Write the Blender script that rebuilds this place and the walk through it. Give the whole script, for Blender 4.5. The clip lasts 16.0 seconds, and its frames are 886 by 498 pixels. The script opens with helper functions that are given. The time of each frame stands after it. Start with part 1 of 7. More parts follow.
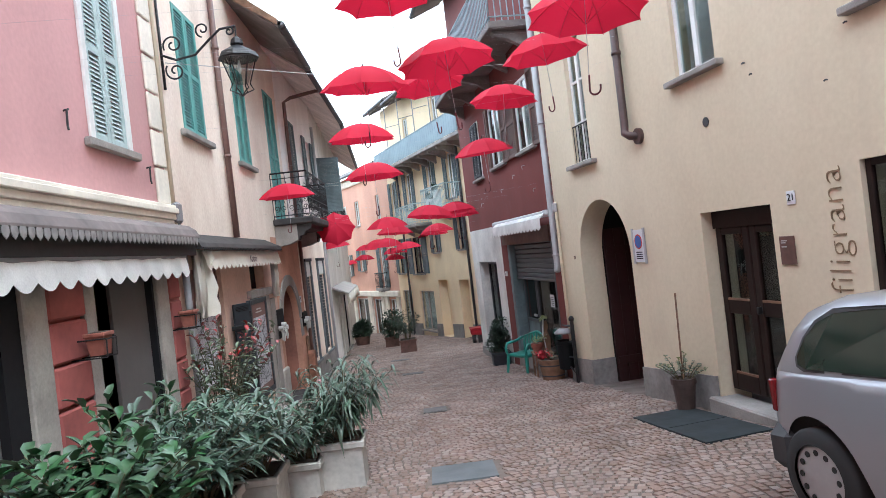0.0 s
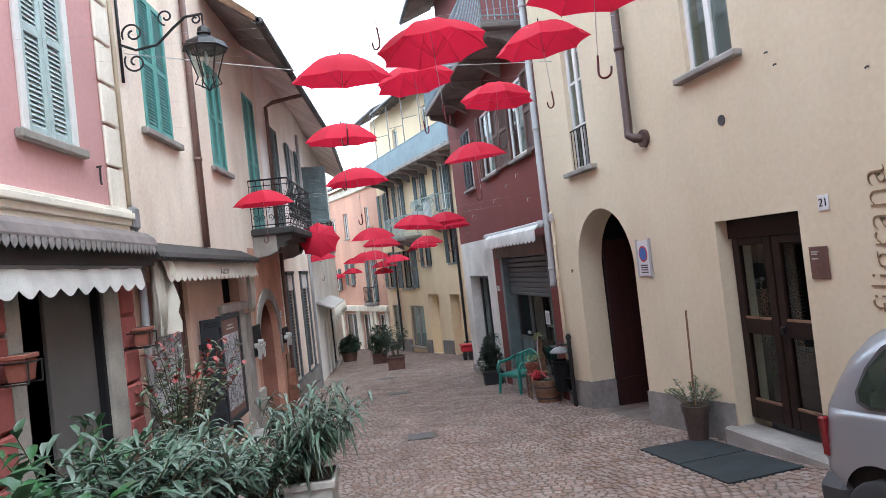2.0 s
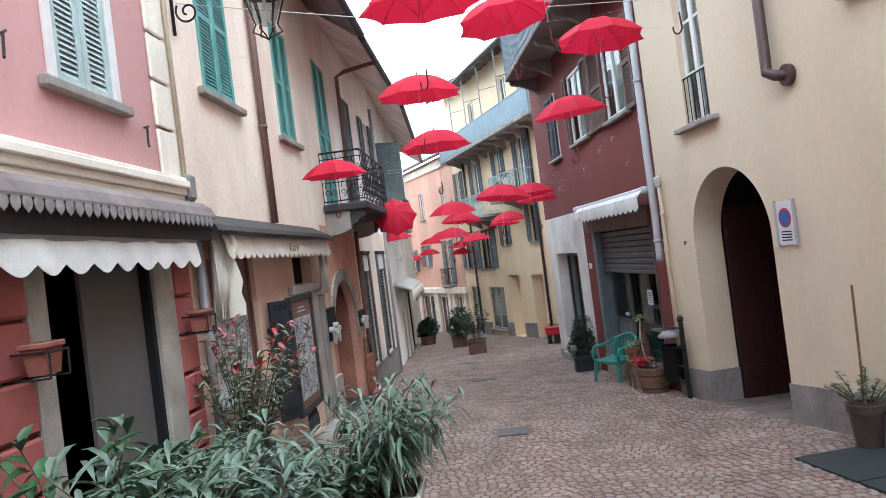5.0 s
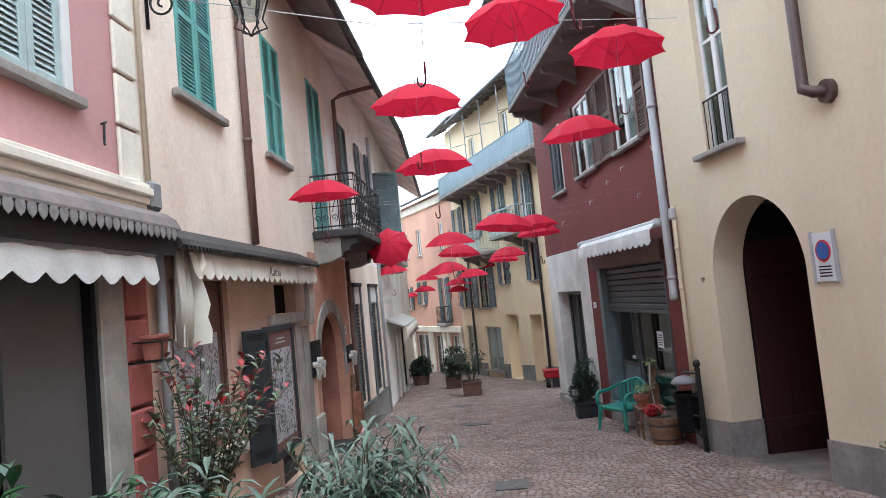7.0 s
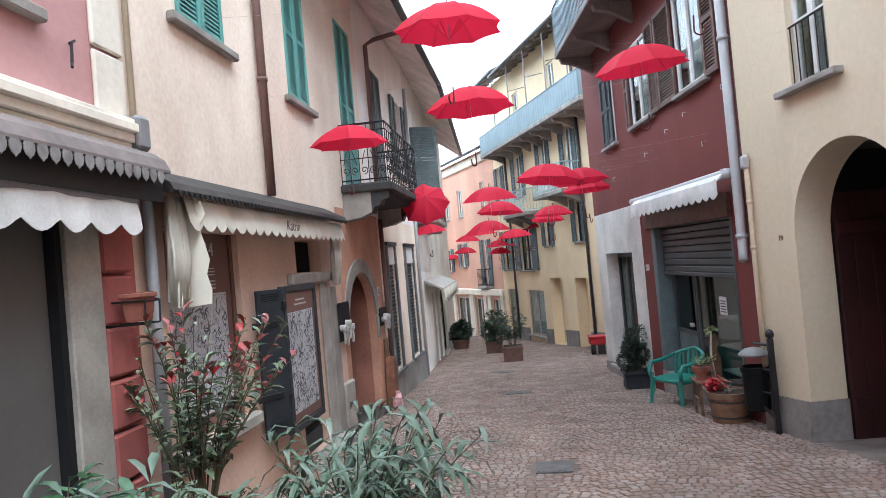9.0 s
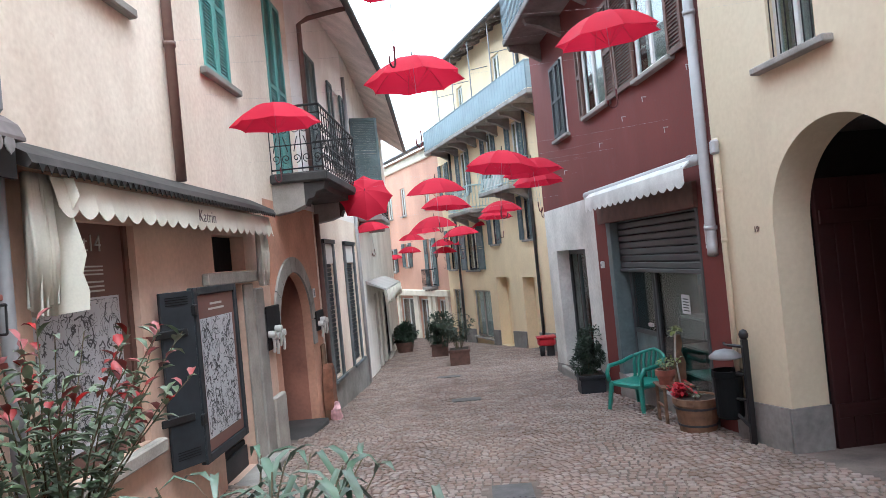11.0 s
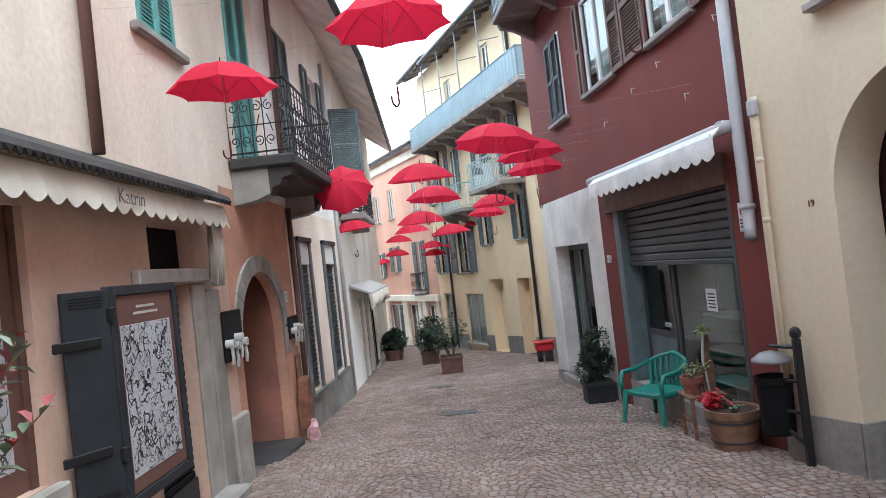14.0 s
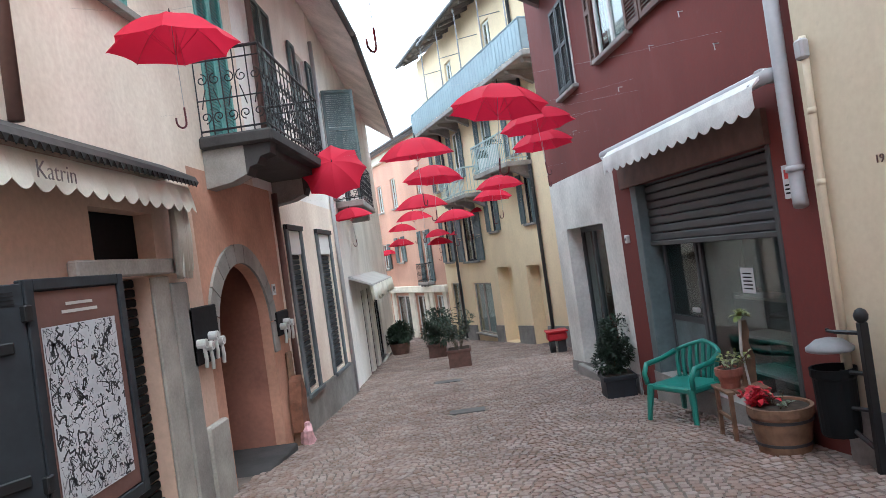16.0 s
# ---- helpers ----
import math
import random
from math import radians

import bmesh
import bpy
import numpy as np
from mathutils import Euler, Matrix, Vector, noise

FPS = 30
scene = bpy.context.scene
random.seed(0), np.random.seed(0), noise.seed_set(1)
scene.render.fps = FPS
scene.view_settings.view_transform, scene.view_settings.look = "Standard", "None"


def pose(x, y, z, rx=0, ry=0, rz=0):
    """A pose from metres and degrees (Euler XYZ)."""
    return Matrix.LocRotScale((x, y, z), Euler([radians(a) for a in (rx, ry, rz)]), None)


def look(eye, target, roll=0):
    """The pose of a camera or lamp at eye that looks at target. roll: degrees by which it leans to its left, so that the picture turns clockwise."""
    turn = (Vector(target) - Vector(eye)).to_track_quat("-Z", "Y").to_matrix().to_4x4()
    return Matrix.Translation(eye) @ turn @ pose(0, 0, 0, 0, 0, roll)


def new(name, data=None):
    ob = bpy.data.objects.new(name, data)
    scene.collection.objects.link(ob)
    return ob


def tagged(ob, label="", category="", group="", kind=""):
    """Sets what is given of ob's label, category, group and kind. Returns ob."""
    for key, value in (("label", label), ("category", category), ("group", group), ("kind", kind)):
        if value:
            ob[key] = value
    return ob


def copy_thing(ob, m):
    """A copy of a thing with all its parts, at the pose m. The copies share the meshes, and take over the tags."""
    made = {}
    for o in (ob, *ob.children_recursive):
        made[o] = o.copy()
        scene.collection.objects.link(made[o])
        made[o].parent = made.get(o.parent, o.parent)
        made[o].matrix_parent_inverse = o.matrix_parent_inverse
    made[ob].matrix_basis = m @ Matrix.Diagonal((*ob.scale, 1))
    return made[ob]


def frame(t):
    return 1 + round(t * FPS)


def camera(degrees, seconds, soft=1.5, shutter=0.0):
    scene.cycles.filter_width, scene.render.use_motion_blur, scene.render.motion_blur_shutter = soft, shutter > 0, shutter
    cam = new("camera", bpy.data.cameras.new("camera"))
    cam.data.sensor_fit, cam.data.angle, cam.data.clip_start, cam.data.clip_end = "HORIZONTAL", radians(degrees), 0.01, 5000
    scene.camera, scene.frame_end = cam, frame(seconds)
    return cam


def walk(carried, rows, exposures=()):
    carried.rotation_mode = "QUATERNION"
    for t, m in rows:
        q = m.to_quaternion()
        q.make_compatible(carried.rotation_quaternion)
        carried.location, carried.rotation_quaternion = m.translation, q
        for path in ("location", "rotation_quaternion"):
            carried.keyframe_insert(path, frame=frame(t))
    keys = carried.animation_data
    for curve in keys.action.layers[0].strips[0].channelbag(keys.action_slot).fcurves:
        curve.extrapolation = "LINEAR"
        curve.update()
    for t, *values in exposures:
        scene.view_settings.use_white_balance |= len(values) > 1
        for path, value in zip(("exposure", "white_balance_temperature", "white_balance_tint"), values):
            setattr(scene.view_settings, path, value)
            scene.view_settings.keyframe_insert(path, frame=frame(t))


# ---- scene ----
cam = camera(67.5, 16.0, soft=0.4)
PATH = [
    (0, (0.071, -2.767, 3.265), (0.137, -0.769, 3.268), -6.7),
    (0.5, (0.087, -2.562, 3.258), (0.096, -0.562, 3.22), -5.8),
    (1, (0.066, -2.355, 3.225), (0.212, -0.361, 3.277), -5.6),
    (1.5, (0.107, -2.096, 3.22), (0.362, -0.113, 3.168), -6.7),
    (2, (0.154, -1.952, 3.221), (0.25, 0.045, 3.265), -6.4),
    (2.5, (0.162, -1.772, 3.18), (0.258, 0.226, 3.183), -5.1),
    (3, (0.121, -1.594, 3.179), (0.303, 0.398, 3.184), -4.9),
    (3.5, (0.121, -1.437, 3.145), (0.07, 0.562, 3.167), -5.3),
    (4, (0.142, -1.224, 3.135), (-0.057, 0.765, 3.176), -4.2),
    (4.5, (0.035, -1.049, 3.133), (-0.185, 0.937, 3.229), -5.2),
    (4.7, (-0.003, -0.943, 3.132), (-0.152, 1.052, 3.152), -7.3),
    (6.8, (-0.086, -0.016, 2.983), (-0.149, 1.98, 3.096), -6.0),
    (7, (-0.087, 0.027, 2.994), (-0.198, 2.02, 3.132), -5.6),
    (7.5, (-0.054, 0.285, 2.957), (-0.183, 2.279, 3.041), -4.3),
    (8, (-0.079, 0.544, 2.95), (-0.061, 2.544, 2.991), -6.7),
    (8.5, (-0.078, 0.81, 2.926), (-0.218, 2.805, 2.989), -6.6),
    (9, (-0.078, 0.978, 2.928), (-0.328, 2.962, 2.968), -5.1),
    (9.5, (-0.127, 1.192, 2.915), (-0.22, 3.189, 2.975), -5.4),
    (9.7, (-0.112, 1.286, 2.902), (-0.185, 3.285, 2.923), -5.7),
    (11.8, (-0.21, 2.215, 2.824), (-0.319, 4.212, 2.874), -4.8),
    (12, (-0.19, 2.263, 2.795), (-0.338, 4.256, 2.863), -5.0),
    (12.5, (-0.259, 2.488, 2.805), (-0.405, 4.481, 2.863), -5.4),
    (13, (-0.264, 2.738, 2.77), (-0.284, 4.737, 2.716), -6.7),
    (13.5, (-0.209, 2.974, 2.756), (-0.305, 4.972, 2.794), -5.6),
    (14, (-0.204, 3.213, 2.707), (-0.255, 5.211, 2.752), -6.5),
    (14.5, (-0.197, 3.421, 2.673), (-0.209, 5.421, 2.655), -7.7),
    (15, (-0.153, 3.662, 2.669), (-0.247, 5.659, 2.723), -6.2),
    (15.5, (-0.168, 3.895, 2.656), (-0.225, 5.894, 2.706), -6.0),
    (16, (-0.133, 4.136, 2.613), (-0.213, 6.135, 2.635), -8.0),
]
walk(cam, [(t, look(eye, target, roll)) for t, eye, target, roll in PATH], [(0, 1.36, 5500, 4), (1, 1.29, 5500, 4), (3.5, 1.30, 5500, 3), (4, 1.24, 5500, 3), (4.5, 1.42, 5500, 3), (7, 1.26, 5500, 3), (7.5, 1.40, 5500, 3), (8.5, 1.53, 5500, 3), (9, 1.47, 5500, 3), (12.5, 1.58, 5450, 1), (14, 1.5, 5450, 1), (15, 1.66, 5450, 0), (16, 1.46, 5450, 1)])

# ---- light ----
world = bpy.data.worlds.new("overcast")
scene.world = world
world.use_nodes = True
wn, wl = world.node_tree.nodes, world.node_tree.links
sky = wn.new("ShaderNodeTexSky")
sky.sky_type, sky.sun_disc = "NISHITA", False
sky.sun_elevation, sky.sun_rotation = radians(58), radians(150)
sky.air_density, sky.dust_density, sky.ozone_density = 1.0, 6.0, 0.3
veil = wn.new("ShaderNodeMix")
veil.data_type = "RGBA"
veil.inputs[0].default_value = 0.75
veil.inputs[7].default_value = (15.0, 15.2, 15.6, 1)
wl.new(sky.outputs[0], veil.inputs[6])
wl.new(veil.outputs[2], wn["Background"].inputs[0])
wn["Background"].inputs[1].default_value = 0.14
sun = new("sun", bpy.data.lights.new("sun", "SUN"))
sun.data.energy, sun.data.angle, sun.data.color = 0.7, radians(25), (1.0, 0.96, 0.9)
sun.matrix_world = look((9, -14, 40), (0, 5, 0))

# ---- materials ----


def material(name, color, rough=0.8, metal=0.0, vary=0.12, coarse=1.2, fine=18.0, bump=0.15, streak=0.0, spec=0.5, island=False, tint=None, stain=None):
    """A surface with stains at a coarse scale, grain at a fine one, and relief."""
    m = bpy.data.materials.new(name)
    m.use_nodes = True
    n, l = m.node_tree.nodes, m.node_tree.links
    b = n["Principled BSDF"]
    geo = n.new("ShaderNodeNewGeometry")
    big, small = n.new("ShaderNodeTexNoise"), n.new("ShaderNodeTexNoise")
    big.inputs["Scale"].default_value, big.inputs["Detail"].default_value = coarse, 6
    small.inputs["Scale"].default_value, small.inputs["Detail"].default_value = fine, 4
    stretch = n.new("ShaderNodeMapping")
    stretch.inputs["Scale"].default_value = (1, 1, 1 - 0.8 * streak)
    l.new(geo.outputs["Position"], stretch.inputs[0])
    l.new(stretch.outputs[0], big.inputs["Vector"])
    l.new(geo.outputs["Position"], small.inputs["Vector"])
    add = n.new("ShaderNodeMath")
    add.operation = "MULTIPLY_ADD"
    add.inputs[1].default_value = 0.45
    l.new(small.outputs[0], add.inputs[0])
    l.new(big.outputs[0], add.inputs[2])
    ramp = n.new("ShaderNodeValToRGB")
    lo, hi = 1 - 1.6 * vary, 1 + 0.9 * vary
    t = tint or (1, 1, 1)
    ramp.color_ramp.elements[0].color = (color[0] * lo * t[0], color[1] * lo * t[1], color[2] * lo * t[2], 1)
    ramp.color_ramp.elements[1].color = (min(1, color[0] * hi), min(1, color[1] * hi), min(1, color[2] * hi), 1)
    ramp.color_ramp.elements[0].position, ramp.color_ramp.elements[1].position = 0.45, 0.95
    l.new(add.outputs[0], ramp.inputs[0])
    out = ramp.outputs[0]
    if stain:
        for scale, lo_edge, hi_edge, amount, squash in ((0.75, 0.53, 0.72, 0.45, 0.55), (7.0, 0.66, 0.71, 0.40, 1.0), (2.6, 0.60, 0.66, 0.22, 0.3)):
            pat, edge, mixer, squeeze = n.new("ShaderNodeTexNoise"), n.new("ShaderNodeMapRange"), n.new("ShaderNodeMix"), n.new("ShaderNodeMapping")
            squeeze.inputs["Scale"].default_value = (1, 1, squash)
            squeeze.inputs["Location"].default_value = (3.1 * scale, 7.7, 1.3)
            pat.inputs["Scale"].default_value, pat.inputs["Detail"].default_value, pat.inputs["Roughness"].default_value = scale, 9, 0.62
            edge.inputs[1].default_value, edge.inputs[2].default_value, edge.inputs[4].default_value = lo_edge, hi_edge, amount
            mixer.data_type = "RGBA"
            mixer.inputs[7].default_value = (*stain, 1)
            l.new(geo.outputs["Position"], squeeze.inputs[0])
            l.new(squeeze.outputs[0], pat.inputs["Vector"])
            l.new(pat.outputs[0], edge.inputs[0])
            l.new(edge.outputs[0], mixer.inputs[0])
            l.new(out, mixer.inputs[6])
            out = mixer.outputs[2]
    if island:
        hue = n.new("ShaderNodeHueSaturation")
        rnd = geo.outputs["Random Per Island"]
        if island == "object":
            rnd = n.new("ShaderNodeObjectInfo").outputs["Random"]
        val = n.new("ShaderNodeMapRange")
        val.inputs[3].default_value, val.inputs[4].default_value = 0.84, 1.16
        l.new(rnd, val.inputs[0])
        l.new(val.outputs[0], hue.inputs["Value"])
        sat = n.new("ShaderNodeMapRange")
        sat.inputs[3].default_value, sat.inputs[4].default_value = 1.25, 0.7
        l.new(rnd, sat.inputs[0])
        l.new(sat.outputs[0], hue.inputs["Saturation"])
        l.new(out, hue.inputs["Color"])
        out = hue.outputs[0]
    l.new(out, b.inputs["Base Color"])
    rr = n.new("ShaderNodeMapRange")
    rr.inputs[3].default_value, rr.inputs[4].default_value = max(0.03, rough - 0.1), min(1, rough + 0.1)
    l.new(small.outputs[0], rr.inputs[0])
    l.new(rr.outputs[0], b.inputs["Roughness"])
    b.inputs["Metallic"].default_value = metal
    b.inputs["Specular IOR Level"].default_value = spec
    if bump:
        bp = n.new("ShaderNodeBump")
        bp.inputs["Strength"].default_value, bp.inputs["Distance"].default_value = bump, 0.02
        l.new(add.outputs[0], bp.inputs["Height"])
        l.new(bp.outputs[0], b.inputs["Normal"])
    return m


def cloth(name, color, through_light=0.35, vary=0.1):
    m = material(name, color, 0.75, vary=vary, coarse=3, fine=60, bump=0.08, spec=0.3)
    n, l = m.node_tree.nodes, m.node_tree.links
    b = n["Principled BSDF"]
    tr, mix = n.new("ShaderNodeBsdfTranslucent"), n.new("ShaderNodeMixShader")
    tr.inputs[0].default_value = (*color, 1)
    mix.inputs[0].default_value = through_light
    l.new(b.outputs[0], mix.inputs[1])
    l.new(tr.outputs[0], mix.inputs[2])
    l.new(mix.outputs[0], n["Material Output"].inputs[0])
    return m


def glass(name, color=(0.8, 0.86, 0.85), rough=0.02):
    m = bpy.data.materials.new(name)
    m.use_nodes = True
    n, l = m.node_tree.nodes, m.node_tree.links
    n.remove(n["Principled BSDF"])
    clear, shine, mix, fr = (n.new("ShaderNodeBsdf" + k) for k in ("Transparent", "Glossy", "Transparent", "Transparent"))
    n.remove(mix), n.remove(fr)
    mix, fr = n.new("ShaderNodeMixShader"), n.new("ShaderNodeFresnel")
    clear.inputs[0].default_value = (*color, 1)
    shine.inputs["Roughness"].default_value = rough
    fr.inputs[0].default_value = 1.5
    cap = n.new("ShaderNodeMath")
    cap.operation = "MINIMUM"
    cap.inputs[1].default_value = 0.16
    l.new(fr.outputs[0], cap.inputs[0])
    l.new(cap.outputs[0], mix.inputs[0])
    l.new(clear.outputs[0], mix.inputs[1])
    l.new(shine.outputs[0], mix.inputs[2])
    l.new(mix.outputs[0], n["Material Output"].inputs[0])
    return m


PINK = material("pink plaster", (0.60, 0.34, 0.338), 0.9, vary=0.10, coarse=0.7, streak=0.7, stain=(0.50, 0.29, 0.28))
PINK_STONE = material("red rustic plaster", (0.36, 0.105, 0.095), 0.9, vary=0.16, coarse=2.5, stain=(0.26, 0.085, 0.08))
CREAM_L = material("pale rose plaster", (0.86, 0.76, 0.655), 0.9, vary=0.14, coarse=0.9, streak=0.6, tint=(1, 0.92, 0.87), stain=(0.66, 0.50, 0.40))
PEACH = material("peach plaster", (0.66, 0.47, 0.37), 0.9, vary=0.14, coarse=0.9, streak=0.4, stain=(0.46, 0.29, 0.21))
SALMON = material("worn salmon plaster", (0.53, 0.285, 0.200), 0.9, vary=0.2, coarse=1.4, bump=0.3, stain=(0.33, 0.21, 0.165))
# Redder, darker copy of SALMON; the archway's shade is in its colour.
SALMON_D = material("red-brown plaster with passage shade", (0.33, 0.145, 0.105), 0.9, vary=0.22, coarse=1.4, bump=0.3, stain=(0.22, 0.12, 0.095))
YELLOW = material("cream yellow plaster", (0.64, 0.56, 0.415), 0.9, vary=0.08, coarse=0.5, streak=0.7, tint=(1, 0.96, 0.9), stain=(0.53, 0.455, 0.335))
RED = material("dark red plaster", (0.150, 0.030, 0.025), 0.85, vary=0.15, coarse=0.8, streak=0.4, stain=(0.19, 0.055, 0.05))
WHITE_P = material("white plaster", (0.70, 0.685, 0.65), 0.9, vary=0.18, coarse=1.3, bump=0.3, stain=(0.48, 0.46, 0.43))
FAR_Y = material("warm yellow plaster", (0.80, 0.65, 0.43), 0.9, vary=0.09, coarse=0.6, streak=0.5, stain=(0.62, 0.48, 0.31))
ORANGE = material("orange plaster", (0.62, 0.365, 0.275), 0.9, vary=0.12, coarse=0.7, streak=0.5, stain=(0.50, 0.30, 0.22))
HOUSE_W = material("off-white plaster", (0.82, 0.79, 0.73), 0.9, vary=0.14, coarse=0.8, streak=0.5, stain=(0.50, 0.45, 0.37))
STUCCO = material("cream stucco trim", (0.80, 0.75, 0.65), 0.85, vary=0.12, coarse=2, stain=(0.60, 0.55, 0.47))
STONE = material("grey granite", (0.30, 0.28, 0.26), 0.85, vary=0.22, coarse=3, fine=60, bump=0.3)
STONE_L = material("pale stone", (0.37, 0.345, 0.31), 0.85, vary=0.2, coarse=3, fine=40, bump=0.25)
DADO = material("grey cement dado", (0.25, 0.235, 0.222), 0.9, vary=0.25, coarse=2.2, bump=0.4, stain=(0.17, 0.165, 0.16))
CONCRETE = material("pale concrete", (0.47, 0.46, 0.43), 0.9, vary=0.2, coarse=3, bump=0.2)
SOFFIT = material("grey weathered boards", (0.20, 0.18, 0.17), 0.85, vary=0.25, coarse=2)
ROOF = material("dark roof tiles", (0.10, 0.085, 0.08), 0.85, vary=0.3, coarse=4)
GUTTER = material("dark metal gutter", (0.07, 0.07, 0.075), 0.5, 0.5, vary=0.2)
IRON = material("black wrought iron", (0.022, 0.022, 0.024), 0.5, 0.4, vary=0.2)
TEAL = material("teal painted wood", (0.12, 0.335, 0.305), 0.6, vary=0.16, coarse=4)
PALE = material("pale grey-green paint", (0.42, 0.52, 0.52), 0.6, vary=0.14, coarse=4)
GREY_W = material("dark grey painted wood", (0.026, 0.030, 0.036), 0.55, vary=0.2, coarse=4, spec=0.3)
SLATE_W = material("slate green painted wood", (0.12, 0.16, 0.165), 0.6, vary=0.2, coarse=4)
BROWN_W = material("brown shutter wood", (0.12, 0.06, 0.045), 0.6, vary=0.25, coarse=6)
DOOR_W = material("dark brown door wood", (0.020, 0.011, 0.009), 0.5, vary=0.25, coarse=6, spec=0.25)
WHITE_W = material("white window paint", (0.72, 0.72, 0.70), 0.5, vary=0.08)
PIPE_B = material("brown painted pipe", (0.17, 0.10, 0.085), 0.5, 0.2, vary=0.2)
PIPE_G = material("grey plastic pipe", (0.42, 0.42, 0.43), 0.5, vary=0.1)
PIPE_C = material("cream painted pipe", (0.66, 0.57, 0.42), 0.6, vary=0.1)
BLUE = material("pale blue-grey sheet metal", (0.27, 0.345, 0.38), 0.55, 0.2, vary=0.1)
STEEL = material("grey steel shutter", (0.085, 0.09, 0.095), 0.5, 0.4, vary=0.15)
PANEL = material("pale grey panel", (0.46, 0.45, 0.43), 0.6, vary=0.08)
# Near-black base puts the rooms' lack of light into the colour.
DARK = material("interior darkened for shade", (0.045, 0.045, 0.045), 0.9, vary=0.2)
DOOR_P = material("grey door panel", (0.125, 0.118, 0.114), 0.7, vary=0.12)
# Black base carries the archway passage's shade in its colour.
BLACK_W = material("passage plaster blackened for shade", (0.012, 0.011, 0.011), 0.95, vary=0.2)
FRINGE_G = material("grey cut metal leaf", (0.27, 0.255, 0.255), 0.7, vary=0.25, coarse=12)
HANDLE = material("dark red handle plastic", (0.10, 0.010, 0.016), 0.4, vary=0.1)
STONE_D = material("near-black stone", (0.045, 0.042, 0.042), 0.85, vary=0.3, coarse=3, fine=40, bump=0.3)
RUST = material("rusty brown board", (0.20, 0.085, 0.05), 0.85, vary=0.35, coarse=6)
ROSE = material("pink and white plastic", (0.62, 0.36, 0.38), 0.6, vary=0.25, coarse=14)
PALE_W = material("chalky pale plaster", (0.90, 0.86, 0.82), 0.9, vary=0.10, coarse=0.9, streak=0.6, stain=(0.68, 0.58, 0.52))
CANOPY_D = material("dark weathered felt", (0.055, 0.048, 0.046), 0.85, vary=0.3, coarse=5)
PIPE_BD = material("dark brown painted pipe", (0.085, 0.052, 0.046), 0.5, 0.2, vary=0.25)
POT_D = material("dark brown glazed pot", (0.075, 0.050, 0.043), 0.6, vary=0.25, coarse=8)
DARKRED = material("dark red gate", (0.036, 0.009, 0.009), 0.6, vary=0.2)
RED_C = cloth("red umbrella cloth", (0.60, 0.018, 0.055), 0.40, 0.06)
CREAM_C = cloth("cream awning cloth", (0.86, 0.83, 0.74), 0.25)
GREY_C = cloth("off-white awning cloth", (0.86, 0.86, 0.84), 0.25, 0.18)
CANOPY = material("weathered brown canopy", (0.19, 0.16, 0.155), 0.8, vary=0.25, coarse=3, stain=(0.11, 0.095, 0.09))
FRINGE = material("dark cut metal fringe", (0.018, 0.017, 0.017), 0.7, vary=0.2)
TERRA = material("terracotta", (0.27, 0.095, 0.068), 0.85, vary=0.2, coarse=8)
WOOD = material("weathered wood", (0.20, 0.115, 0.07), 0.8, vary=0.3, coarse=8)
SOIL = material("soil", (0.05, 0.035, 0.025), 1.0, vary=0.3, coarse=20)
BIN = material("black bin plastic", (0.008, 0.009, 0.010), 0.6, vary=0.2, spec=0.12)
GREEN_P = material("green garden plastic", (0.03, 0.21, 0.165), 0.4, vary=0.08)
BROWN_S = material("brown poster board", (0.15, 0.075, 0.062), 0.6, vary=0.12)
PAPER = material("white paper", (0.66, 0.67, 0.69), 0.7, vary=0.06)
SHEET = material("grey-white drawing paper", (0.50, 0.51, 0.54), 0.7, vary=0.08)
SKETCH = material("grey pen ink", (0.085, 0.085, 0.095), 0.7, vary=0.05)
PIPE_D = material("dull grey pipe", (0.24, 0.24, 0.25), 0.5, vary=0.15)
INK = material("black ink", (0.018, 0.018, 0.02), 0.75, vary=0.05, spec=0.15)
LETTER = material("dark brown lettering", (0.24, 0.16, 0.09), 0.7, vary=0.1)
BLUE_S = material("blue sign enamel", (0.05, 0.12, 0.38), 0.4, vary=0.05)
RED_S = material("red sign enamel", (0.5, 0.03, 0.03), 0.4, vary=0.05)
METER = material("pale meter housing", (0.62, 0.62, 0.60), 0.45, vary=0.1)
MAT = material("dark rubber mat", (0.022, 0.030, 0.034), 0.9, vary=0.25, coarse=5)
SILVER = bpy.data.materials.new("silver car paint")
SILVER.use_nodes = True
for key, value in (("Base Color", (0.30, 0.315, 0.34, 1)), ("Metallic", 0.45), ("Roughness", 0.32), ("Coat Weight", 0.5), ("Coat Roughness", 0.06)):
    SILVER.node_tree.nodes["Principled BSDF"].inputs[key].default_value = value
SOFFIT_L = material("pale rendered soffit", (0.82, 0.74, 0.71), 0.9, vary=0.2, coarse=1.5)
COVER = material("blue-grey stone cover", (0.13, 0.145, 0.155), 0.75, vary=0.2, coarse=3, fine=50)
TYRE = material("black tyre rubber", (0.02, 0.02, 0.02), 0.85, vary=0.2)
BUMPER = material("dark grey bumper plastic", (0.045, 0.047, 0.05), 0.6, vary=0.1)
HUB = material("silver wheel cover", (0.48, 0.48, 0.49), 0.4, 0.6, vary=0.1)
LAMP_R = material("red tail lamp plastic", (0.15, 0.007, 0.009), 0.2, vary=0.05, bump=0)
LEAF_O = material("grey-green oleander leaf", (0.090, 0.142, 0.098), 0.38, vary=0.3, coarse=6, bump=0, island=True)
LEAF_F = material("broad green leaf", (0.050, 0.115, 0.050), 0.4, vary=0.3, coarse=6, bump=0, island=True)
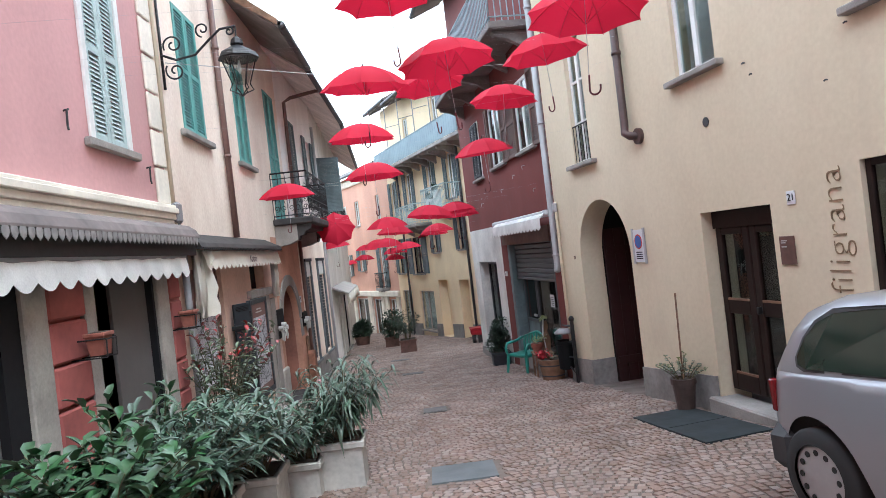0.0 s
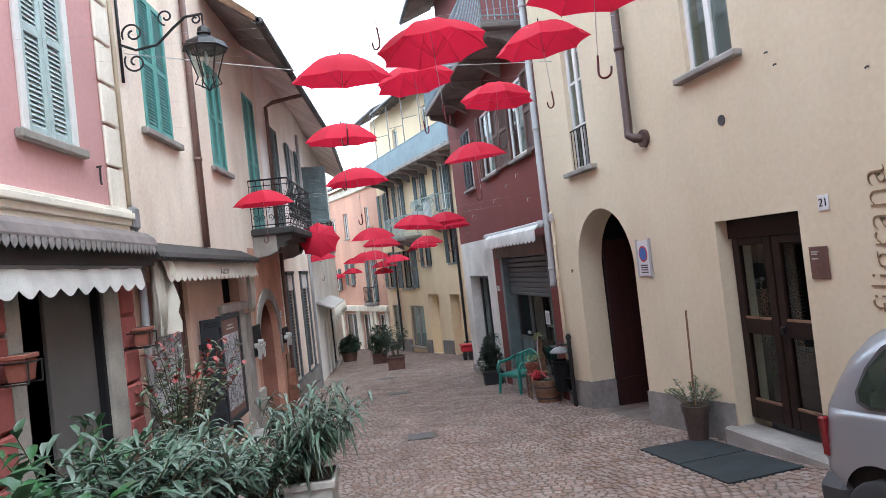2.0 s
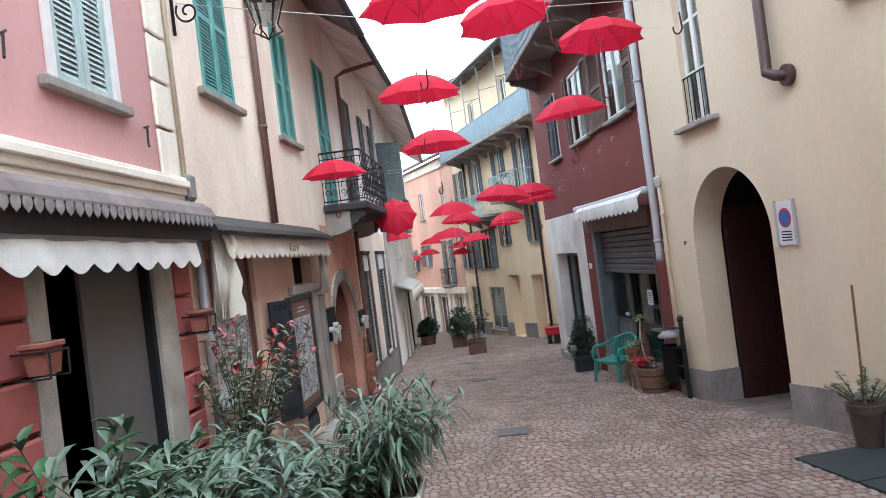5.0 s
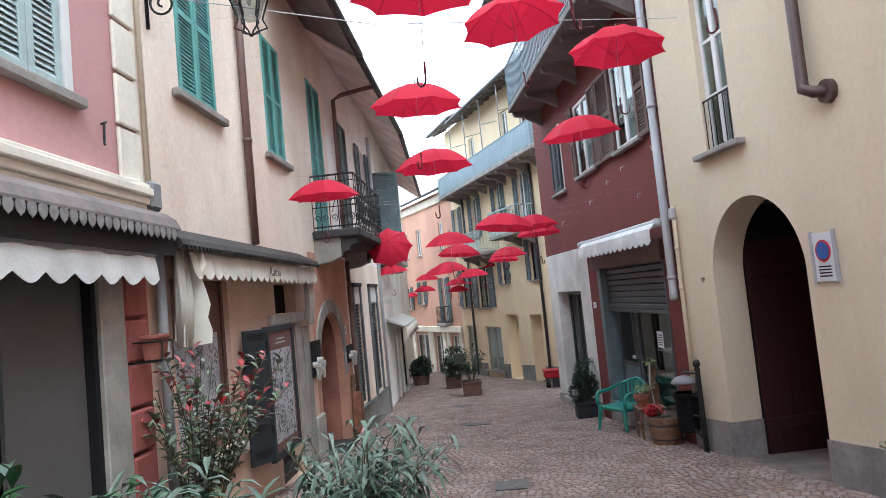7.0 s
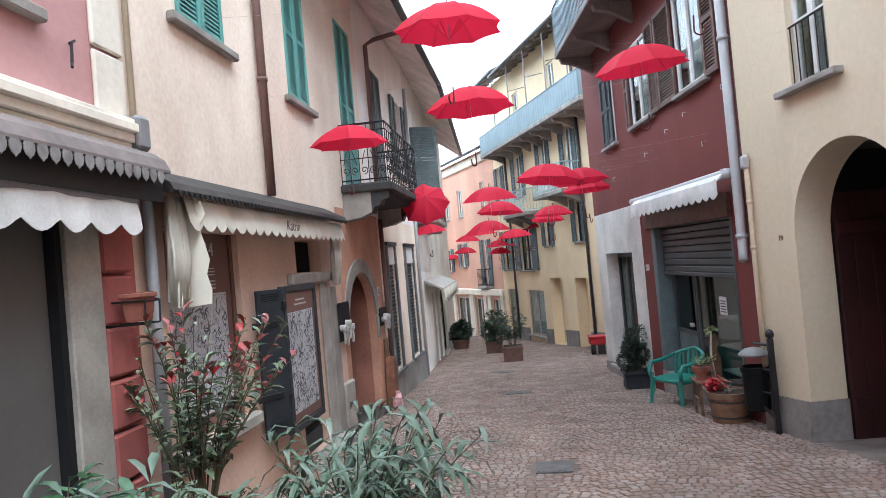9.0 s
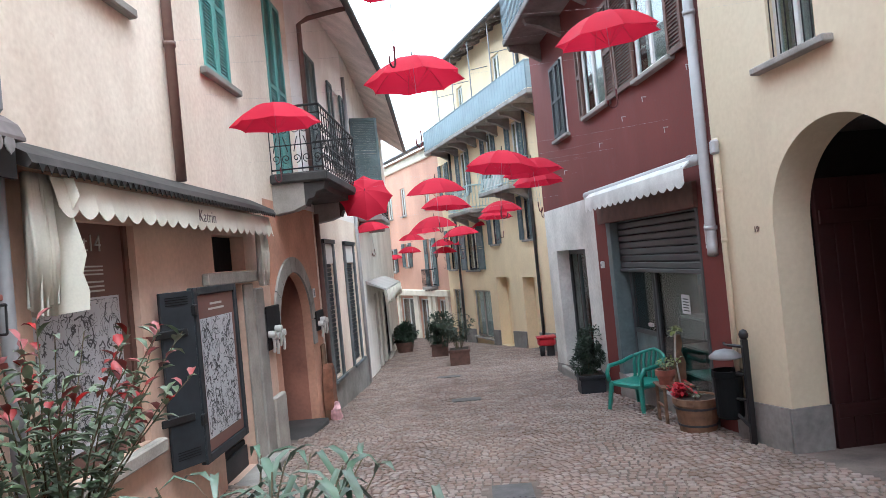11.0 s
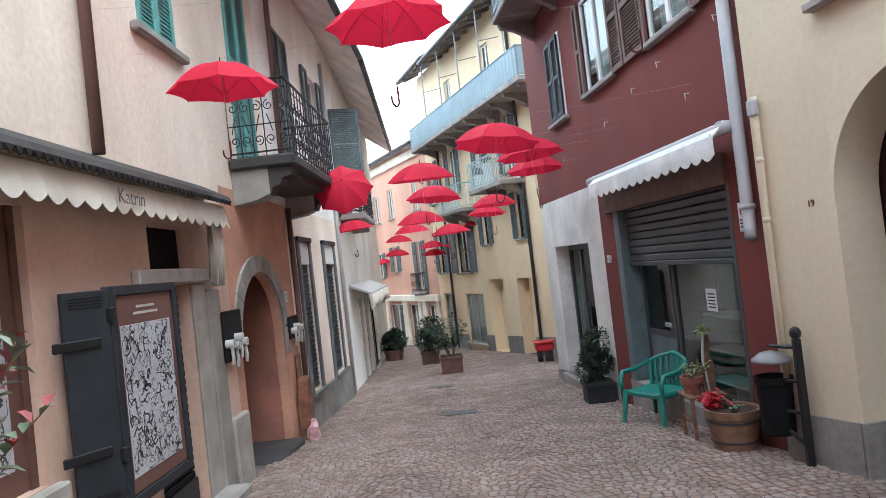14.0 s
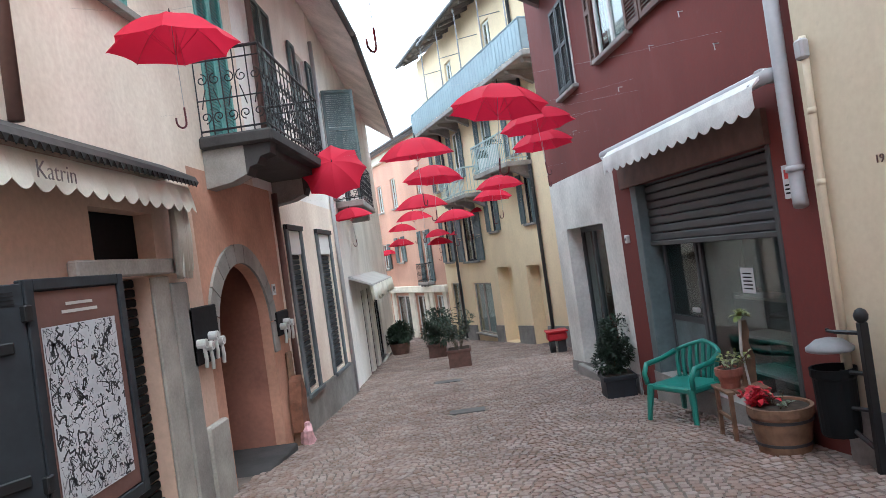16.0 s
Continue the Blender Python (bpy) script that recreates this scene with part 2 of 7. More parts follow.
LEAF_G = material("green shrub leaf", (0.16, 0.21, 0.13), 0.5, vary=0.35, coarse=6, bump=0, island=True)
LEAF_R = material("young red leaf", (0.29, 0.035, 0.035), 0.45, vary=0.35, coarse=6, bump=0, island=True)
LEAF_D = material("dark conifer leaf", (0.03, 0.055, 0.03), 0.6, vary=0.35, coarse=6, bump=0, island=True)
LEAF_Y = material("yellow-green leaf", (0.22, 0.26, 0.09), 0.5, vary=0.3, coarse=6, bump=0, island=True)
BARK = material("green-brown stem", (0.12, 0.10, 0.06), 0.9, vary=0.25, coarse=12)
COBBLE = material("porphyry cobble", (0.270, 0.200, 0.170), 0.72, vary=0.24, coarse=2.0, fine=45, bump=0.3, island=True)
COBBLE_O = material("porphyry cobble single", (0.270, 0.200, 0.170), 0.72, vary=0.24, coarse=2.0, fine=45, bump=0.3, island="object")
JOINT = material("sandy joint", (0.165, 0.132, 0.115), 0.95, vary=0.3, coarse=3, fine=60, bump=0.4)
SLAB = material("worn grey slab", (0.20, 0.20, 0.20), 0.8, vary=0.2, coarse=2.5, fine=40)
CAST = material("cast iron cover", (0.11, 0.105, 0.105), 0.6, 0.3, vary=0.25, coarse=8, fine=50)
CABLE = material("thin grey wire", (0.45, 0.45, 0.46), 0.5, 0.3)
GLASS = glass("window glass", (0.75, 0.80, 0.79))
CAR_GLASS = material("green-tinted car glass", (0.018, 0.030, 0.022), 0.06, vary=0.04, bump=0, spec=0.5)
RED_P = material("red plastic", (0.45, 0.015, 0.03), 0.4, vary=0.1)

# ---- helpers of the place ----


def floor_z(y):
    """Height of the sloping street."""
    if y < -14:
        return floor_z(-14)
    if y > 45:
        return floor_z(45)
    return 0.19 + (0.0875 if y < 14 else 0.055) * (14 - y)


def side(x0, slope, street):
    """The frame of a facade: along it by world y, out of it towards the street, and up."""
    k = math.hypot(slope, 1)
    m = Matrix.Identity(4)
    m.col[0] = (slope, 1, 0, 0)
    m.col[1] = (street / k, -street * slope / k, 0, 0)
    m.col[3] = (x0, 0, 0, 1)
    return m


LEFT = side(-3.0, 0.0, 1)
LEFT2 = side(-3.02 + 0.05 * 18.4, -0.05, 1)
RIGHT = side(3.6 + 0.172 * 3.8, -0.172, -1)
REDW = side(2.68 + 0.1325 * 9.72, -0.1325, -1)
FARW = side(2.2 + 0.376 * 22, -0.376, -1)
ORW = side(-1.15 + 0.5 * 31.2, -0.5, -1)
FLAT = Matrix.Identity(4)


def box(bm, m, u0, u1, w0, w1, z0, z1, bevel=0.0, taper=0.0):
    cs = []
    for z, k in ((z0, 0.0), (z1, taper)):
        cs += [(u0 + k, w0 + k, z), (u1 - k, w0 + k, z), (u1 - k, w1 - k, z), (u0 + k, w1 - k, z)]
    vs = [bm.verts.new(m @ Vector(c)) for c in cs]
    quads = [(0, 3, 2, 1), (4, 5, 6, 7), (0, 1, 5, 4), (1, 2, 6, 5), (2, 3, 7, 6), (3, 0, 4, 7)]
    if m.determinant() < 0:
        quads = [q[::-1] for q in quads]
    fs = [bm.faces.new([vs[i] for i in q]) for q in quads]
    if bevel:
        bmesh.ops.bevel(bm, geom=list({e for f in fs for e in f.edges}), offset=bevel, segments=1, affect="EDGES")
    return bm


def boxed(m, *args, **kw):
    return box(bmesh.new(), m, *args, **kw)


def prism(bm, m, outline, w0, w1):
    """An outline of (u, z) pulled from w0 to w1."""
    a = [bm.verts.new(m @ Vector((u, w0, z))) for u, z in outline]
    b = [bm.verts.new(m @ Vector((u, w1, z))) for u, z in outline]
    fs = [bm.faces.new(a), bm.faces.new(b[::-1])]
    for i in range(len(a)):
        j = (i + 1) % len(a)
        fs.append(bm.faces.new((a[i], b[i], b[j], a[j])))
    bmesh.ops.recalc_face_normals(bm, faces=fs)
    return bm


def rod(bm, points, r=0.02, sides=8, r_end=None):
    """A round bar along points."""
    pts = [Vector(p) for p in points]
    rings = []
    for i, p in enumerate(pts):
        d = (pts[min(i + 1, len(pts) - 1)] - pts[max(i - 1, 0)]).normalized()
        a = d.orthogonal().normalized() if i == 0 else (axis - d * axis.dot(d)).normalized()
        axis = a
        b = d.cross(a)
        rr = r if r_end is None else r + (r_end - r) * i / max(1, len(pts) - 1)
        rings.append([bm.verts.new(p + (a * math.cos(t) + b * math.sin(t)) * rr) for t in (2 * math.pi * k / sides for k in range(sides))])
    for ra, rb in zip(rings, rings[1:]):
        for k in range(sides):
            bm.faces.new((ra[k], ra[(k + 1) % sides], rb[(k + 1) % sides], rb[k]))
    bm.faces.new(rings[0][::-1]), bm.faces.new(rings[-1])
    return bm


def lathe(bm, profile, center, sides=20):
    """A turned shape: (radius, height) pairs about a vertical axis."""
    c = Vector(center)
    rings = [[bm.verts.new(c + Vector((r * math.cos(2 * math.pi * k / sides), r * math.sin(2 * math.pi * k / sides), z))) for k in range(sides)] for r, z in profile]
    for ra, rb in zip(rings, rings[1:]):
        for k in range(sides):
            bm.faces.new((ra[k], ra[(k + 1) % sides], rb[(k + 1) % sides], rb[k]))
    bm.faces.new(rings[0][::-1]), bm.faces.new(rings[-1])
    bmesh.ops.recalc_face_normals(bm, faces=bm.faces[:])
    return bm


def thing(name, loc, label="", category="", group="", kind=""):
    ob = new(name)
    ob.location = loc
    ob.empty_display_size = 0.1
    return tagged(ob, label, category, group, kind)


def base_of(ob):
    while ob.parent:
        ob = ob.parent
    return ob.location.copy() if ob.type == "EMPTY" else Vector((0, 0, 0))


def part(name, bm, mat, parent=None, label="", smooth=False, kind="", category="", group=""):
    if parent:
        bmesh.ops.translate(bm, verts=bm.verts[:], vec=-base_of(parent))
    me = bpy.data.meshes.new(name)
    bm.to_mesh(me)
    bm.free()
    me.materials.append(mat)
    if smooth:
        me.shade_smooth()
    ob = new(name, me)
    ob.parent = parent
    return tagged(ob, label, category, group, kind)


def piece(name, me, parent, loc):
    ob = new(name, me)
    ob.parent = parent
    ob.location = Vector(loc) - base_of(parent)
    return ob


def block(name, mat, m, *args, label="", category="", parent=None, kind="structure", **kw):
    return part(name, boxed(m, *args, **kw), mat, parent, label, kind=kind, category=category)


def facade(name, mat, m, u0, u1, z0, z1, thick, holes=(), label="", arches=()):
    """A wall with thickness; holes (u0, u1, z0, z1) go through it; arches (u0, u1, z spring, z apex) round the top of a hole."""
    bm = bmesh.new()
    us = sorted({u0, u1, *(v for h in holes for v in h[:2] if u0 < v < u1)})
    zs = sorted({z0, z1, *(v for h in holes for v in h[2:4] if z0 < v < z1)})
    solid = {}
    for i in range(len(us) - 1):
        for j in range(len(zs) - 1):
            cu, cz = (us[i] + us[i + 1]) / 2, (zs[j] + zs[j + 1]) / 2
            solid[i, j] = not any(a < cu < b and c < cz < d for a, b, c, d in holes)
    vs = {}

    def v(u, w, z):
        if (u, w, z) not in vs:
            vs[u, w, z] = bm.verts.new(m @ Vector((u, w, z)))
        return vs[u, w, z]

    for (i, j), ok in solid.items():
        if not ok:
            continue
        a, b, c, d = us[i], us[i + 1], zs[j], zs[j + 1]
        bm.faces.new((v(a, 0, c), v(b, 0, c), v(b, 0, d), v(a, 0, d)))
        bm.faces.new((v(a, -thick, d), v(b, -thick, d), v(b, -thick, c), v(a, -thick, c)))
        for di, dj, p, q in ((-1, 0, (a, d), (a, c)), (1, 0, (b, c), (b, d)), (0, -1, (a, c), (b, c)), (0, 1, (b, d), (a, d))):
            if not solid.get((i + di, j + dj), False):
                bm.faces.new((v(p[0], -thick, p[1]), v(q[0], -thick, q[1]), v(q[0], 0, q[1]), v(p[0], 0, p[1])))
    bmesh.ops.recalc_face_normals(bm, faces=bm.faces[:])
    for a, b, zs0, zs1 in arches:
        c, r, n = (a + b) / 2, (b - a) / 2, 26
        for sgn in (-1, 1):
            arc = [(c + sgn * r * math.cos(t), zs0 + (zs1 - zs0) * math.sin(t)) for t in (math.pi / 2 * k / n for k in range(n + 1))]
            prism(bm, m, arc + [(c + sgn * (r + 0.003), zs1 + 0.003)], -0.001, -thick)
    return part(name, bm, mat, None, label, kind="structure", category="wall")


def text(name, words, m, size, mat, parent=None, label="", depth=0.004, thin=0.012):
    cu = bpy.data.curves.new(name, "FONT")
    cu.offset = -thin * size
    cu.body, cu.size, cu.extrude, cu.align_x, cu.align_y = words, size, depth, "CENTER", "CENTER"
    ob = bpy.data.objects.new(name, cu)
    me = bpy.data.meshes.new_from_object(ob)
    bpy.data.objects.remove(ob)
    bm = bmesh.new()
    bm.from_mesh(me)
    bm.transform(m)
    return part(name, bm, mat, parent, label)


def facing(m, u, w, z, turn=0.0):
    """The pose of writing on a facade, read from the street."""
    n = (m.to_3x3() @ Vector((0, 1, 0))).normalized()
    z_up = Vector((0, 0, 1))
    right = z_up.cross(n).normalized()
    r = Matrix((right, z_up, n)).transposed().to_4x4()
    return Matrix.Translation(m @ Vector((u, w, z))) @ r @ pose(0, 0, 0, 0, 0, turn)

# ---- ground ----
bm = bmesh.new()
ys = [-400, -14] + [-14 + i * 1.0 for i in range(1, 60)] + [400]
xs = [-400, -8, -4, 0, 4, 8, 400]
grid = [[bm.verts.new((x, y, floor_z(y) - 0.012)) for x in xs] for y in ys]
for ra, rb in zip(grid, grid[1:]):
    for k in range(len(xs) - 1):
        bm.faces.new((ra[k], ra[k + 1], rb[k + 1], rb[k]))
part("ground", bm, JOINT, None, "sandy joints under the cobbled sloping street", kind="structure", category="ground")

# ---- row of houses with the pink one ----
facade("wall_pink_lower", PINK_STONE, LEFT, -9, 5.62, -1.0, 3.93, 0.45, [(3.40, 4.82, 1.0, 3.66), (0.55, 2.30, 1.0, 3.66)], "dark pink rusticated plaster shop wall")
facade("wall_pink_upper", PINK, LEFT, -9, 5.62, 3.93, 10.5, 0.45, [(3.85, 4.60, 4.74, 6.64), (0.4, 1.15, 4.74, 6.64)], "pink plaster wall with stucco trim")
facade("wall_peach_lower", PEACH, LEFT, 5.62, 11.05, -1.0, 3.72, 0.40, [(6.05, 7.43, 1.58, 3.40), (8.95, 9.92, 0.60, 2.80), (9.12, 10.13, 2.96, 3.38)], "peach plaster shop wall")
facade("wall_salmon", SALMON, LEFT, 11.05, 13.95, -1.0, 3.95, 0.14, [(11.30, 13.18, -1.0, 2.88)], "worn salmon plaster wall with an archway", [(11.30, 13.18, 2.05, 2.88)])
facade("wall_peach_far", CREAM_L, LEFT, 13.95, 18.4, -1.2, 3.95, 0.40, [(14.60, 15.32, 0.75, 3.38), (16.66, 17.64, 0.72, 3.38)], "pale plaster wall with two shop windows")
facade("wall_rose_upper", CREAM_L, LEFT, 5.62, 11.05, 3.72, 8.6, 0.40, [(6.55, 7.50, 5.33, 7.15), (9.37, 10.21, 5.28, 7.10)], "pale rose plaster wall with teal shutters")
facade("wall_rose_upper_far", CREAM_L, LEFT, 11.05, 13.25, 3.95, 8.6, 0.40, [(11.90, 12.86, 4.33, 7.25)], "pale rose plaster wall with teal shutters")
facade("wall_pale_upper_far", PALE_W, LEFT, 13.25, 18.4, 3.95, 8.6, 0.40, [(14.22, 15.32, 4.33, 7.10), (16.75, 17.65, 5.1, 7.0)], "chalky pale plaster wall with dark shutters")
facade("wall_white_far", HOUSE_W, LEFT2, 18.4, 31.0, -2.0, 8.6, 0.4, [(19.2, 20.0, 4.3, 6.75), (21.8, 22.5, -0.3, 2.0), (23.2, 24.0, -0.4, 2.0), (24.8, 26.6, -0.4, 1.9), (21.4, 22.2, 4.3, 6.3), (24.6, 25.4, 4.4, 6.2)], "off-white plaster house wall")
block("wall_inner_left", DARK, LEFT, -9, 18.4, -2.2, -2.1, -1.2, 10.5, label="back of the rooms, coloured dark for shade")
block("wall_inner_left_far", DARK, LEFT2, 18.4, 31.0, -2.2, -2.1, -2, 8.6, label="back of the rooms, coloured dark for shade")
block("ceiling_inner_left", DARK, LEFT, -9, 18.4, -2.2, -0.46, 3.75, 3.85, label="ceiling of the shops, coloured dark for shade")
block("wall_near_end", PINK, FLAT, -9, 9, -9.4, -9.0, 0, 9.0, label="plain plaster wall closing the street")
block("wall_return_far", HOUSE_W, FLAT, -9.5, -3.66, 31.0, 31.3, -2.0, 8.6, label="off-white side wall")
block("wall_lane_end", HOUSE_W, FLAT, -9.6, -9.2, 31, 50, -2, 9, label="plain plaster wall closing the lane")

# trim of the pink house
for name, z0, z1, w in (("trim_low", 3.97, 4.03, 0.05), ("trim_mid", 4.03, 4.10, 0.08), ("trim_top", 4.10, 4.17, 0.12), ("trim_cap", 4.17, 4.21, 0.09)):
    block(name, STUCCO, LEFT, -9, 5.64, 0.002, w, z0, z1, bevel=0.008, label="cream stucco string course", category="trim")
quoins = thing("quoins", LEFT @ Vector((5.43, 0, 4.17)), "cream stucco corner blocks on the pink house", "quoins", kind="structure")
z = 4.22
while z < 10:
    part("corner_block", boxed(LEFT, 5.28, 5.63, 0.003, 0.04, z, z + 0.43, bevel=0.012), STUCCO, quoins)
    z += 0.46
for u0, u1 in ((2.62, 3.20), (5.15, 5.50)):
    pil = thing("pilaster", LEFT @ Vector(((u0 + u1) / 2, 0, 1.0)), "dark pink rusticated pilaster beside a shop door", "pilaster", kind="structure")
    z = 0.9
    while z < 3.6:
        part("pilaster_block", boxed(LEFT, u0, u1, 0.003, 0.07, z, z + 0.335, bevel=0.02), PINK_STONE, pil)
        z += 0.36
for u0, u1 in ((3.20, 3.40), (4.82, 5.15), (2.30, 2.62), (0.25, 0.55)):
    block("door_jamb", STONE_L, LEFT, u0, u1, 0.003, 0.06, 0.9, 3.66, bevel=0.01, label="pale stone door jamb", category="jamb")
shop = thing("door_1", LEFT @ Vector((4.2, -0.2, 1.1)), "pale grey sliding panel in a shop doorway, half open", "door", kind="structure")
part("door_panel", boxed(LEFT, 3.93, 4.76, -0.09, -0.05, 1.02, 3.6, bevel=0.006), DOOR_P, shop)
part("door_seal", boxed(LEFT, 4.762, 4.818, -0.10, 0.02, 1.02, 3.6), INK, shop, "black rubber edge")
part("door_rail", boxed(LEFT, 3.4, 4.82, -0.25, -0.15, 3.56, 3.62), GREY_W, shop)
side_door = thing("door_2", LEFT @ Vector((1.4, -0.2, 1.1)), "pale grey shop door panel", "door", kind="structure")
part("door_panel", boxed(LEFT, 0.56, 2.05, -0.09, -0.05, 1.02, 3.6, bevel=0.006), DOOR_P, side_door)
part("door_seal", boxed(LEFT, 2.05, 2.298, -0.10, 0.02, 1.02, 3.6), INK, side_door, "black rubber edge")

# ---- cream house over the way ----
facade("wall_yellow_lower", YELLOW, RIGHT, -9, 9.47, -0.5, 4.2, 0.40, [(0.2, 2.66, 1.75, 3.61), (3.78, 4.97, 1.0, 3.34), (6.77, 8.53, -0.5, 3.77)], "cream yellow plaster wall with an archway", [(6.77, 8.53, 2.89, 3.77)])
facade("wall_yellow_upper", YELLOW, RIGHT, -9, 9.47, 4.2, 11.0, 0.45, [(4.37, 5.14, 4.97, 6.67), (7.70, 8.32, 4.42, 6.45), (1.64, 2.52, 4.87, 6.57)], "cream yellow plaster wall with tall windows")
facade("wall_red_upper", RED, REDW, 9.47, 17.62, 3.72, 11.0, 0.40, [(10.42, 11.48, 5.15, 6.62), (12.72, 13.85, 5.15, 6.62), (15.05, 15.92, 5.1, 6.62)], "dark red plaster wall with brown shutters")
facade("wall_red_lower", RED, REDW, 9.47, 14.03, -0.5, 3.72, 0.40, [(10.15, 13.42, 0.62, 3.20)], "dark red plaster wall round a shop window")
facade("wall_white_lower", WHITE_P, REDW, 14.03, 17.62, -0.8, 3.72, 0.45, [(14.77, 16.83, 0.20, 2.79)], "rough white plaster wall with a door")
block("wall_red_end", RED, FLAT, 1.70, 4.2, 17.62, 17.95, -0.8, 11.0, label="dark red end wall of the house")
block("wall_inner_right", DARK, RIGHT, -9, 9.45, -2.7, -2.6, -0.5, 11, label="back of the rooms, coloured dark for shade")
block("wall_inner_red", DARK, REDW, 9.47, 18.0, -2.7, -2.6, -0.8, 11, label="back of the rooms, coloured dark for shade")
block("ceiling_inner_right", DARK, RIGHT, -9, 9.45, -2.7, -0.51, 3.75, 3.85, label="ceiling of the rooms, coloured dark for shade")
block("ceiling_inner_red", DARK, REDW, 9.47, 18, -2.7, -0.46, 3.75, 3.85, label="ceiling of the shop, coloured dark for shade")
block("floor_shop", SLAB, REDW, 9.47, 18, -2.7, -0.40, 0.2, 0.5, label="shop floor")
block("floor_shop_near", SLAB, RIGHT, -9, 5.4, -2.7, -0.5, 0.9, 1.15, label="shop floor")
block("wall_part_1", DARK, REDW, 13.9, 14.0, -2.6, -0.4, 0, 4, label="inner wall, coloured dark for shade")
block("wall_part_2", DARK, RIGHT, 5.6, 5.7, -2.6, -0.5, 0, 4, label="inner wall, coloured dark for shade")
# Passage walls take the black base so the recess reads as shaded.
block("wall_part_3", BLACK_W, RIGHT, 6.45, 6.74, -2.6, -0.41, 0, 4, label="passage wall, coloured black for shade")
block("wall_part_4", BLACK_W, RIGHT, 8.56, 8.85, -2.6, -0.41, 0, 4, label="passage wall, coloured black for shade")
block("wall_part_5", DARK, RIGHT, 9.35, 9.45, -2.6, -0.5, 0, 11, label="inner wall, coloured dark for shade")
gate = thing("door_3", RIGHT @ Vector((8.5, -1.0, 0.6)), "dark red wooden gate leaf folded open inside the archway", "gate", kind="structure")
for k in range(6):
    part("gate_board", boxed(RIGHT, 8.49, 8.545, -0.43 - (k + 1) * 0.19 + 0.006, -0.43 - k * 0.19, 0.60, 3.30, bevel=0.004), DARKRED, gate)
for z in (0.95, 2.85):
    part("gate_rail", boxed(RIGHT, 8.465, 8.488, -1.55, -0.45, z, z + 0.14, bevel=0.006), DARKRED, gate)
# stone dado of the cream house
for u0, u1, h in ((4.99, 6.765, 0.42), (8.535, 9.46, 0.42), (2.66, 3.76, 0.40), (-9, 2.66, 0.38)):
    bm = bmesh.new()
    prism(bm, RIGHT, [(u0, floor_z(u0) - 0.3), (u1, floor_z(u1) - 0.3), (u1, floor_z(u1) + h), (u0, floor_z(u0) + h)], 0.003, 0.03)
    part("baseboard", bm, DADO, None, "rough grey cement dado", kind="structure", category="dado")
bm = bmesh.new()
prism(bm, RIGHT, [(8.523, floor_z(8.5) - 0.3), (8.55, floor_z(8.5) - 0.3), (8.55, floor_z(8.5) + 0.42), (8.523, floor_z(8.5) + 0.42)], 0.03, -0.39)
bmesh.ops.translate(bm, verts=bm.verts[:], vec=(0.01, -0.03, 0))
part("baseboard", bm, DADO, None, "rough grey cement dado", kind="structure", category="dado")
for u0, u1, z1 in ((13.98, 18.38, 0.74),):
    bm = bmesh.new()
    prism(bm, LEFT, [(u0, floor_z(u0) - 0.3), (u1, floor_z(u1) - 0.3), (u1, z1 - 0.10), (u0, z1)], 0.003, 0.05)
    part("baseboard", bm, DADO, None, "grey cement dado", kind="structure", category="dado")
bm = bmesh.new()
prism(bm, REDW, [(14.06, floor_z(14.2) - 0.3), (17.62, floor_z(18) - 0.3), (17.62, floor_z(18) + 0.22), (14.06, floor_z(14.2) + 0.3)], 0.003, 0.03)
part("baseboard", bm, DADO, None, "rough grey cement dado", kind="structure", category="dado")

# ---- far houses ----
FAR_HOLES = [(23.1, 24.0, -0.45, 2.0), (25.0, 26.1, -0.45, 2.0), (26.75, 28.4, -0.3, 1.5), (29.5, 30.7, -0.6, 1.5), (23.05, 23.5, 3.22, 4.65), (25.6, 26.05, 3.2, 4.4), (27.5, 28.7, 2.3, 4.0), (30.0, 30.7, 2.35, 4.05),
             (23.3, 23.9, 5.3, 7.1), (25.4, 26.0, 5.3, 7.2), (27.9, 28.6, 5.3, 7.0), (30.2, 30.8, 5.2, 6.9), (24.2, 24.8, 8.2, 9.6), (27.6, 28.2, 8.2, 9.5)]
facade("wall_far_yellow", FAR_Y, FARW, 20.6, 31.15, -2.5, 10.6, 0.5, FAR_HOLES, "warm yellow plaster house wall")
OR_HOLES = [(32.6, 33.05, 5.25, 6.62), (35.3, 35.9, 5.2, 6.62), (37.1, 37.75, 5.2, 6.55), (32.72, 33.22, 1.62, 3.85), (35.42, 35.9, 2.6, 3.8), (37.3, 38.05, 2.35, 3.6),
            (31.85, 32.65, -1.4, 1.0), (33.62, 34.68, -1.4, 1.0), (35.32, 37.02, -1.4, 1.0), (38.1, 39.4, -1.4, 1.0)]
facade("wall_far_orange", ORANGE, ORW, 31.2, 44.0, -2.5, 8.1, 0.5, OR_HOLES, "orange plaster house wall at the street's end")
block("wall_inner_far", DARK, FARW, 20.7, 31.1, -1.6, -1.5, -2.5, 10.5, label="back of the rooms, coloured dark for shade")
block("wall_inner_orange", DARK, ORW, 31.2, 44.0, -1.6, -1.5, -2.5, 8, label="back of the rooms, coloured dark for shade")
block("wall_gap_right", FAR_Y, FLAT, 2.5, 5.5, 20.3, 20.6, -1, 10.6, label="yellow side wall")

# ---- roofs ----


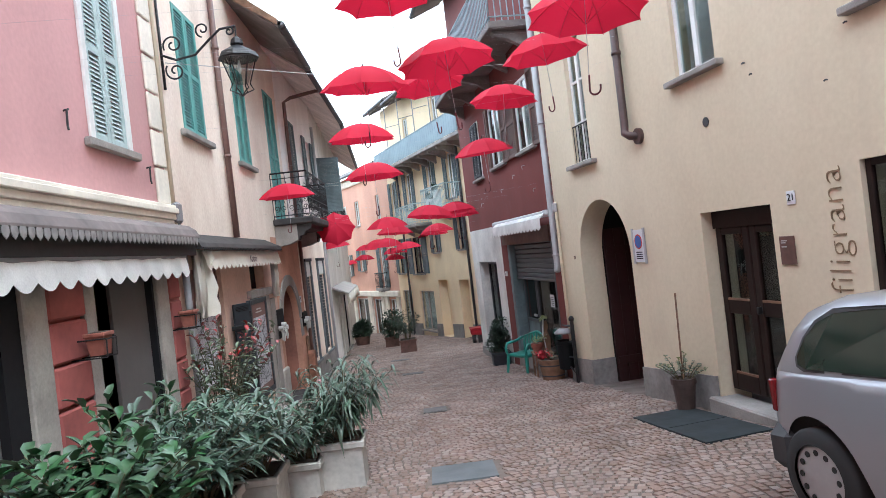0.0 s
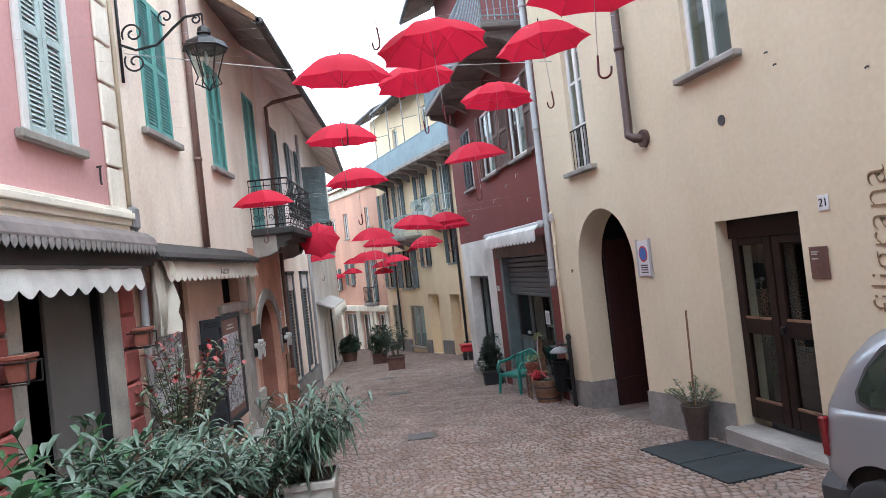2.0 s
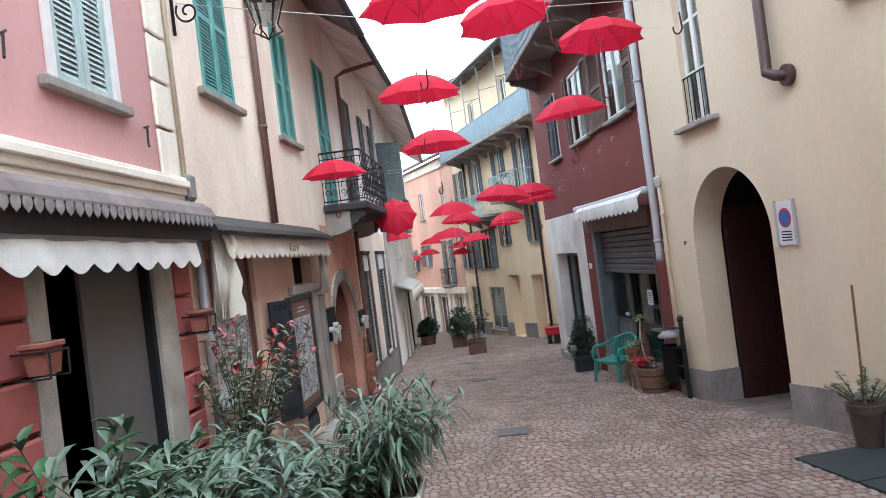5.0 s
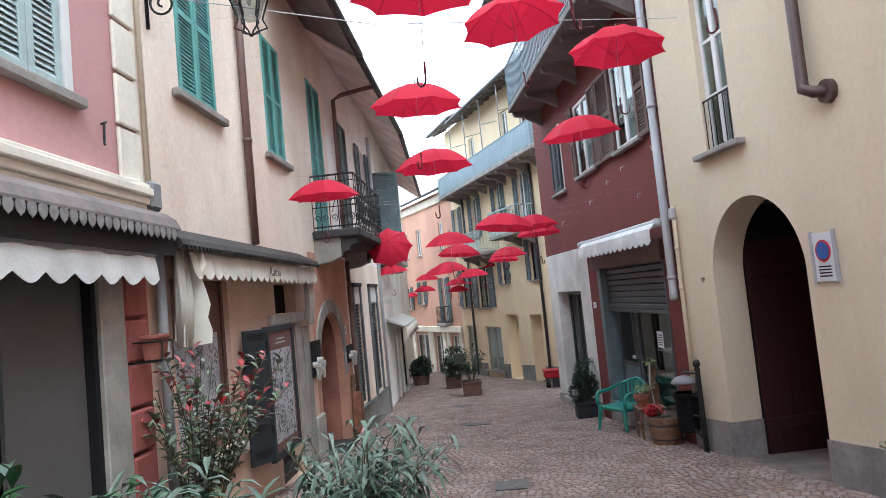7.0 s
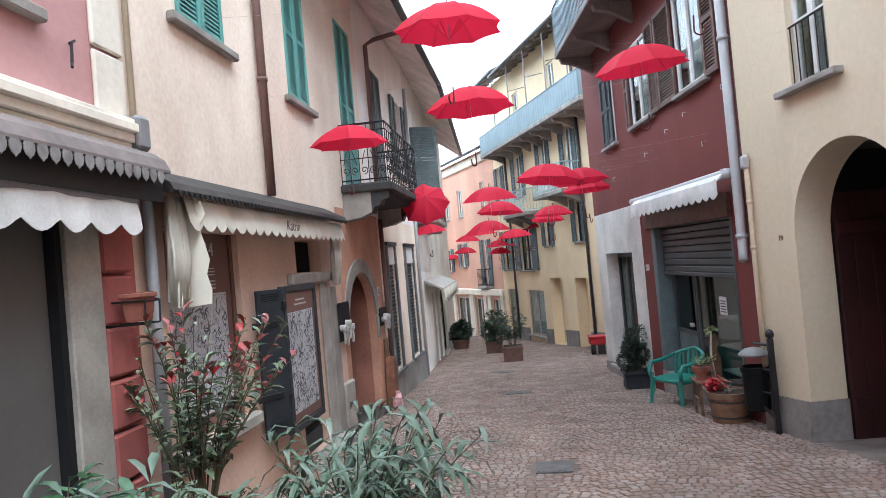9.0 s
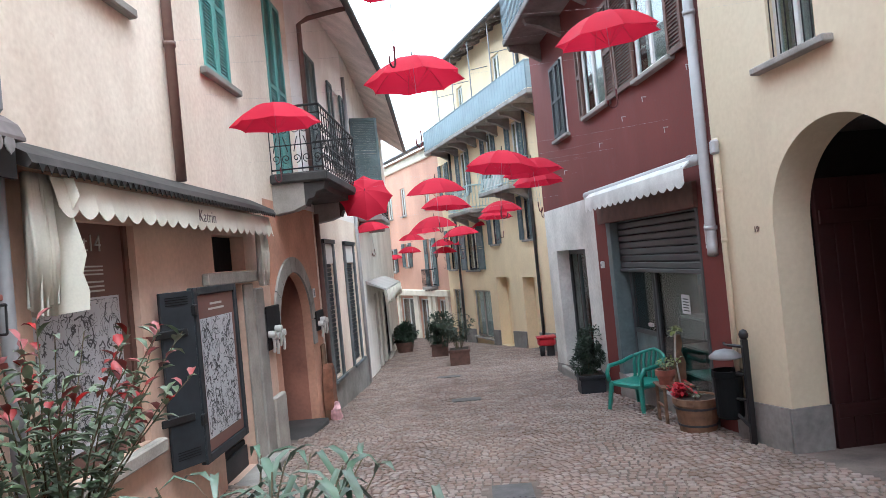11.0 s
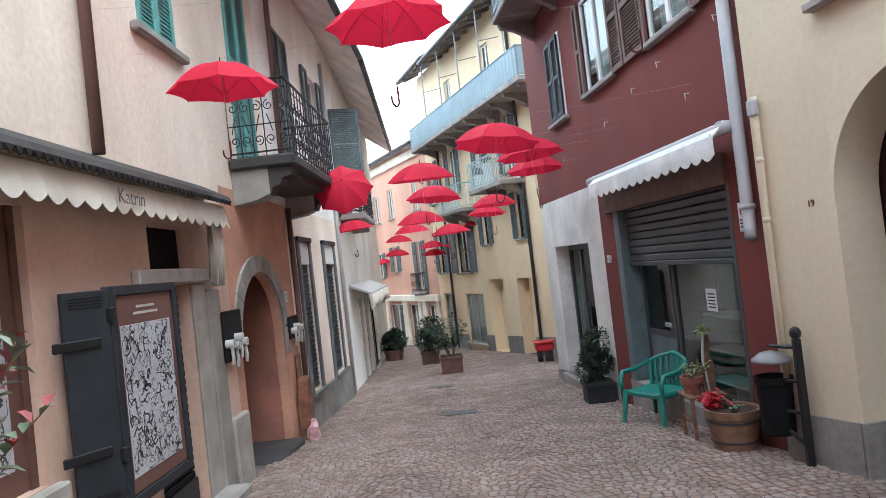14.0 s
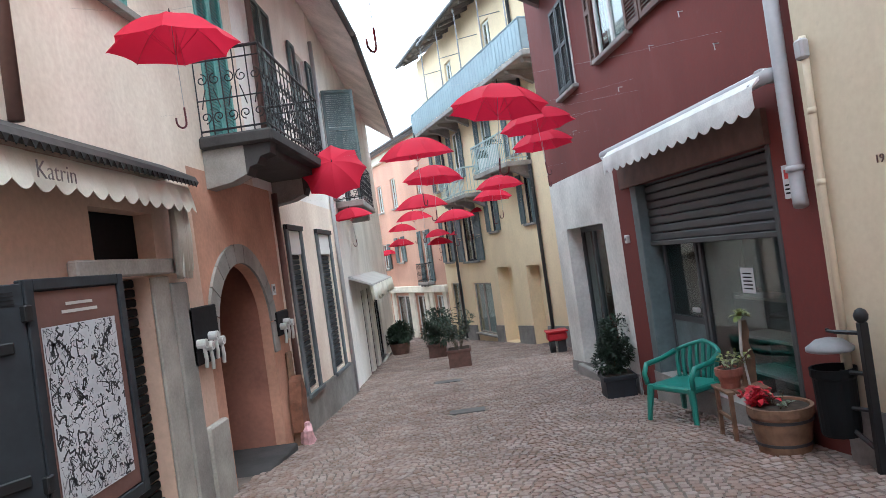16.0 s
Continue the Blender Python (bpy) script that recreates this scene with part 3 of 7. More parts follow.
def eaves(name, m, u0, u1, w_out, z_out, z_in, label, rafters=True, gap=0.8, under=None):
    roof = thing(name, m @ Vector((u0, 0, z_in)), label, "roof", kind="structure")
    bm = bmesh.new()
    for a, b, lift, mat, nm in ((0.0, w_out, 0.0, under or SOFFIT, "soffit"), (-3.0, w_out + 0.05, 0.06, ROOF, "tiles")):
        s = (z_out - z_in) / w_out
        vs = [(u0, a, z_in + s * a + lift), (u1, a, z_in + s * a + lift), (u1, b, z_in + s * b + lift), (u0, b, z_in + s * b + lift)]
        bm = bmesh.new()
        lo = [bm.verts.new(m @ Vector(v)) for v in vs]
        hi = [bm.verts.new(m @ (Vector(v) + Vector((0, 0, 0.05 if nm == "soffit" else 0.09)))) for v in vs]
        bm.faces.new(lo), bm.faces.new(hi[::-1])
        for i in range(4):
            bm.faces.new((lo[i], hi[i], hi[(i + 1) % 4], lo[(i + 1) % 4]))
        bmesh.ops.recalc_face_normals(bm, faces=bm.faces[:])
        part(nm, bm, mat, roof)
    if rafters:
        u = u0 + 0.15
        while u < u1:
            bm = bmesh.new()
            prism(bm, m @ Matrix(((0, 1, 0, u), (1, 0, 0, 0), (0, 0, 1, 0), (0, 0, 0, 1))), [(0.0, z_in - 0.01), (w_out - 0.06, z_out + 0.0), (w_out - 0.06, z_out - 0.10), (0.0, z_in - 0.13)], 0.0, 0.09)
            part("rafter", bm, SOFFIT, roof)
            u += gap
    n = 24
    bm = bmesh.new()
    rod(bm, [m @ Vector((u0 + (u1 - u0) * k / n, w_out + 0.06, z_out + 0.05)) for k in range(n + 1)], 0.07, 8)
    part("gutter", bm, GUTTER, roof, smooth=True)
    return roof


eaves("roof_left", LEFT, 9.4, 12.3, 0.95, 7.65, 8.35, "dark boarded eaves with a dark gutter", False)
eaves("roof_left_mid", LEFT, 12.3, 18.4, 0.93, 7.63, 8.3, "pale rendered eaves with a dark gutter", False, under=SOFFIT_L)
eaves("roof_left_far", LEFT2, 18.4, 31.0, 0.95, 7.65, 8.35, "pale rendered eaves with a dark gutter", False, under=SOFFIT_L)
eaves("roof_left_near", LEFT, -9, 9.4, 0.9, 10.2, 10.6, "wooden eaves of the pink house", False)
eaves("roof_far_yellow", FARW, 20.6, 28.2, 0.85, 10.2, 10.55, "dark eaves of the yellow house", True, 0.6)
eaves("roof_far_turn", FARW, 28.2, 31.3, 0.75, 10.45, 10.8, "dark eaves of the yellow house", True, 0.6)
eaves("roof_orange", ORW, 31.2, 44.0, 0.5, 8.0, 8.2, "dark eaves of the orange house", False)
block("trim_orange", STUCCO, ORW, 31.25, 44.0, 0.003, 0.16, 7.55, 7.92, bevel=0.03, label="pale cornice under the eaves", category="trim")
block("trim_orange_low", STUCCO, ORW, 31.25, 44.0, 0.003, 0.22, 1.15, 1.45, bevel=0.03, label="pale stone cornice over the shop fronts", category="trim")
eaves("roof_right", RIGHT, -9, 9.45, 0.9, 10.6, 11.0, "eaves of the cream house", False)
eaves("roof_red", REDW, 9.47, 18.2, 0.9, 10.6, 11.0, "eaves of the red house", False)
bm = bmesh.new()
prism(bm, LEFT @ Matrix(((0, 1, 0, 9.38), (1, 0, 0, 0), (0, 0, 1, 0), (0, 0, 0, 1))), [(-0.4, 8.6), (0.0, 8.35), (0.95, 7.68), (0.95, 7.80), (0.0, 8.55), (-0.4, 8.8)], -0.04, 0.0)
part("trim_gable", bm, WOOD, None, "brown wooden verge board of the eaves", kind="structure", category="trim")

# ---- windows and shutters ----


def slat_mesh(name, m, width, mat, depth=0.057, thick=0.009, tilt=63):
    bm = bmesh.new()
    c, s = math.cos(radians(tilt)), math.sin(radians(tilt))
    r = Matrix(((1, 0, 0, 0), (0, c, -s, 0), (0, s, c, 0), (0, 0, 0, 1)))
    lin = m.to_3x3().to_4x4()
    box(bm, lin @ r.inverted(), -width / 2, width / 2, -depth / 2, depth / 2, -thick / 2, thick / 2)
    me = bpy.data.meshes.new(name)
    bm.to_mesh(me)
    bm.free()
    me.materials.append(mat)
    return me


def leaf(parent, m, u0, u1, w, z0, z1, mat, pitch=0.045, single=True, rail=0.07, mid=True, thick=0.045):
    """One louvred shutter leaf: stiles and rails, and its slats."""
    bm = bmesh.new()
    for a, b, c, d in ((u0, u0 + rail, z0, z1), (u1 - rail, u1, z0, z1), (u0 + rail, u1 - rail, z0, z0 + rail), (u0 + rail, u1 - rail, z1 - rail, z1)):
        box(bm, m, a, b, w, w + thick, c, d, bevel=0.004)
    zm = (z0 + z1) / 2
    if mid:
        box(bm, m, u0 + rail, u1 - rail, w, w + thick, zm - rail / 2, zm + rail / 2)
    n = max(2, int((z1 - z0 - 2 * rail) / pitch))
    spots = [z0 + rail + (k + 0.5) * (z1 - z0 - 2 * rail) / n for k in range(n)]
    spots = [z for z in spots if not mid or abs(z - zm) > rail / 2]
    c, s = math.cos(radians(58)), math.sin(radians(58))
    if not single:
        for z in spots:
            r = Matrix(((1, 0, 0, 0), (0, c, s, w + thick / 2), (0, -s, c, z), (0, 0, 0, 1)))
            box(bm, m @ r, u0 + rail, u1 - rail, -0.026, 0.026, -0.004, 0.004)
    ob = part("shutter_leaf", bm, mat, parent)
    if single:
        me = slat_mesh("slat", m, u1 - u0 - 2 * rail, mat)
        for z in spots:
            piece("slat", me, ob, m @ Vector(((u0 + u1) / 2, w + thick / 2, z)))
    return ob


def closed_window(name, m, u0, u1, z0, z1, mat, label, single=True, surround=None, sill=STONE, over=0.14, drop=0.09, proud=0.14):
    win = thing(name, m @ Vector(((u0 + u1) / 2, 0, z0)), label, "window", kind="structure")
    mid = (u0 + u1) / 2
    w = -0.03 if single else 0.0
    leaf(win, m, u0 + 0.005, mid - 0.004, w, z0 + 0.005, z1 - 0.005, mat, single=single)
    leaf(win, m, mid + 0.004, u1 - 0.005, w, z0 + 0.005, z1 - 0.005, mat, single=single)
    # Dark sheet behind the leaves stands in for the unlit room.
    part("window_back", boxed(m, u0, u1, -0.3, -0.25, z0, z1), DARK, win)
    if surround:
        for a, b, c, d in ((u0 - 0.09, u0, z0, z1 + 0.09), (u1, u1 + 0.09, z0, z1 + 0.09), (u0, u1, z1, z1 + 0.09)):
            part("window_frame", boxed(m, a, b, 0.003, 0.035, c, d, bevel=0.005), surround, win)
    if sill:
        part("window_sill", boxed(m, u0 - over, u1 + over, 0.002, proud, z0 - drop, z0, bevel=0.015), sill, win, "grey stone sill")
    return win


def glazed_window(name, m, u0, u1, z0, z1, label, bars=1, frame_mat=WHITE_W, sill=STONE, depth=-0.12, cross=0, curtain_backing=None, over=0.1):
    win = thing(name, m @ Vector(((u0 + u1) / 2, 0, z0)), label, "window", kind="structure")
    bm, t = bmesh.new(), 0.06
    for a, b, c, d in ((u0, u0 + t, z0, z1), (u1 - t, u1, z0, z1), (u0 + t, u1 - t, z0, z0 + t), (u0 + t, u1 - t, z1 - t, z1)):
        box(bm, m, a, b, depth, depth + 0.05, c, d, bevel=0.005)
    part("window_frame", bm, frame_mat, win)
    for k in range(1, bars + 1):
        u = u0 + (u1 - u0) * k / (bars + 1)
        part("mullion", boxed(m, u - 0.04, u + 0.04, depth, depth + 0.055, z0 + t, z1 - t, bevel=0.005), frame_mat, win)
    for k in range(1, cross + 1):
        z = z0 + (z1 - z0) * k / (cross + 1)
        part("glazing_bar", boxed(m, u0 + t, u1 - t, depth + 0.01, depth + 0.045, z - 0.018, z + 0.018), frame_mat, win)
    pane = part("pane", boxed(m, u0 + t, u1 - t, depth + 0.02, depth + 0.026, z0 + t, z1 - t), GLASS, win)
    pane.visible_shadow = False
    if curtain_backing:
        bm = bmesh.new()
        n = 30
        a = [(u0 + (u1 - u0) * k / n, depth - 0.12 + 0.03 * math.sin(k * 2.3)) for k in range(n + 1)]
        lo = [bm.verts.new(m @ Vector((u, w, z0))) for u, w in a]
        hi = [bm.verts.new(m @ Vector((u, w, z1))) for u, w in a]
        for k in range(n):
            bm.faces.new((lo[k], lo[k + 1], hi[k + 1], hi[k]))
        part("curtain_backing", bm, curtain_backing, win, smooth=True)
    if sill:
        part("window_sill", boxed(m, u0 - over, u1 + over, depth, 0.10, z0 - 0.07, z0, bevel=0.012), sill, win, "grey stone sill")
    return win


closed_window("window_1", LEFT, 3.85, 4.60, 4.74, 6.64, PALE, "closed pale louvred shutters in a white frame, pink wall", surround=WHITE_W, sill=STONE, over=0.2, proud=0.08)
closed_window("window_2", LEFT, 0.4, 1.15, 4.74, 6.64, PALE, "closed pale louvred shutters in a white frame, pink wall", False, surround=WHITE_W)
closed_window("window_3", LEFT, 6.55, 7.50, 5.33, 7.15, TEAL, "closed teal louvred shutters over a stone sill", over=0.18, proud=0.09)
closed_window("window_4", LEFT, 9.37, 10.21, 5.28, 7.10, TEAL, "closed teal louvred shutters over a stone sill", over=0.16, proud=0.09)
closed_window("window_5", LEFT, 11.90, 12.86, 4.33, 7.25, TEAL, "closed teal louvred balcony doors", sill=None)
closed_window("window_6", LEFT, 14.22, 15.32, 4.33, 7.10, SLATE_W, "closed slate green balcony shutters", sill=None)
win = glazed_window("window_7", LEFT, 16.75, 17.65, 5.1, 7.0, "window with dark shutters folded open", 1)
leaf(win, LEFT, 16.30, 16.73, 0.02, 5.1, 7.0, SLATE_W, single=False)
leaf(win, LEFT, 17.67, 18.10, 0.02, 5.1, 7.0, SLATE_W, single=False)
win = glazed_window("window_8", LEFT2, 19.2, 20.0, 4.3, 6.75, "balcony door with a dark shutter standing out", 1)
c, s = math.cos(radians(70)), math.sin(radians(70))
leaf(win, LEFT2 @ Matrix(((c, -s, 0, 19.15), (s, c, 0, 0.02), (0, 0, 1, 0), (0, 0, 0, 1))), 0.02, 0.75, 0, 4.95, 6.75, SLATE_W, single=False)
closed_window("window_9", LEFT2, 21.4, 22.2, 4.3, 6.3, SLATE_W, "closed dark shutters on the off-white house", False, sill=None)
closed_window("window_10", LEFT2, 24.6, 25.4, 4.4, 6.2, SLATE_W, "closed dark shutters on the off-white house", False)
win = glazed_window("window_11", RIGHT, 4.37, 5.14, 4.97, 6.67, "white casement window deep in the cream wall", 1, depth=-0.10, over=0.14, curtain_backing=GREY_C)
win = glazed_window("window_12", RIGHT, 7.70, 8.32, 4.42, 6.45, "narrow white casement with a low iron rail", 1, depth=-0.12, cross=2, over=0.2, curtain_backing=GREY_C)
bm = bmesh.new()
rod(bm, [RIGHT @ Vector((7.72, -0.02, 5.05)), RIGHT @ Vector((8.34, -0.02, 5.05))], 0.012, 6)
for k in range(6):
    u = 7.76 + k * 0.107
    rod(bm, [RIGHT @ Vector((u, -0.02, 4.45)), RIGHT @ Vector((u, -0.02, 5.05))], 0.007, 5)
part("rail", bm, IRON, win)
glazed_window("window_13", RIGHT, 1.64, 2.52, 4.87, 6.57, "white casement window deep in the cream wall", 1, depth=-0.10, curtain_backing=GREY_C)
for nm, u0, u1, shut in (("window_14", 10.42, 11.48, (11.5, 12.22)), ("window_15", 12.72, 13.85, (13.87, 14.12))):
    win = glazed_window(nm, REDW, u0, u1, 5.15, 6.62, "white window with brown shutters folded open", 1, depth=-0.04, curtain_backing=GREY_C)
    for a, b in (shut, (u0 - 0.46, u0 - 0.02)):
        leaf(win, REDW, a, b, 0.02, 5.12, 6.64, BROWN_W, single=False)
win = glazed_window("window_16", REDW, 15.05, 15.92, 5.1, 6.62, "white framed window behind closed dark lattice shutters", 1, depth=-0.03)
leaf(win, REDW, 15.09, 15.475, 0.02, 5.13, 6.58, GREY_W, single=False)
leaf(win, REDW, 15.495, 15.88, 0.02, 5.13, 6.58, GREY_W, single=False)
k = 17
for a, b, c, d in FAR_HOLES[4:]:
    win = glazed_window(f"window_{k}", FARW, a, b, c, d, "far window with slate shutters folded open", 1, frame_mat=WHITE_W if c > 5 else GREY_W)
    if c < 8:
        wd = max(0.28, (b - a) / 2)
        leaf(win, FARW, a - wd - 0.02, a - 0.02, 0.02, c, d, SLATE_W, single=False)
        leaf(win, FARW, b + 0.02, b + wd + 0.02, 0.02, c, d, SLATE_W, single=False)
    k += 1
for a, b, c, d in OR_HOLES[:6]:
    win = glazed_window(f"window_{k}", ORW, a, b, c, d, "far window in the orange wall", 1, sill=STONE_L, over=0.03)
    if c < 4.5:
        leaf(win, ORW, a - 0.36, a - 0.02, 0.02, c, d, SLATE_W, single=False)
        leaf(win, ORW, b + 0.02, b + 0.36, 0.02, c, d, SLATE_W, single=False)
    k += 1
# Pale sheet behind these shop panes imitates their reflection of the sky.
for a, b, c, d in FAR_HOLES[2:4]:
    glazed_window(f"window_{k}", FARW, a, b, c, d, "far shop window in a stone frame", 1, frame_mat=STONE_L, sill=STONE_L, curtain_backing=PALE)
    k += 1
for a, b, c, d in OR_HOLES[6:]:
    glazed_window(f"window_{k}", ORW, a, b, c, d, "far shop front with pale pillars", 1, frame_mat=WHITE_W, sill=None)
    k += 1
for j, u in enumerate((31.6, 32.9, 33.4, 34.9, 35.1, 37.25, 37.9)):
    block("trim_pillar", STUCCO, ORW, u - 0.16, u + 0.16, 0.003, 0.1, -1.6, 1.15, label="pale shop front pillar", category="pillar")
for a, b, c, d in FAR_HOLES[:2]:
    block("door_far", FAR_Y, FARW, a, b, -0.45, -0.40, c, d, label="recessed far house door", category="door")
for a, b in ((20.65, 23.08), (24.02, 24.98), (26.12, 26.7), (28.45, 29.45), (30.75, 31.1)):
    bm = bmesh.new()
    prism(bm, FARW, [(a, floor_z(a) - 0.4), (b, floor_z(b) - 0.4), (b, floor_z(b) + 0.55), (a, floor_z(a) + 0.55)], 0.003, 0.05)
    part("baseboard", bm, DADO, None, "grey cement dado of the yellow house", kind="structure", category="dado")
for a, b, c, d in ((21.8, 22.5, -0.3, 2.0), (23.2, 24.0, -0.4, 2.0), (24.8, 26.6, -0.4, 1.9)):
    glazed_window(f"window_{k}", LEFT2, a, b, c, d, "dark far shop opening", 1, frame_mat=GREY_W, sill=STONE_L)
    k += 1

# ---- things on the row with the pink house ----


def scallop(bm, m, u0, u1, w, z_top, z_low, pitch, amp, lean=0.0, fold=0.012):
    """A valance with a scalloped lower edge, hanging from z_top."""
    n = max(4, int((u1 - u0) / pitch * 8))
    rows = []
    for k in range(n + 1):
        u = u0 + (u1 - u0) * k / n
        ph = ((u - u0) / pitch) % 1.0
        zl = z_low + amp * (1 - math.sin(math.pi * ph))
        ww = w + fold * math.sin(u * 9.0) + 0.5 * fold * math.sin(u * 23)
        rows.append([bm.verts.new(m @ Vector((u, ww + dw, z))) for dw, z in ((-lean, z_top), (-lean / 2 + 0.004, (z_top + zl) / 2), (0, zl))])
        rows[-1] += [bm.verts.new(m @ Vector((u, ww + dw - 0.006, z))) for dw, z in ((0, zl), (-lean / 2 + 0.004, (z_top + zl) / 2), (-lean, z_top))]
    for a, b in zip(rows, rows[1:]):
        for i in range(6):
            bm.faces.new((a[i], a[(i + 1) % 6], b[(i + 1) % 6], b[i]))
    bmesh.ops.recalc_face_normals(bm, faces=bm.faces[:])
    return bm


LC = LEFT @ Matrix.Translation((0.04, 0, 0.03))
can = thing("canopy", LC @ Vector((1, 0.3, 3.7)), "weathered brown barrel canopy with a dark leaf-cut fringe", "canopy")
bm = bmesh.new()
prof = [(0.0, 3.93), (0.12, 3.93), (0.22, 3.90), (0.30, 3.84), (0.34, 3.76), (0.34, 3.74), (0.0, 3.74)]
prism(bm, LC @ Matrix(((0, 1, 0, 0), (1, 0, 0, 0), (0, 0, 1, 0), (0, 0, 0, 1))), prof, -8.9, 5.6)
part("canopy_roof", bm, CANOPY, can)
part("fascia", boxed(LC, -8.9, 5.6, 0.24, 0.27, 3.53, 3.74), FRINGE, can, "dark board behind the fringe")
LIN = LEFT.to_3x3().to_4x4()
bm = bmesh.new()
prism(bm, LIN, [(0.005, 0.05), (0.070, 0.05), (0.079, 0.03), (0.079, 0.005), (0.066, -0.022), (0.050, -0.032), (0.0375, -0.046), (0.025, -0.032), (0.009, -0.022), (-0.004, 0.005), (-0.004, 0.03)], 0, 0.006)
me_leaf = bpy.data.meshes.new("fringe_leaf")
bm.to_mesh(me_leaf)
bm.free()
me_leaf.materials.append(FRINGE_G)
u = -2.0
while u < 5.5:
    piece("fringe_leaf", me_leaf, can, LC @ Vector((u, 0.335, 3.69)))
    u += 0.099
LA = LEFT @ Matrix.Translation((0.08, 0, 0.05))
aw = thing("awning", LA @ Vector((1, 0.25, 3.4)), "off-white scalloped awning valance, rolled in", "awning", "awnings")
part("valance", scallop(bmesh.new(), LA, -4, 5.25, 0.27, 3.51, 3.25, 0.29, 0.075, 0.035, 0.006), GREY_C, aw)
bm = bmesh.new()
rod(bm, [LA @ Vector((-4, 0.2, 3.52)), LA @ Vector((5.25, 0.2, 3.52))], 0.06, 10)
part("roller", bm, PIPE_D, aw, smooth=True)
part("arm", boxed(LA, 5.2, 5.25, 0.0, 0.22, 3.48, 3.56), GUTTER, aw)

LK = LEFT @ Matrix.Translation((0.03, 0, 0.06))
aw2 = thing("awning", LK @ Vector((8, 0.25, 3.4)), "cream scalloped awning with a shop name, rolled in", "awning", "awnings")
part("valance", scallop(bmesh.new(), LK, 5.96, 10.45, 0.29, 3.56, 3.30, 0.21, 0.06, 0.05, 0.006), CREAM_C, aw2)
bm = bmesh.new()
prism(bm, LK @ Matrix(((0, 1, 0, 0), (1, 0, 0, 0), (0, 0, 1, 0), (0, 0, 0, 1))), [(0.0, 3.82), (0.30, 3.66), (0.33, 3.60), (0.30, 3.57), (0.0, 3.70)], 5.66, 10.50)
part("cover", bm, CANOPY_D, aw2, "weathered dark cover strip")
bm = bmesh.new()
u = 5.7
while u < 10.45:
    prism(bm, LK, [(u, 3.60), (u + 0.07, 3.60), (u + 0.035, 3.545)], 0.335, 0.342)
    u += 0.085
part("fringe", bm, FRINGE, aw2, "dark pointed fringe")
text("shop_lettering", "Katrin", facing(LK, 8.27, 0.305, 3.43), 0.17, CANOPY, aw2, depth=0.002)
for u, wd, zb in ((5.92, 0.22, 2.72), (10.30, 0.26, 2.72)):
    bm = bmesh.new()
    n = 28
    for lo_hi in (0,):
        top = [bm.verts.new(LK @ Vector((u - wd / 2 + wd * k / n, 0.16 + 0.035 * math.sin(k * 1.5), 3.58))) for k in range(n + 1)]
        mid = [bm.verts.new(LK @ Vector((u - wd / 2 * 1.05 + wd * 1.05 * k / n, 0.17 + 0.05 * math.sin(k * 1.5 + 0.5), 3.1))) for k in range(n + 1)]
        low = [bm.verts.new(LK @ Vector((u - wd / 2 + wd * k / n, 0.15 + 0.045 * math.sin(k * 1.5 + 0.2), zb + 0.04 * math.sin(k * 0.8)))) for k in range(n + 1)]
        for a, b in ((top, mid), (mid, low)):
            for k in range(n):
                bm.faces.new((a[k], a[k + 1], b[k + 1], b[k]))
    ob = part("side_curtain", bm, CREAM_C, aw2, "gathered cream side cloth", smooth=True)
    sol = ob.modifiers.new("thick", "SOLIDIFY")
    sol.thickness = 0.006


bm = bmesh.new()
flap = [(0.05, 3.60), (0.30, 3.56), (0.335, 3.44), (0.27, 3.34), (0.31, 3.2), (0.345, 3.06), (0.31, 2.94), (0.345, 2.82), (0.335, 2.70), (0.07, 2.68)]
prism(bm, LK @ Matrix(((0, 1, 0, 6.10), (1, 0, 0, 0), (0, 0, 1, 0), (0, 0, 0, 1))), flap, 0.0, 0.006)
part("side_flap", bm, CREAM_C, aw2, "flat cream side flap with a wavy edge")


def pipe(name, points, r, mat, label, joints=()):
    p = thing(name, points[-1], label, "pipe")
    bm = bmesh.new()
    rod(bm, points, r, 12)
    part("tube", bm, mat, p, smooth=True)
    for j in joints:
        a, b = Vector(j), Vector(j) + Vector((0, 0, 0.05))
        bm = bmesh.new()
        rod(bm, [a, b], r * 1.22, 12)
        part("collar", bm, mat, p, smooth=True)
    return p


def on(m, *pts):
    return [m @ Vector(p) for p in pts]


pipe("downpipe", on(LEFT, (8.32, 0.07, 8.6), (8.32, 0.07, 3.87)), 0.05, PIPE_B, "brown metal downpipe on the rose wall", on(LEFT, (8.32, 0.07, 7.0), (8.32, 0.07, 5.2)))
pipe("conduit", on(LEFT, (5.70, 0.04, 10), (5.70, 0.04, 3.95)), 0.025, PIPE_C, "thin cream conduit beside the corner blocks")
pipe("downpipe", on(LEFT, (5.72, 0.08, 3.6), (5.72, 0.08, 0.75)), 0.045, PIPE_D, "grey downpipe beside the pink pilaster")
pipe("downpipe", on(LEFT, (14.0, 0.95, 7.62), (13.98, 0.7, 7.58), (13.96, 0.25, 7.5), (13.94, 0.08, 7.4), (13.94, 0.07, 4.4)), 0.045, PIPE_B, "brown downpipe below the eaves")
pipe("downpipe", on(LEFT, (13.98, 0.07, 3.9), (13.98, 0.07, 0.9)), 0.045, PIPE_B, "dark brown downpipe beside the archway")
pipe("downpipe", on(LEFT, (18.3, 0.06, 7.6), (18.3, 0.06, 0.0)), 0.045, PIPE_G, "grey downpipe at the corner of the pale wall")
LJ = LEFT @ Matrix.Translation((-0.08, 0, 0.02))
jb = thing("junction_box", LJ @ Vector((5.83, 0.06, 4.0)), "grey plastic junction box on the rose wall", "box")
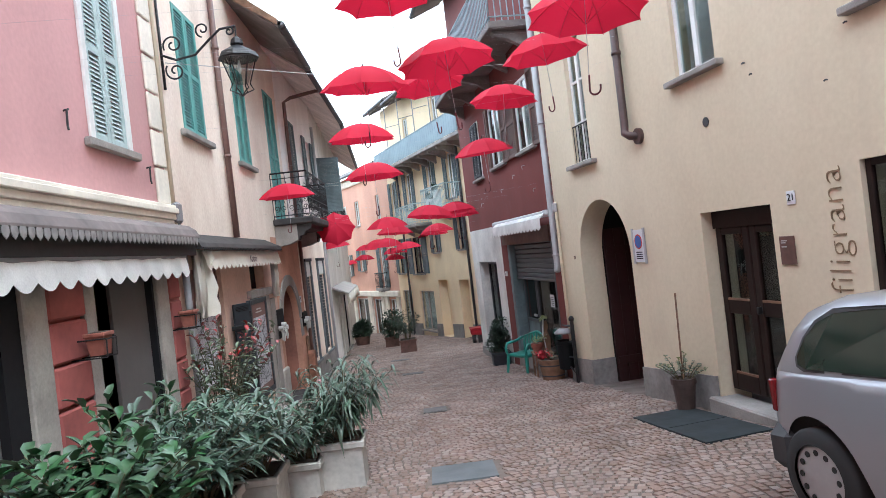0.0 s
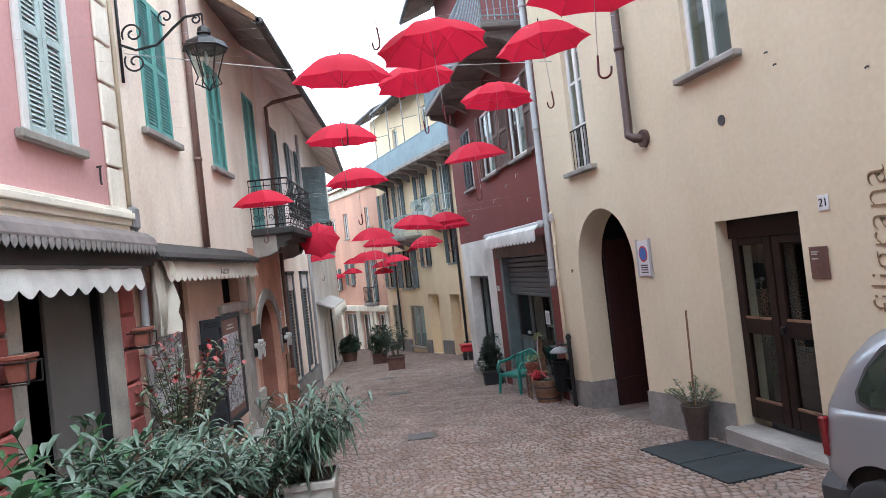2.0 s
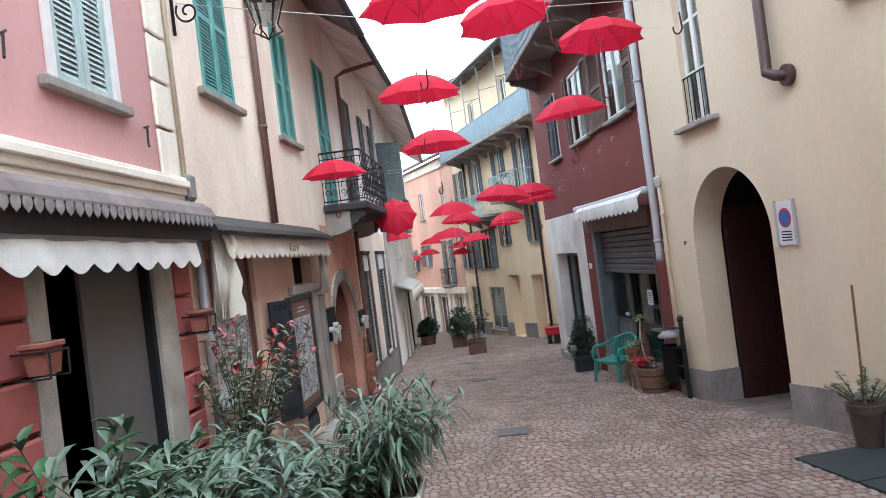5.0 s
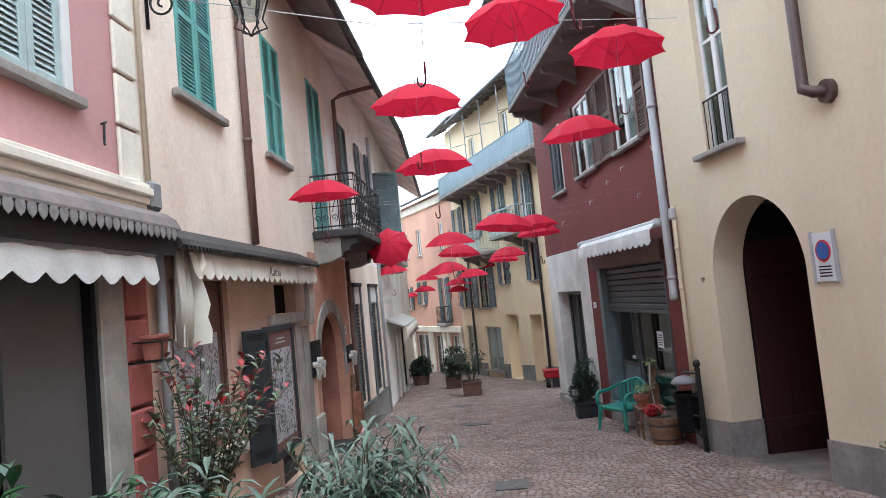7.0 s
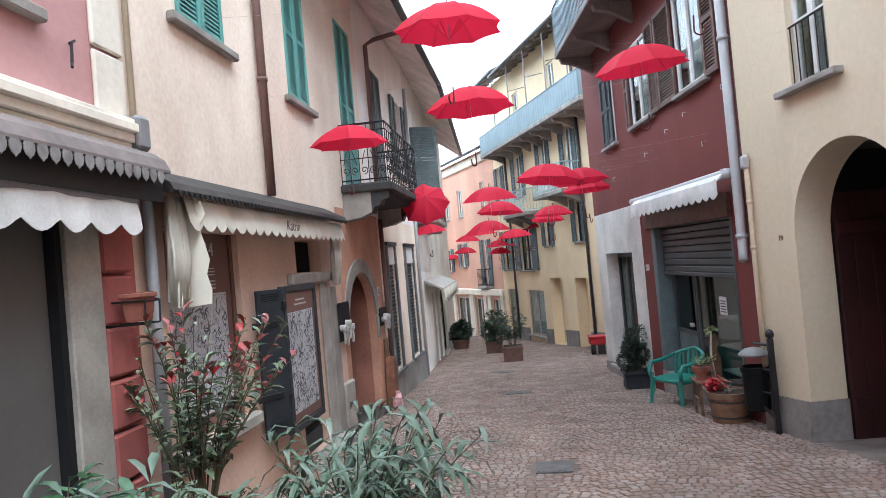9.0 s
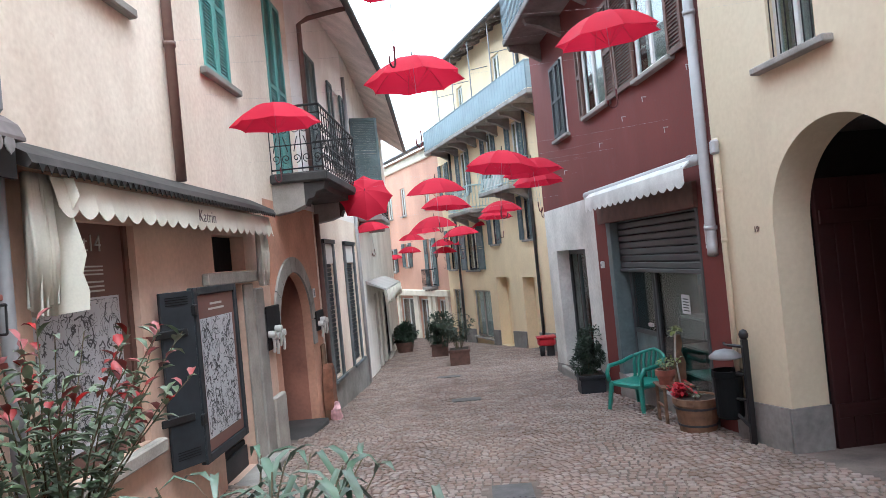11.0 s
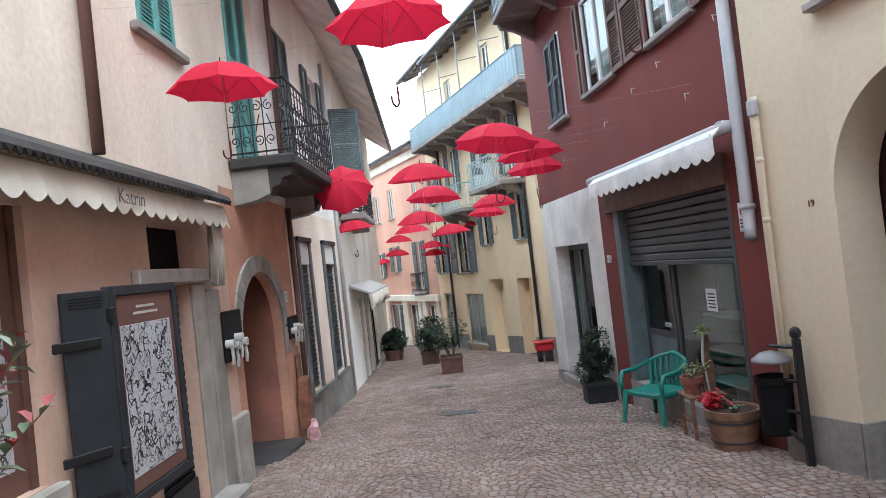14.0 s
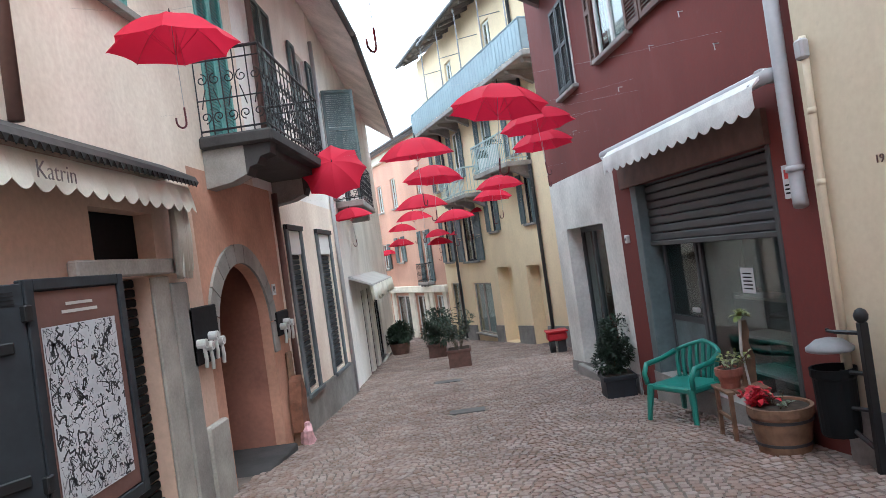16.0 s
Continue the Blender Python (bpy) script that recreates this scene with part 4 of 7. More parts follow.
part("housing", boxed(LJ, 5.74, 5.92, 0.003, 0.1, 3.97, 4.24, bevel=0.03), PIPE_D, jb)
part("cable_gland", boxed(LJ, 5.81, 5.87, 0.02, 0.07, 3.90, 3.968), SLATE_W, jb)
for u, z in ((3.28, 4.82), (5.02, 4.52)):
    hook = thing("shutter_hook", LEFT @ Vector((u, 0.05, z)), "small black iron hook on the pink wall", "hook")
    bm = bmesh.new()
    rod(bm, on(LEFT, (u + 0.06, 0.0, z + 0.10), (u + 0.03, 0.06, z + 0.10), (u, 0.06, z + 0.08), (u - 0.01, 0.06, z - 0.06), (u - 0.04, 0.08, z - 0.10)), 0.01, 6)
    part("bar", bm, IRON, hook)


def spiral(c, start, turns, r0, r1, plane_u, plane_v, n=26):
    pts = []
    for k in range(n + 1):
        t = k / n
        a, r = start + turns * 2 * math.pi * t, r0 + (r1 - r0) * t
        pts.append(Vector(c) + plane_u * (r * math.cos(a)) + plane_v * (r * math.sin(a)))
    return pts


# street lantern on a scrolled bracket
lamp = thing("wall_lantern", (-3.0, 5.94, 6.2), "black iron street lantern on a scrolled wall bracket", "lantern")
X, Z = Vector((1, 0, 0)), Vector((0, 0, 1))
bm = bmesh.new()
rod(bm, [(-2.98, 5.94, 5.75), (-2.98, 5.94, 7.0)], 0.018, 8)
rod(bm, [(-2.98, 5.94, 6.2), (-2.8, 5.94, 6.12), (-2.55, 5.94, 6.16), (-2.35, 5.94, 6.34), (-2.2, 5.94, 6.46), (-2.0, 5.94, 6.48)], 0.016, 8)
part("bracket_arm", bm, IRON, lamp, smooth=True)
for c, st, tn, r0, r1 in (((-2.82, 5.94, 6.32), 3.6, -1.3, 0.13, 0.03), ((-2.82, 5.94, 5.98), 2.5, 1.3, 0.13, 0.03), ((-2.42, 5.94, 6.48), 4.5, -1.2, 0.10, 0.02), ((-2.08, 5.94, 6.42), 1.5, -1.1, 0.06, 0.02)):
    bm = bmesh.new()
    rod(bm, spiral(c, st, tn, r0, r1, X, Z), 0.012, 6)
    part("scroll", bm, IRON, lamp, smooth=True)
bm = bmesh.new()
rod(bm, [(-2.0, 5.94, 6.48), (-2.0, 5.94, 6.32)], 0.012, 6)
lathe(bm, [(0.02, 6.34), (0.07, 6.30), (0.085, 6.24), (0.06, 6.22), (0.23, 6.12), (0.27, 6.05), (0.24, 6.04), (0.03, 6.05)], (-2.0, 5.94, 0), 8)
part("lantern_hood", bm, IRON, lamp)
for k in range(6):
    a = k * math.pi / 3 + 0.3
    bm = bmesh.new()
    rod(bm, [(-2 + 0.22 * math.cos(a), 5.94 + 0.22 * math.sin(a), 6.06), (-2 + 0.11 * math.cos(a), 5.94 + 0.11 * math.sin(a), 5.72)], 0.009, 5)
    rod(bm, [(-2 + 0.11 * math.cos(a), 5.94 + 0.11 * math.sin(a), 5.72), (-2 + 0.15 * math.cos(a), 5.94 + 0.15 * math.sin(a), 5.64), (-2 + 0.05 * math.cos(a), 5.94 + 0.05 * math.sin(a), 5.60), (-2, 5.94, 5.56)], 0.009, 5)
    part("cage_bar", bm, IRON, lamp)
bm = bmesh.new()
lathe(bm, [(0.10, 5.73), (0.21, 6.045)], (-2.0, 5.94, 0), 6)
pn = part("pane", bm, GLASS, lamp)
pn.visible_shadow = False
bm = bmesh.new()
lathe(bm, [(0.012, 5.86), (0.024, 5.90), (0.024, 5.95), (0.012, 6.03)], (-2.0, 5.94, 0), 10)
part("bulb", bm, METER, lamp, smooth=True)

# poster panel in the shop door
post = thing("poster_panel", LEFT @ Vector((6.75, -0.1, 1.58)), "brown shop window board with a poster of line drawings", "poster")
part("window_frame", boxed(LEFT, 7.36, 7.428, -0.13, -0.06, 1.58, 3.40), BROWN_W, post, "dark frame edge")
part("board", boxed(LEFT, 6.05, 7.36, -0.12, -0.08, 1.58, 3.40), BROWN_S, post)
part("drawing_sheet", boxed(LEFT, 6.14, 7.24, -0.078, -0.074, 1.74, 2.83), SHEET, post, "white sheet of black line drawings")


def doodles(m, u0, u1, w, z0, z1, count, seed, parent):
    rnd = random.Random(seed)
    bm = bmesh.new()
    for k in range(count):
        c = (rnd.uniform(u0, u1), rnd.uniform(z0, z1))
        pts, a = [], rnd.uniform(0, 6.28)
        r = rnd.uniform(0.015, 0.05)
        for i in range(7):
            a += rnd.uniform(-0.2, 1.1)
            pts.append((min(u1, max(u0, c[0] + r * 1.5 * math.cos(a) * rnd.uniform(0.4, 1.2))), min(z1, max(z0, c[1] + r * 1.6 * math.sin(a) * rnd.uniform(0.4, 1.2)))))
        wd = rnd.choice((0.0012, 0.0016, 0.002, 0.003, 0.007))
        for (ua, za), (ub, zb) in zip(pts, pts[1:]):
            d = Vector((ub - ua, zb - za))
            if d.length < 0.004:
                continue
            q = Vector((-d.y, d.x)).normalized() * wd
            vs = [bm.verts.new(m @ Vector((uu, w, zz))) for uu, zz in ((ua - q.x, za - q.y), (ub - q.x, zb - q.y), (ub + q.x, zb + q.y), (ua + q.x, za + q.y))]
            bm.faces.new(vs)
    return part("line_drawing", bm, SKETCH, parent, "black scribbled line drawings")


doodles(LEFT, 6.16, 7.22, -0.073, 1.76, 2.81, 420, 4, post)
text("poster_lettering", "llott14", facing(LEFT, 6.80, -0.076, 3.24), 0.19, PANEL, post)
for z, ln, h in ((3.06, 0.5, 0.012), (3.03, 0.46, 0.012), (3.00, 0.5, 0.012), (2.94, 0.52, 0.014), (2.905, 0.48, 0.014), (2.87, 0.5, 0.014)):
    part("print_line", boxed(LEFT, 7.05 - ln, 7.05, -0.079, -0.076, z, z + h), PANEL, post)
block("sill_poster", STONE_L, LEFT, 5.95, 7.52, 0.002, 0.10, 1.46, 1.58, bevel=0.015, label="pale stone window sill", category="sill")

# notice shutter
LN = LEFT @ Matrix.Translation((-0.08, 0.04, 0.02))
nb = thing("notice_shutter", LN @ Vector((8.6, 0.1, 1.2)), "dark grey folding window shutter with a notice panel", "shutter")
a0, a1 = (7.69, 0.03), (7.98, 0.20)
ang = math.atan2(a1[1] - a0[1], a1[0] - a0[0])
LF = LN @ Matrix(((math.cos(ang), -math.sin(ang), 0, a0[0]), (math.sin(ang), math.cos(ang), 0, a0[1]), (0, 0, 1, 0), (0, 0, 0, 1)))
lf = part("side_leaf", boxed(LF, 0.0, 0.335, -0.02, 0.02, 1.22, 2.78, bevel=0.006), GREY_W, nb)
for z in (2.66, 1.30):
    for k in range(4):
        part("vent_slot", boxed(LF, 0.05, 0.28, 0.021, 0.026, z + k * 0.022, z + k * 0.022 + 0.008), INK, lf)
for z in (2.38, 1.62):
    part("strap_hinge", boxed(LF, -0.09, 0.25, 0.022, 0.04, z, z + 0.07, bevel=0.008), IRON, lf)
part("front_leaf", boxed(LN, 7.98, 9.08, 0.16, 0.20, 1.18, 2.80, bevel=0.006), GREY_W, nb)
for a, b, c, d in ((7.98, 8.06, 1.18, 2.80), (9.00, 9.08, 1.18, 2.80), (8.06, 9.00, 2.73, 2.80), (8.06, 9.00, 1.18, 1.26)):
    part("leaf_frame", boxed(LN, a, b, 0.202, 0.225, c, d, bevel=0.005), GREY_W, nb)
part("notice_board", boxed(LN, 8.07, 8.99, 0.203, 0.208, 1.27, 2.72), BROWN_S, nb, "brown notice panel")
part("notice_sheet", boxed(LN, 8.10, 8.92, 0.209, 0.212, 1.38, 2.50), SHEET, nb, "white sheet of black line drawings")
doodles(LN, 8.11, 8.91, 0.2135, 1.39, 2.49, 420, 9, nb)
for z, ln in ((2.62, 0.3), (2.57, 0.4)):
    part("print_line", boxed(LN, 8.52 - ln / 2, 8.52 + ln / 2, 0.209, 0.211, z, z + 0.02), PANEL, nb)
for z in (1.55, 2.55):
    part("corner_hinge", boxed(LN, 7.94, 8.01, 0.2, 0.24, z, z + 0.1, bevel=0.008), IRON, nb)
part("support", boxed(LN, 8.6, 8.65, -0.04, 0.16, 1.3, 1.36), IRON, nb)
sd = thing("door_4", LEFT @ Vector((9.45, -0.1, 0.7)), "dark slatted roller door in a stone frame", "door", kind="structure")
z = 0.85
while z < 2.76:
    part("slat", boxed(LEFT, 8.97, 9.90, -0.16, -0.12, z, z + 0.07, bevel=0.012), BIN, sd)
    z += 0.085
part("door_base", boxed(LEFT, 8.97, 9.90, -0.17, -0.10, 0.60, 0.85), GREY_W, sd)
part("door_back", boxed(LEFT, 8.95, 9.92, -0.3, -0.25, 0.60, 2.78), DARK, sd)
block("lintel", STONE_L, LEFT, 8.74, 10.30, 0.003, 0.09, 2.81, 2.95, bevel=0.015, label="stone door lintel", category="lintel")
# Black board stands in the transom opening for the unlit room behind.
block("transom_fill", BIN, LEFT, 9.12, 10.13, -0.22, -0.17, 2.96, 3.38, label="transom opening filled with a black board", category="window")
block("door_jamb", STONE_L, LEFT, 9.92, 10.25, 0.003, 0.035, 0.45, 2.79, bevel=0.01, label="worn plaster door jamb", category="jamb")
block("door_jamb", STONE, LEFT, 10.25, 10.58, 0.003, 0.06, 0.40, 2.72, bevel=0.015, label="grey granite door jamb", category="jamb")
block("doorstep", STONE, LEFT, 8.9, 10.3, 0.0, 0.30, 0.45, 0.62, bevel=0.02, label="worn granite doorstep", category="step")
block("pier_base", STONE_L, LEFT, 10.58, 11.08, 0.003, 0.09, 0.3, 1.25, bevel=0.02, label="pale stone pier base", category="pier")

# arch ring
ring = thing("arch_ring", LEFT @ Vector((12.08, 0.02, 2.2)), "grey granite arch ring round the salmon doorway", "arch", kind="structure")
n = 11
cu, rz, ru = 12.24, 2.05, 0.94
for k in range(n):
    a0, a1 = math.pi * k / n + 0.008, math.pi * (k + 1) / n - 0.008
    pts = []
    for a, rr in ((a0, 0), ((a0 + a1) / 2, 0), (a1, 0), (a1, 0.24), ((a0 + a1) / 2, 0.24), (a0, 0.24)):
        pts.append((cu + (ru + rr) * math.cos(a), rz + (0.83 + rr) * math.sin(a)))
    bm = bmesh.new()
    prism(bm, LEFT, pts, 0.002, 0.035)
    part("voussoir", bm, STONE, ring)
block("arch_stone", STONE, LEFT, 13.18, 13.42, 0.003, 0.035, 1.62, 2.04, bevel=0.01, label="granite block under the arch ring", category="stone")
block("wall_arch_inner", SALMON_D, LEFT, 13.18, 13.48, -2.09, -0.143, -0.5, 3.6, label="redder salmon plaster inside the archway, darkened for shade")
block("wall_arch_inner_2", SALMON_D, LEFT, 11.06, 11.30, -2.09, -0.143, -0.5, 3.6, label="redder salmon plaster inside the archway, darkened for shade")
block("door_arch", DOOR_W, LEFT, 11.30, 13.18, -1.75, -1.70, 0.0, 3.0, label="dark wooden door inside the archway", category="door")
block("floor_arch", STONE_D, LEFT, 11.32, 13.16, -1.7, 0.16, -0.1, floor_z(12.2) + 0.02, bevel=0.02, label="worn stone threshold slab", category="slab")

# meter boards
for u, z, n, lab in ((10.86, 2.16, 4, "dark board with white gas meters"), (13.62, 1.99, 3, "small dark meter board with pale dials")):
    mb = thing("meter_board", LEFT @ Vector((u, 0.05, z)), lab, "meters")
    hw, hz = (0.35, 0.29) if n == 4 else (0.28, 0.17)
    part("board", boxed(LEFT, u - hw, u + hw, 0.003, 0.06, z - hz, z + hz, bevel=0.01), INK, mb)
    rnd = random.Random(n)
    for k in range(n):
        uu, zz = u - hw * 0.65 + hw * 1.3 * k / (n - 1), z + hz * rnd.uniform(-0.5, 0.5)
        bm = bmesh.new()
        rod(bm, on(LEFT, (uu, 0.06, zz), (uu, 0.15, zz)), 0.048, 12)
        dial = part("meter", bm, METER, mb)
        bm = bmesh.new()
        rod(bm, on(LEFT, (uu, 0.15, zz), (uu, 0.155, zz)), 0.03, 10)
        part("dial", bm, PANEL, dial)
        bm = bmesh.new()
        rod(bm, on(LEFT, (uu, 0.12, zz - 0.05), (uu + 0.02, 0.12, zz - 0.16), (uu + 0.05, 0.1, zz - 0.24)), 0.02, 8)
        part("pipe_stub", bm, METER, mb)
block("rust_plate", WOOD, LEFT, 13.62, 13.86, 0.003, 0.05, 0.45, 1.55, bevel=0.02, label="rusty worn plate at the wall's foot", category="plate", kind="")
block("parcel_card", material("pink card", (0.7, 0.25, 0.3), 0.7), LEFT, 13.70, 13.82, 0.06, 0.08, 0.24, 0.46, label="small pink card leaning at the wall", category="card", kind="")

# shop windows further down
for nm, a, b, z0 in (("window_a", 14.60, 15.32, 0.75), ("window_b", 16.66, 17.64, 0.72)):
    w = thing(nm, LEFT @ Vector(((a + b) / 2, 0, z0)), "shop window behind a dark roller shutter, white name board above", "window", kind="structure")
    for p, q, c, d in ((a - 0.14, a, z0 - 0.05, 3.46), (b, b + 0.14, z0 - 0.05, 3.46)):
        part("window_frame", boxed(LEFT, p, q, 0.003, 0.05, c, d, bevel=0.01), COVER, w)
    part("window_head", boxed(LEFT, a - 0.14, b + 0.14, 0.003, 0.07, 3.38, 3.46), GREY_W, w)
    part("name_board", boxed(LEFT, a, b, -0.03, 0.02, 2.98, 3.37, bevel=0.004), WHITE_W, w, "blank white name board")
    z = z0 + 0.03
    while z < 2.95:
        part("slat", boxed(LEFT, a, b, -0.07, -0.03, z, z + 0.075, bevel=0.014), GREY_W, w)
        z += 0.085
    part("window_sill", boxed(LEFT, a - 0.14, b + 0.14, 0.05, 0.1, z0 - 0.07, z0, bevel=0.01), COVER, w)

# balcony with scrolled railing


def iron_rail(parent, pts, h, pitch=0.17):
    """A scrolled wrought-iron railing along a line of world points."""
    pts = [Vector(p) for p in pts]
    for a, b in zip(pts, pts[1:]):
        d = (b - a).normalized()
        for z, r in ((0.06, 0.012), (h * 0.42, 0.008), (h - 0.12, 0.009), (h, 0.018)):
            bm = bmesh.new()
            rod(bm, [a + Z * z, b + Z * z], r, 6)
            part("rail_bar", bm, IRON, parent)
        n = max(1, round((b - a).length / pitch))
        for k in range(n):
            c = a + (b - a) * ((k + 0.5) / n)
            q = (b - a).length / n
            bm = bmesh.new()
            rod(bm, [c - d * q / 2 + Z * 0.0, c - d * q / 2 + Z * h], 0.008, 5)
            part("baluster", bm, IRON, parent)
            bm = bmesh.new()
            s = 1 if k % 2 else -1
            rod(bm, spiral(c + Z * h * 0.66, 1.6, 1.3 * s, q * 0.46, 0.012, d, Z, 18), 0.007, 5)
            rod(bm, spiral(c + Z * h * 0.22, -1.6, -1.3 * s, q * 0.44, 0.012, d, Z, 18), 0.007, 5)
            rod(bm, [c + Z * h * 0.32 + d * q * 0.2 * s, c + Z * h * 0.45, c + Z * h * 0.55 - d * q * 0.2 * s], 0.007, 5)
            part("scroll", bm, IRON, parent)


LB = LEFT @ Matrix.Translation((-0.06, 0, -0.09))
bal = thing("balcony", LB @ Vector((13.1, 0.4, 4.3)), "stone balcony on moulded brackets with a scrolled black iron railing", "balcony")
# Slab, underside and bracket ends near-black; inner brackets paler.
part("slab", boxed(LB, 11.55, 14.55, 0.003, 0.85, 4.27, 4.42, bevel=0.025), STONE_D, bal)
for u in (11.62, 14.2):
    bm = bmesh.new()
    prism(bm, LB @ Matrix(((0, 1, 0, u), (1, 0, 0, 0), (0, 0, 1, 0), (0, 0, 0, 1))), [(0.003, 4.27), (0.48, 4.27), (0.48, 3.94), (0.30, 3.87), (0.003, 3.83)], 0.0, 0.28)
    part("bracket", bm, STONE, bal)
    bm = bmesh.new()
    prism(bm, LB @ Matrix(((0, 1, 0, u), (1, 0, 0, 0), (0, 0, 1, 0), (0, 0, 0, 1))), [(0.483, 4.27), (0.80, 4.27), (0.78, 4.15), (0.66, 4.12), (0.62, 4.04), (0.53, 4.02), (0.49, 3.93), (0.483, 3.925)], 0.0, 0.28)
    part("bracket_moulding", bm, STONE_D, bal, "near-black stepped bracket end")
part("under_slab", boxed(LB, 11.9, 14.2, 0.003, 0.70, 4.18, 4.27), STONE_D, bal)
iron_rail(bal, on(LB, (11.62, 0.03, 4.42), (11.62, 0.80, 4.42), (14.48, 0.80, 4.42), (14.48, 0.03, 4.42)), 0.98)
bal2 = thing("balcony", LEFT2 @ Vector((20.8, 0.3, 4.2)), "small far balcony with a dark iron railing", "balcony")
part("slab", boxed(LEFT2, 19.4, 22.3, 0.003, 0.65, 4.05, 4.2, bevel=0.02), STONE, bal2)
for u in (19.6, 21.9):
    part("bracket", boxed(LEFT2, u, u + 0.2, 0.003, 0.5, 3.85, 4.05, bevel=0.03), STONE, bal2)
iron_rail(bal2, on(LEFT2, (19.45, 0.03, 4.2), (19.45, 0.62, 4.2), (22.25, 0.62, 4.2), (22.25, 0.03, 4.2)), 0.95, 0.25)
far_aw = thing("awning", LEFT2 @ Vector((22, 0.3, 2.2)), "small dusty far shop awning with hanging cloth", "awning", "awnings")
bm = bmesh.new()
prism(bm, LEFT2 @ Matrix(((0, 1, 0, 0), (1, 0, 0, 0), (0, 0, 1, 0), (0, 0, 0, 1))), [(0.003, 2.45), (0.55, 2.2), (0.55, 2.15), (0.003, 2.38)], 19.8, 26.0)
part("cover", bm, PANEL, far_aw)
part("valance", scallop(bmesh.new(), LEFT2, 19.8, 26.0, 0.54, 2.17, 1.75, 0.4, 0.12, 0.03, 0.05), CREAM_C, far_aw, smooth=True)

# flower boxes on the wall
for u, w0 in ((3.08, 0.1), (5.30, 0.1)):
    fb = thing("flower_box", LEFT @ Vector((u, 0.2, 2.82)), "empty terracotta flower box on an iron wall bracket", "flower box", "wall flower boxes")
    bm = bmesh.new()
    box(bm, LEFT, u - 0.085, u + 0.085, w0 + 0.03, w0 + 0.19, 2.89, 2.71, taper=0.02)
    box(bm, LEFT, u - 0.097, u + 0.097, w0 + 0.018, w0 + 0.202, 2.87, 2.905, bevel=0.006)
    bmesh.ops.recalc_face_normals(bm, faces=bm.faces[:])
    part("trough", bm, TERRA, fb)
    bm = bmesh.new()
    for du in (-0.09, 0.09):
        rod(bm, on(LEFT, (u + du, 0.0, 2.85), (u + du, w0 + 0.215, 2.85)), 0.007, 5)
        rod(bm, on(LEFT, (u + du, 0.0, 2.69), (u + du, w0 + 0.21, 2.69)), 0.007, 5)
        rod(bm, on(LEFT, (u + du, w0 + 0.21, 2.69), (u + du, w0 + 0.215, 2.85)), 0.007, 5)
    rod(bm, on(LEFT, (u - 0.1, w0 + 0.213, 2.845), (u + 0.1, w0 + 0.213, 2.845)), 0.007, 5)
    part("bracket", bm, IRON, fb)
    part("soil", boxed(LEFT, u - 0.08, u + 0.08, w0 + 0.04, w0 + 0.18, 2.90, 2.908), SOIL, fb)

# ---- things on the cream and red houses ----
RD = RIGHT @ Matrix.Translation((0.075, 0, 0.09))
d3 = thing("door_5", RD @ Vector((4.3, -0.3, 1.15)), "dark brown wooden double door with glass panels", "door", kind="structure")
for a, b in ((3.72, 4.29), (4.31, 4.88)):
    bm = bmesh.new()
    for p, q, c, d in ((a, a + 0.10, 1.15, 3.05), (b - 0.10, b, 1.15, 3.05), (a + 0.1, b - 0.1, 1.15, 1.36), (a + 0.1, b - 0.1, 2.05, 2.22), (a + 0.1, b - 0.1, 2.97, 3.05)):
        box(bm, RD, p, q, -0.22, -0.16, c, d, bevel=0.008)
    dl = part("door_leaf", bm, DOOR_W, d3)
    for c, d in ((1.36, 2.05), (2.22, 2.97)):
        pn = part("pane", boxed(RD, a + 0.1, b - 0.1, -0.195, -0.189, c, d), GLASS, dl)
        pn.visible_shadow = False
        part("moulding", boxed(RD, a + 0.1, b - 0.1, -0.18, -0.155, c - 0.012, c + 0.012), WOOD, dl)
part("door_frame", boxed(RD, 3.70, 4.90, -0.24, -0.14, 3.05, 3.25), DOOR_W, d3)
part("door_handle", boxed(RD, 4.20, 4.24, -0.16, -0.10, 2.08, 2.16, bevel=0.01), IRON, d3)
# Black sheet added so the door panes read as an unlit room.
part("door_backing", boxed(RD, 3.75, 4.85, -0.46, -0.44, 1.2, 3.0), INK, d3, "black sheet added behind the glass to darken the panes")
block("doorstep", STONE, RIGHT, 3.62, 5.06, -0.24, 0.12, 0.90, 1.16, bevel=0.02, label="pale stone doorstep", category="step")
sh = glazed_window("window_shop", RIGHT, 0.2, 2.66, 1.75, 3.61, "large shop window in a brown frame", 0, frame_mat=DOOR_W, sill=STONE_L, depth=-0.10)
block("display_board", PANEL, RIGHT, 0.4, 1.7, -0.9, -0.85, 1.6, 3.2, label="white display board inside the shop window", category="board", kind="")
text("wall_lettering", "filigrana", facing(RIGHT, 2.97, 0.006, 3.03, 90), 0.37, LETTER, None, thin=0.026)
tagged(bpy.data.objects["wall_lettering"], "brown painted wall lettering reading filigrana", "lettering")
bpy.data.objects["wall_lettering"].scale = (1, 1, 1)
RP = RIGHT @ Matrix.Translation((0.10, 0, 0.10))
pl = thing("plaque", RP @ Vector((3.48, 0.01, 2.63)), "brown metal name plaque beside the door", "plaque")
part("plate", boxed(RP, 3.39, 3.59, 0.003, 0.02, 2.63, 2.91, bevel=0.004), BROWN_W, pl)
for z, ln in ((2.86, 0.08), (2.84, 0.06), (2.80, 0.07)):
    part("print_line", boxed(RP, 3.56 - ln, 3.56, 0.021, 0.023, z, z + 0.01), PANEL, pl)
nm = thing("house_number", RP @ Vector((3.37, 0.01, 3.2)), "white tile with the house number 21", "house number")
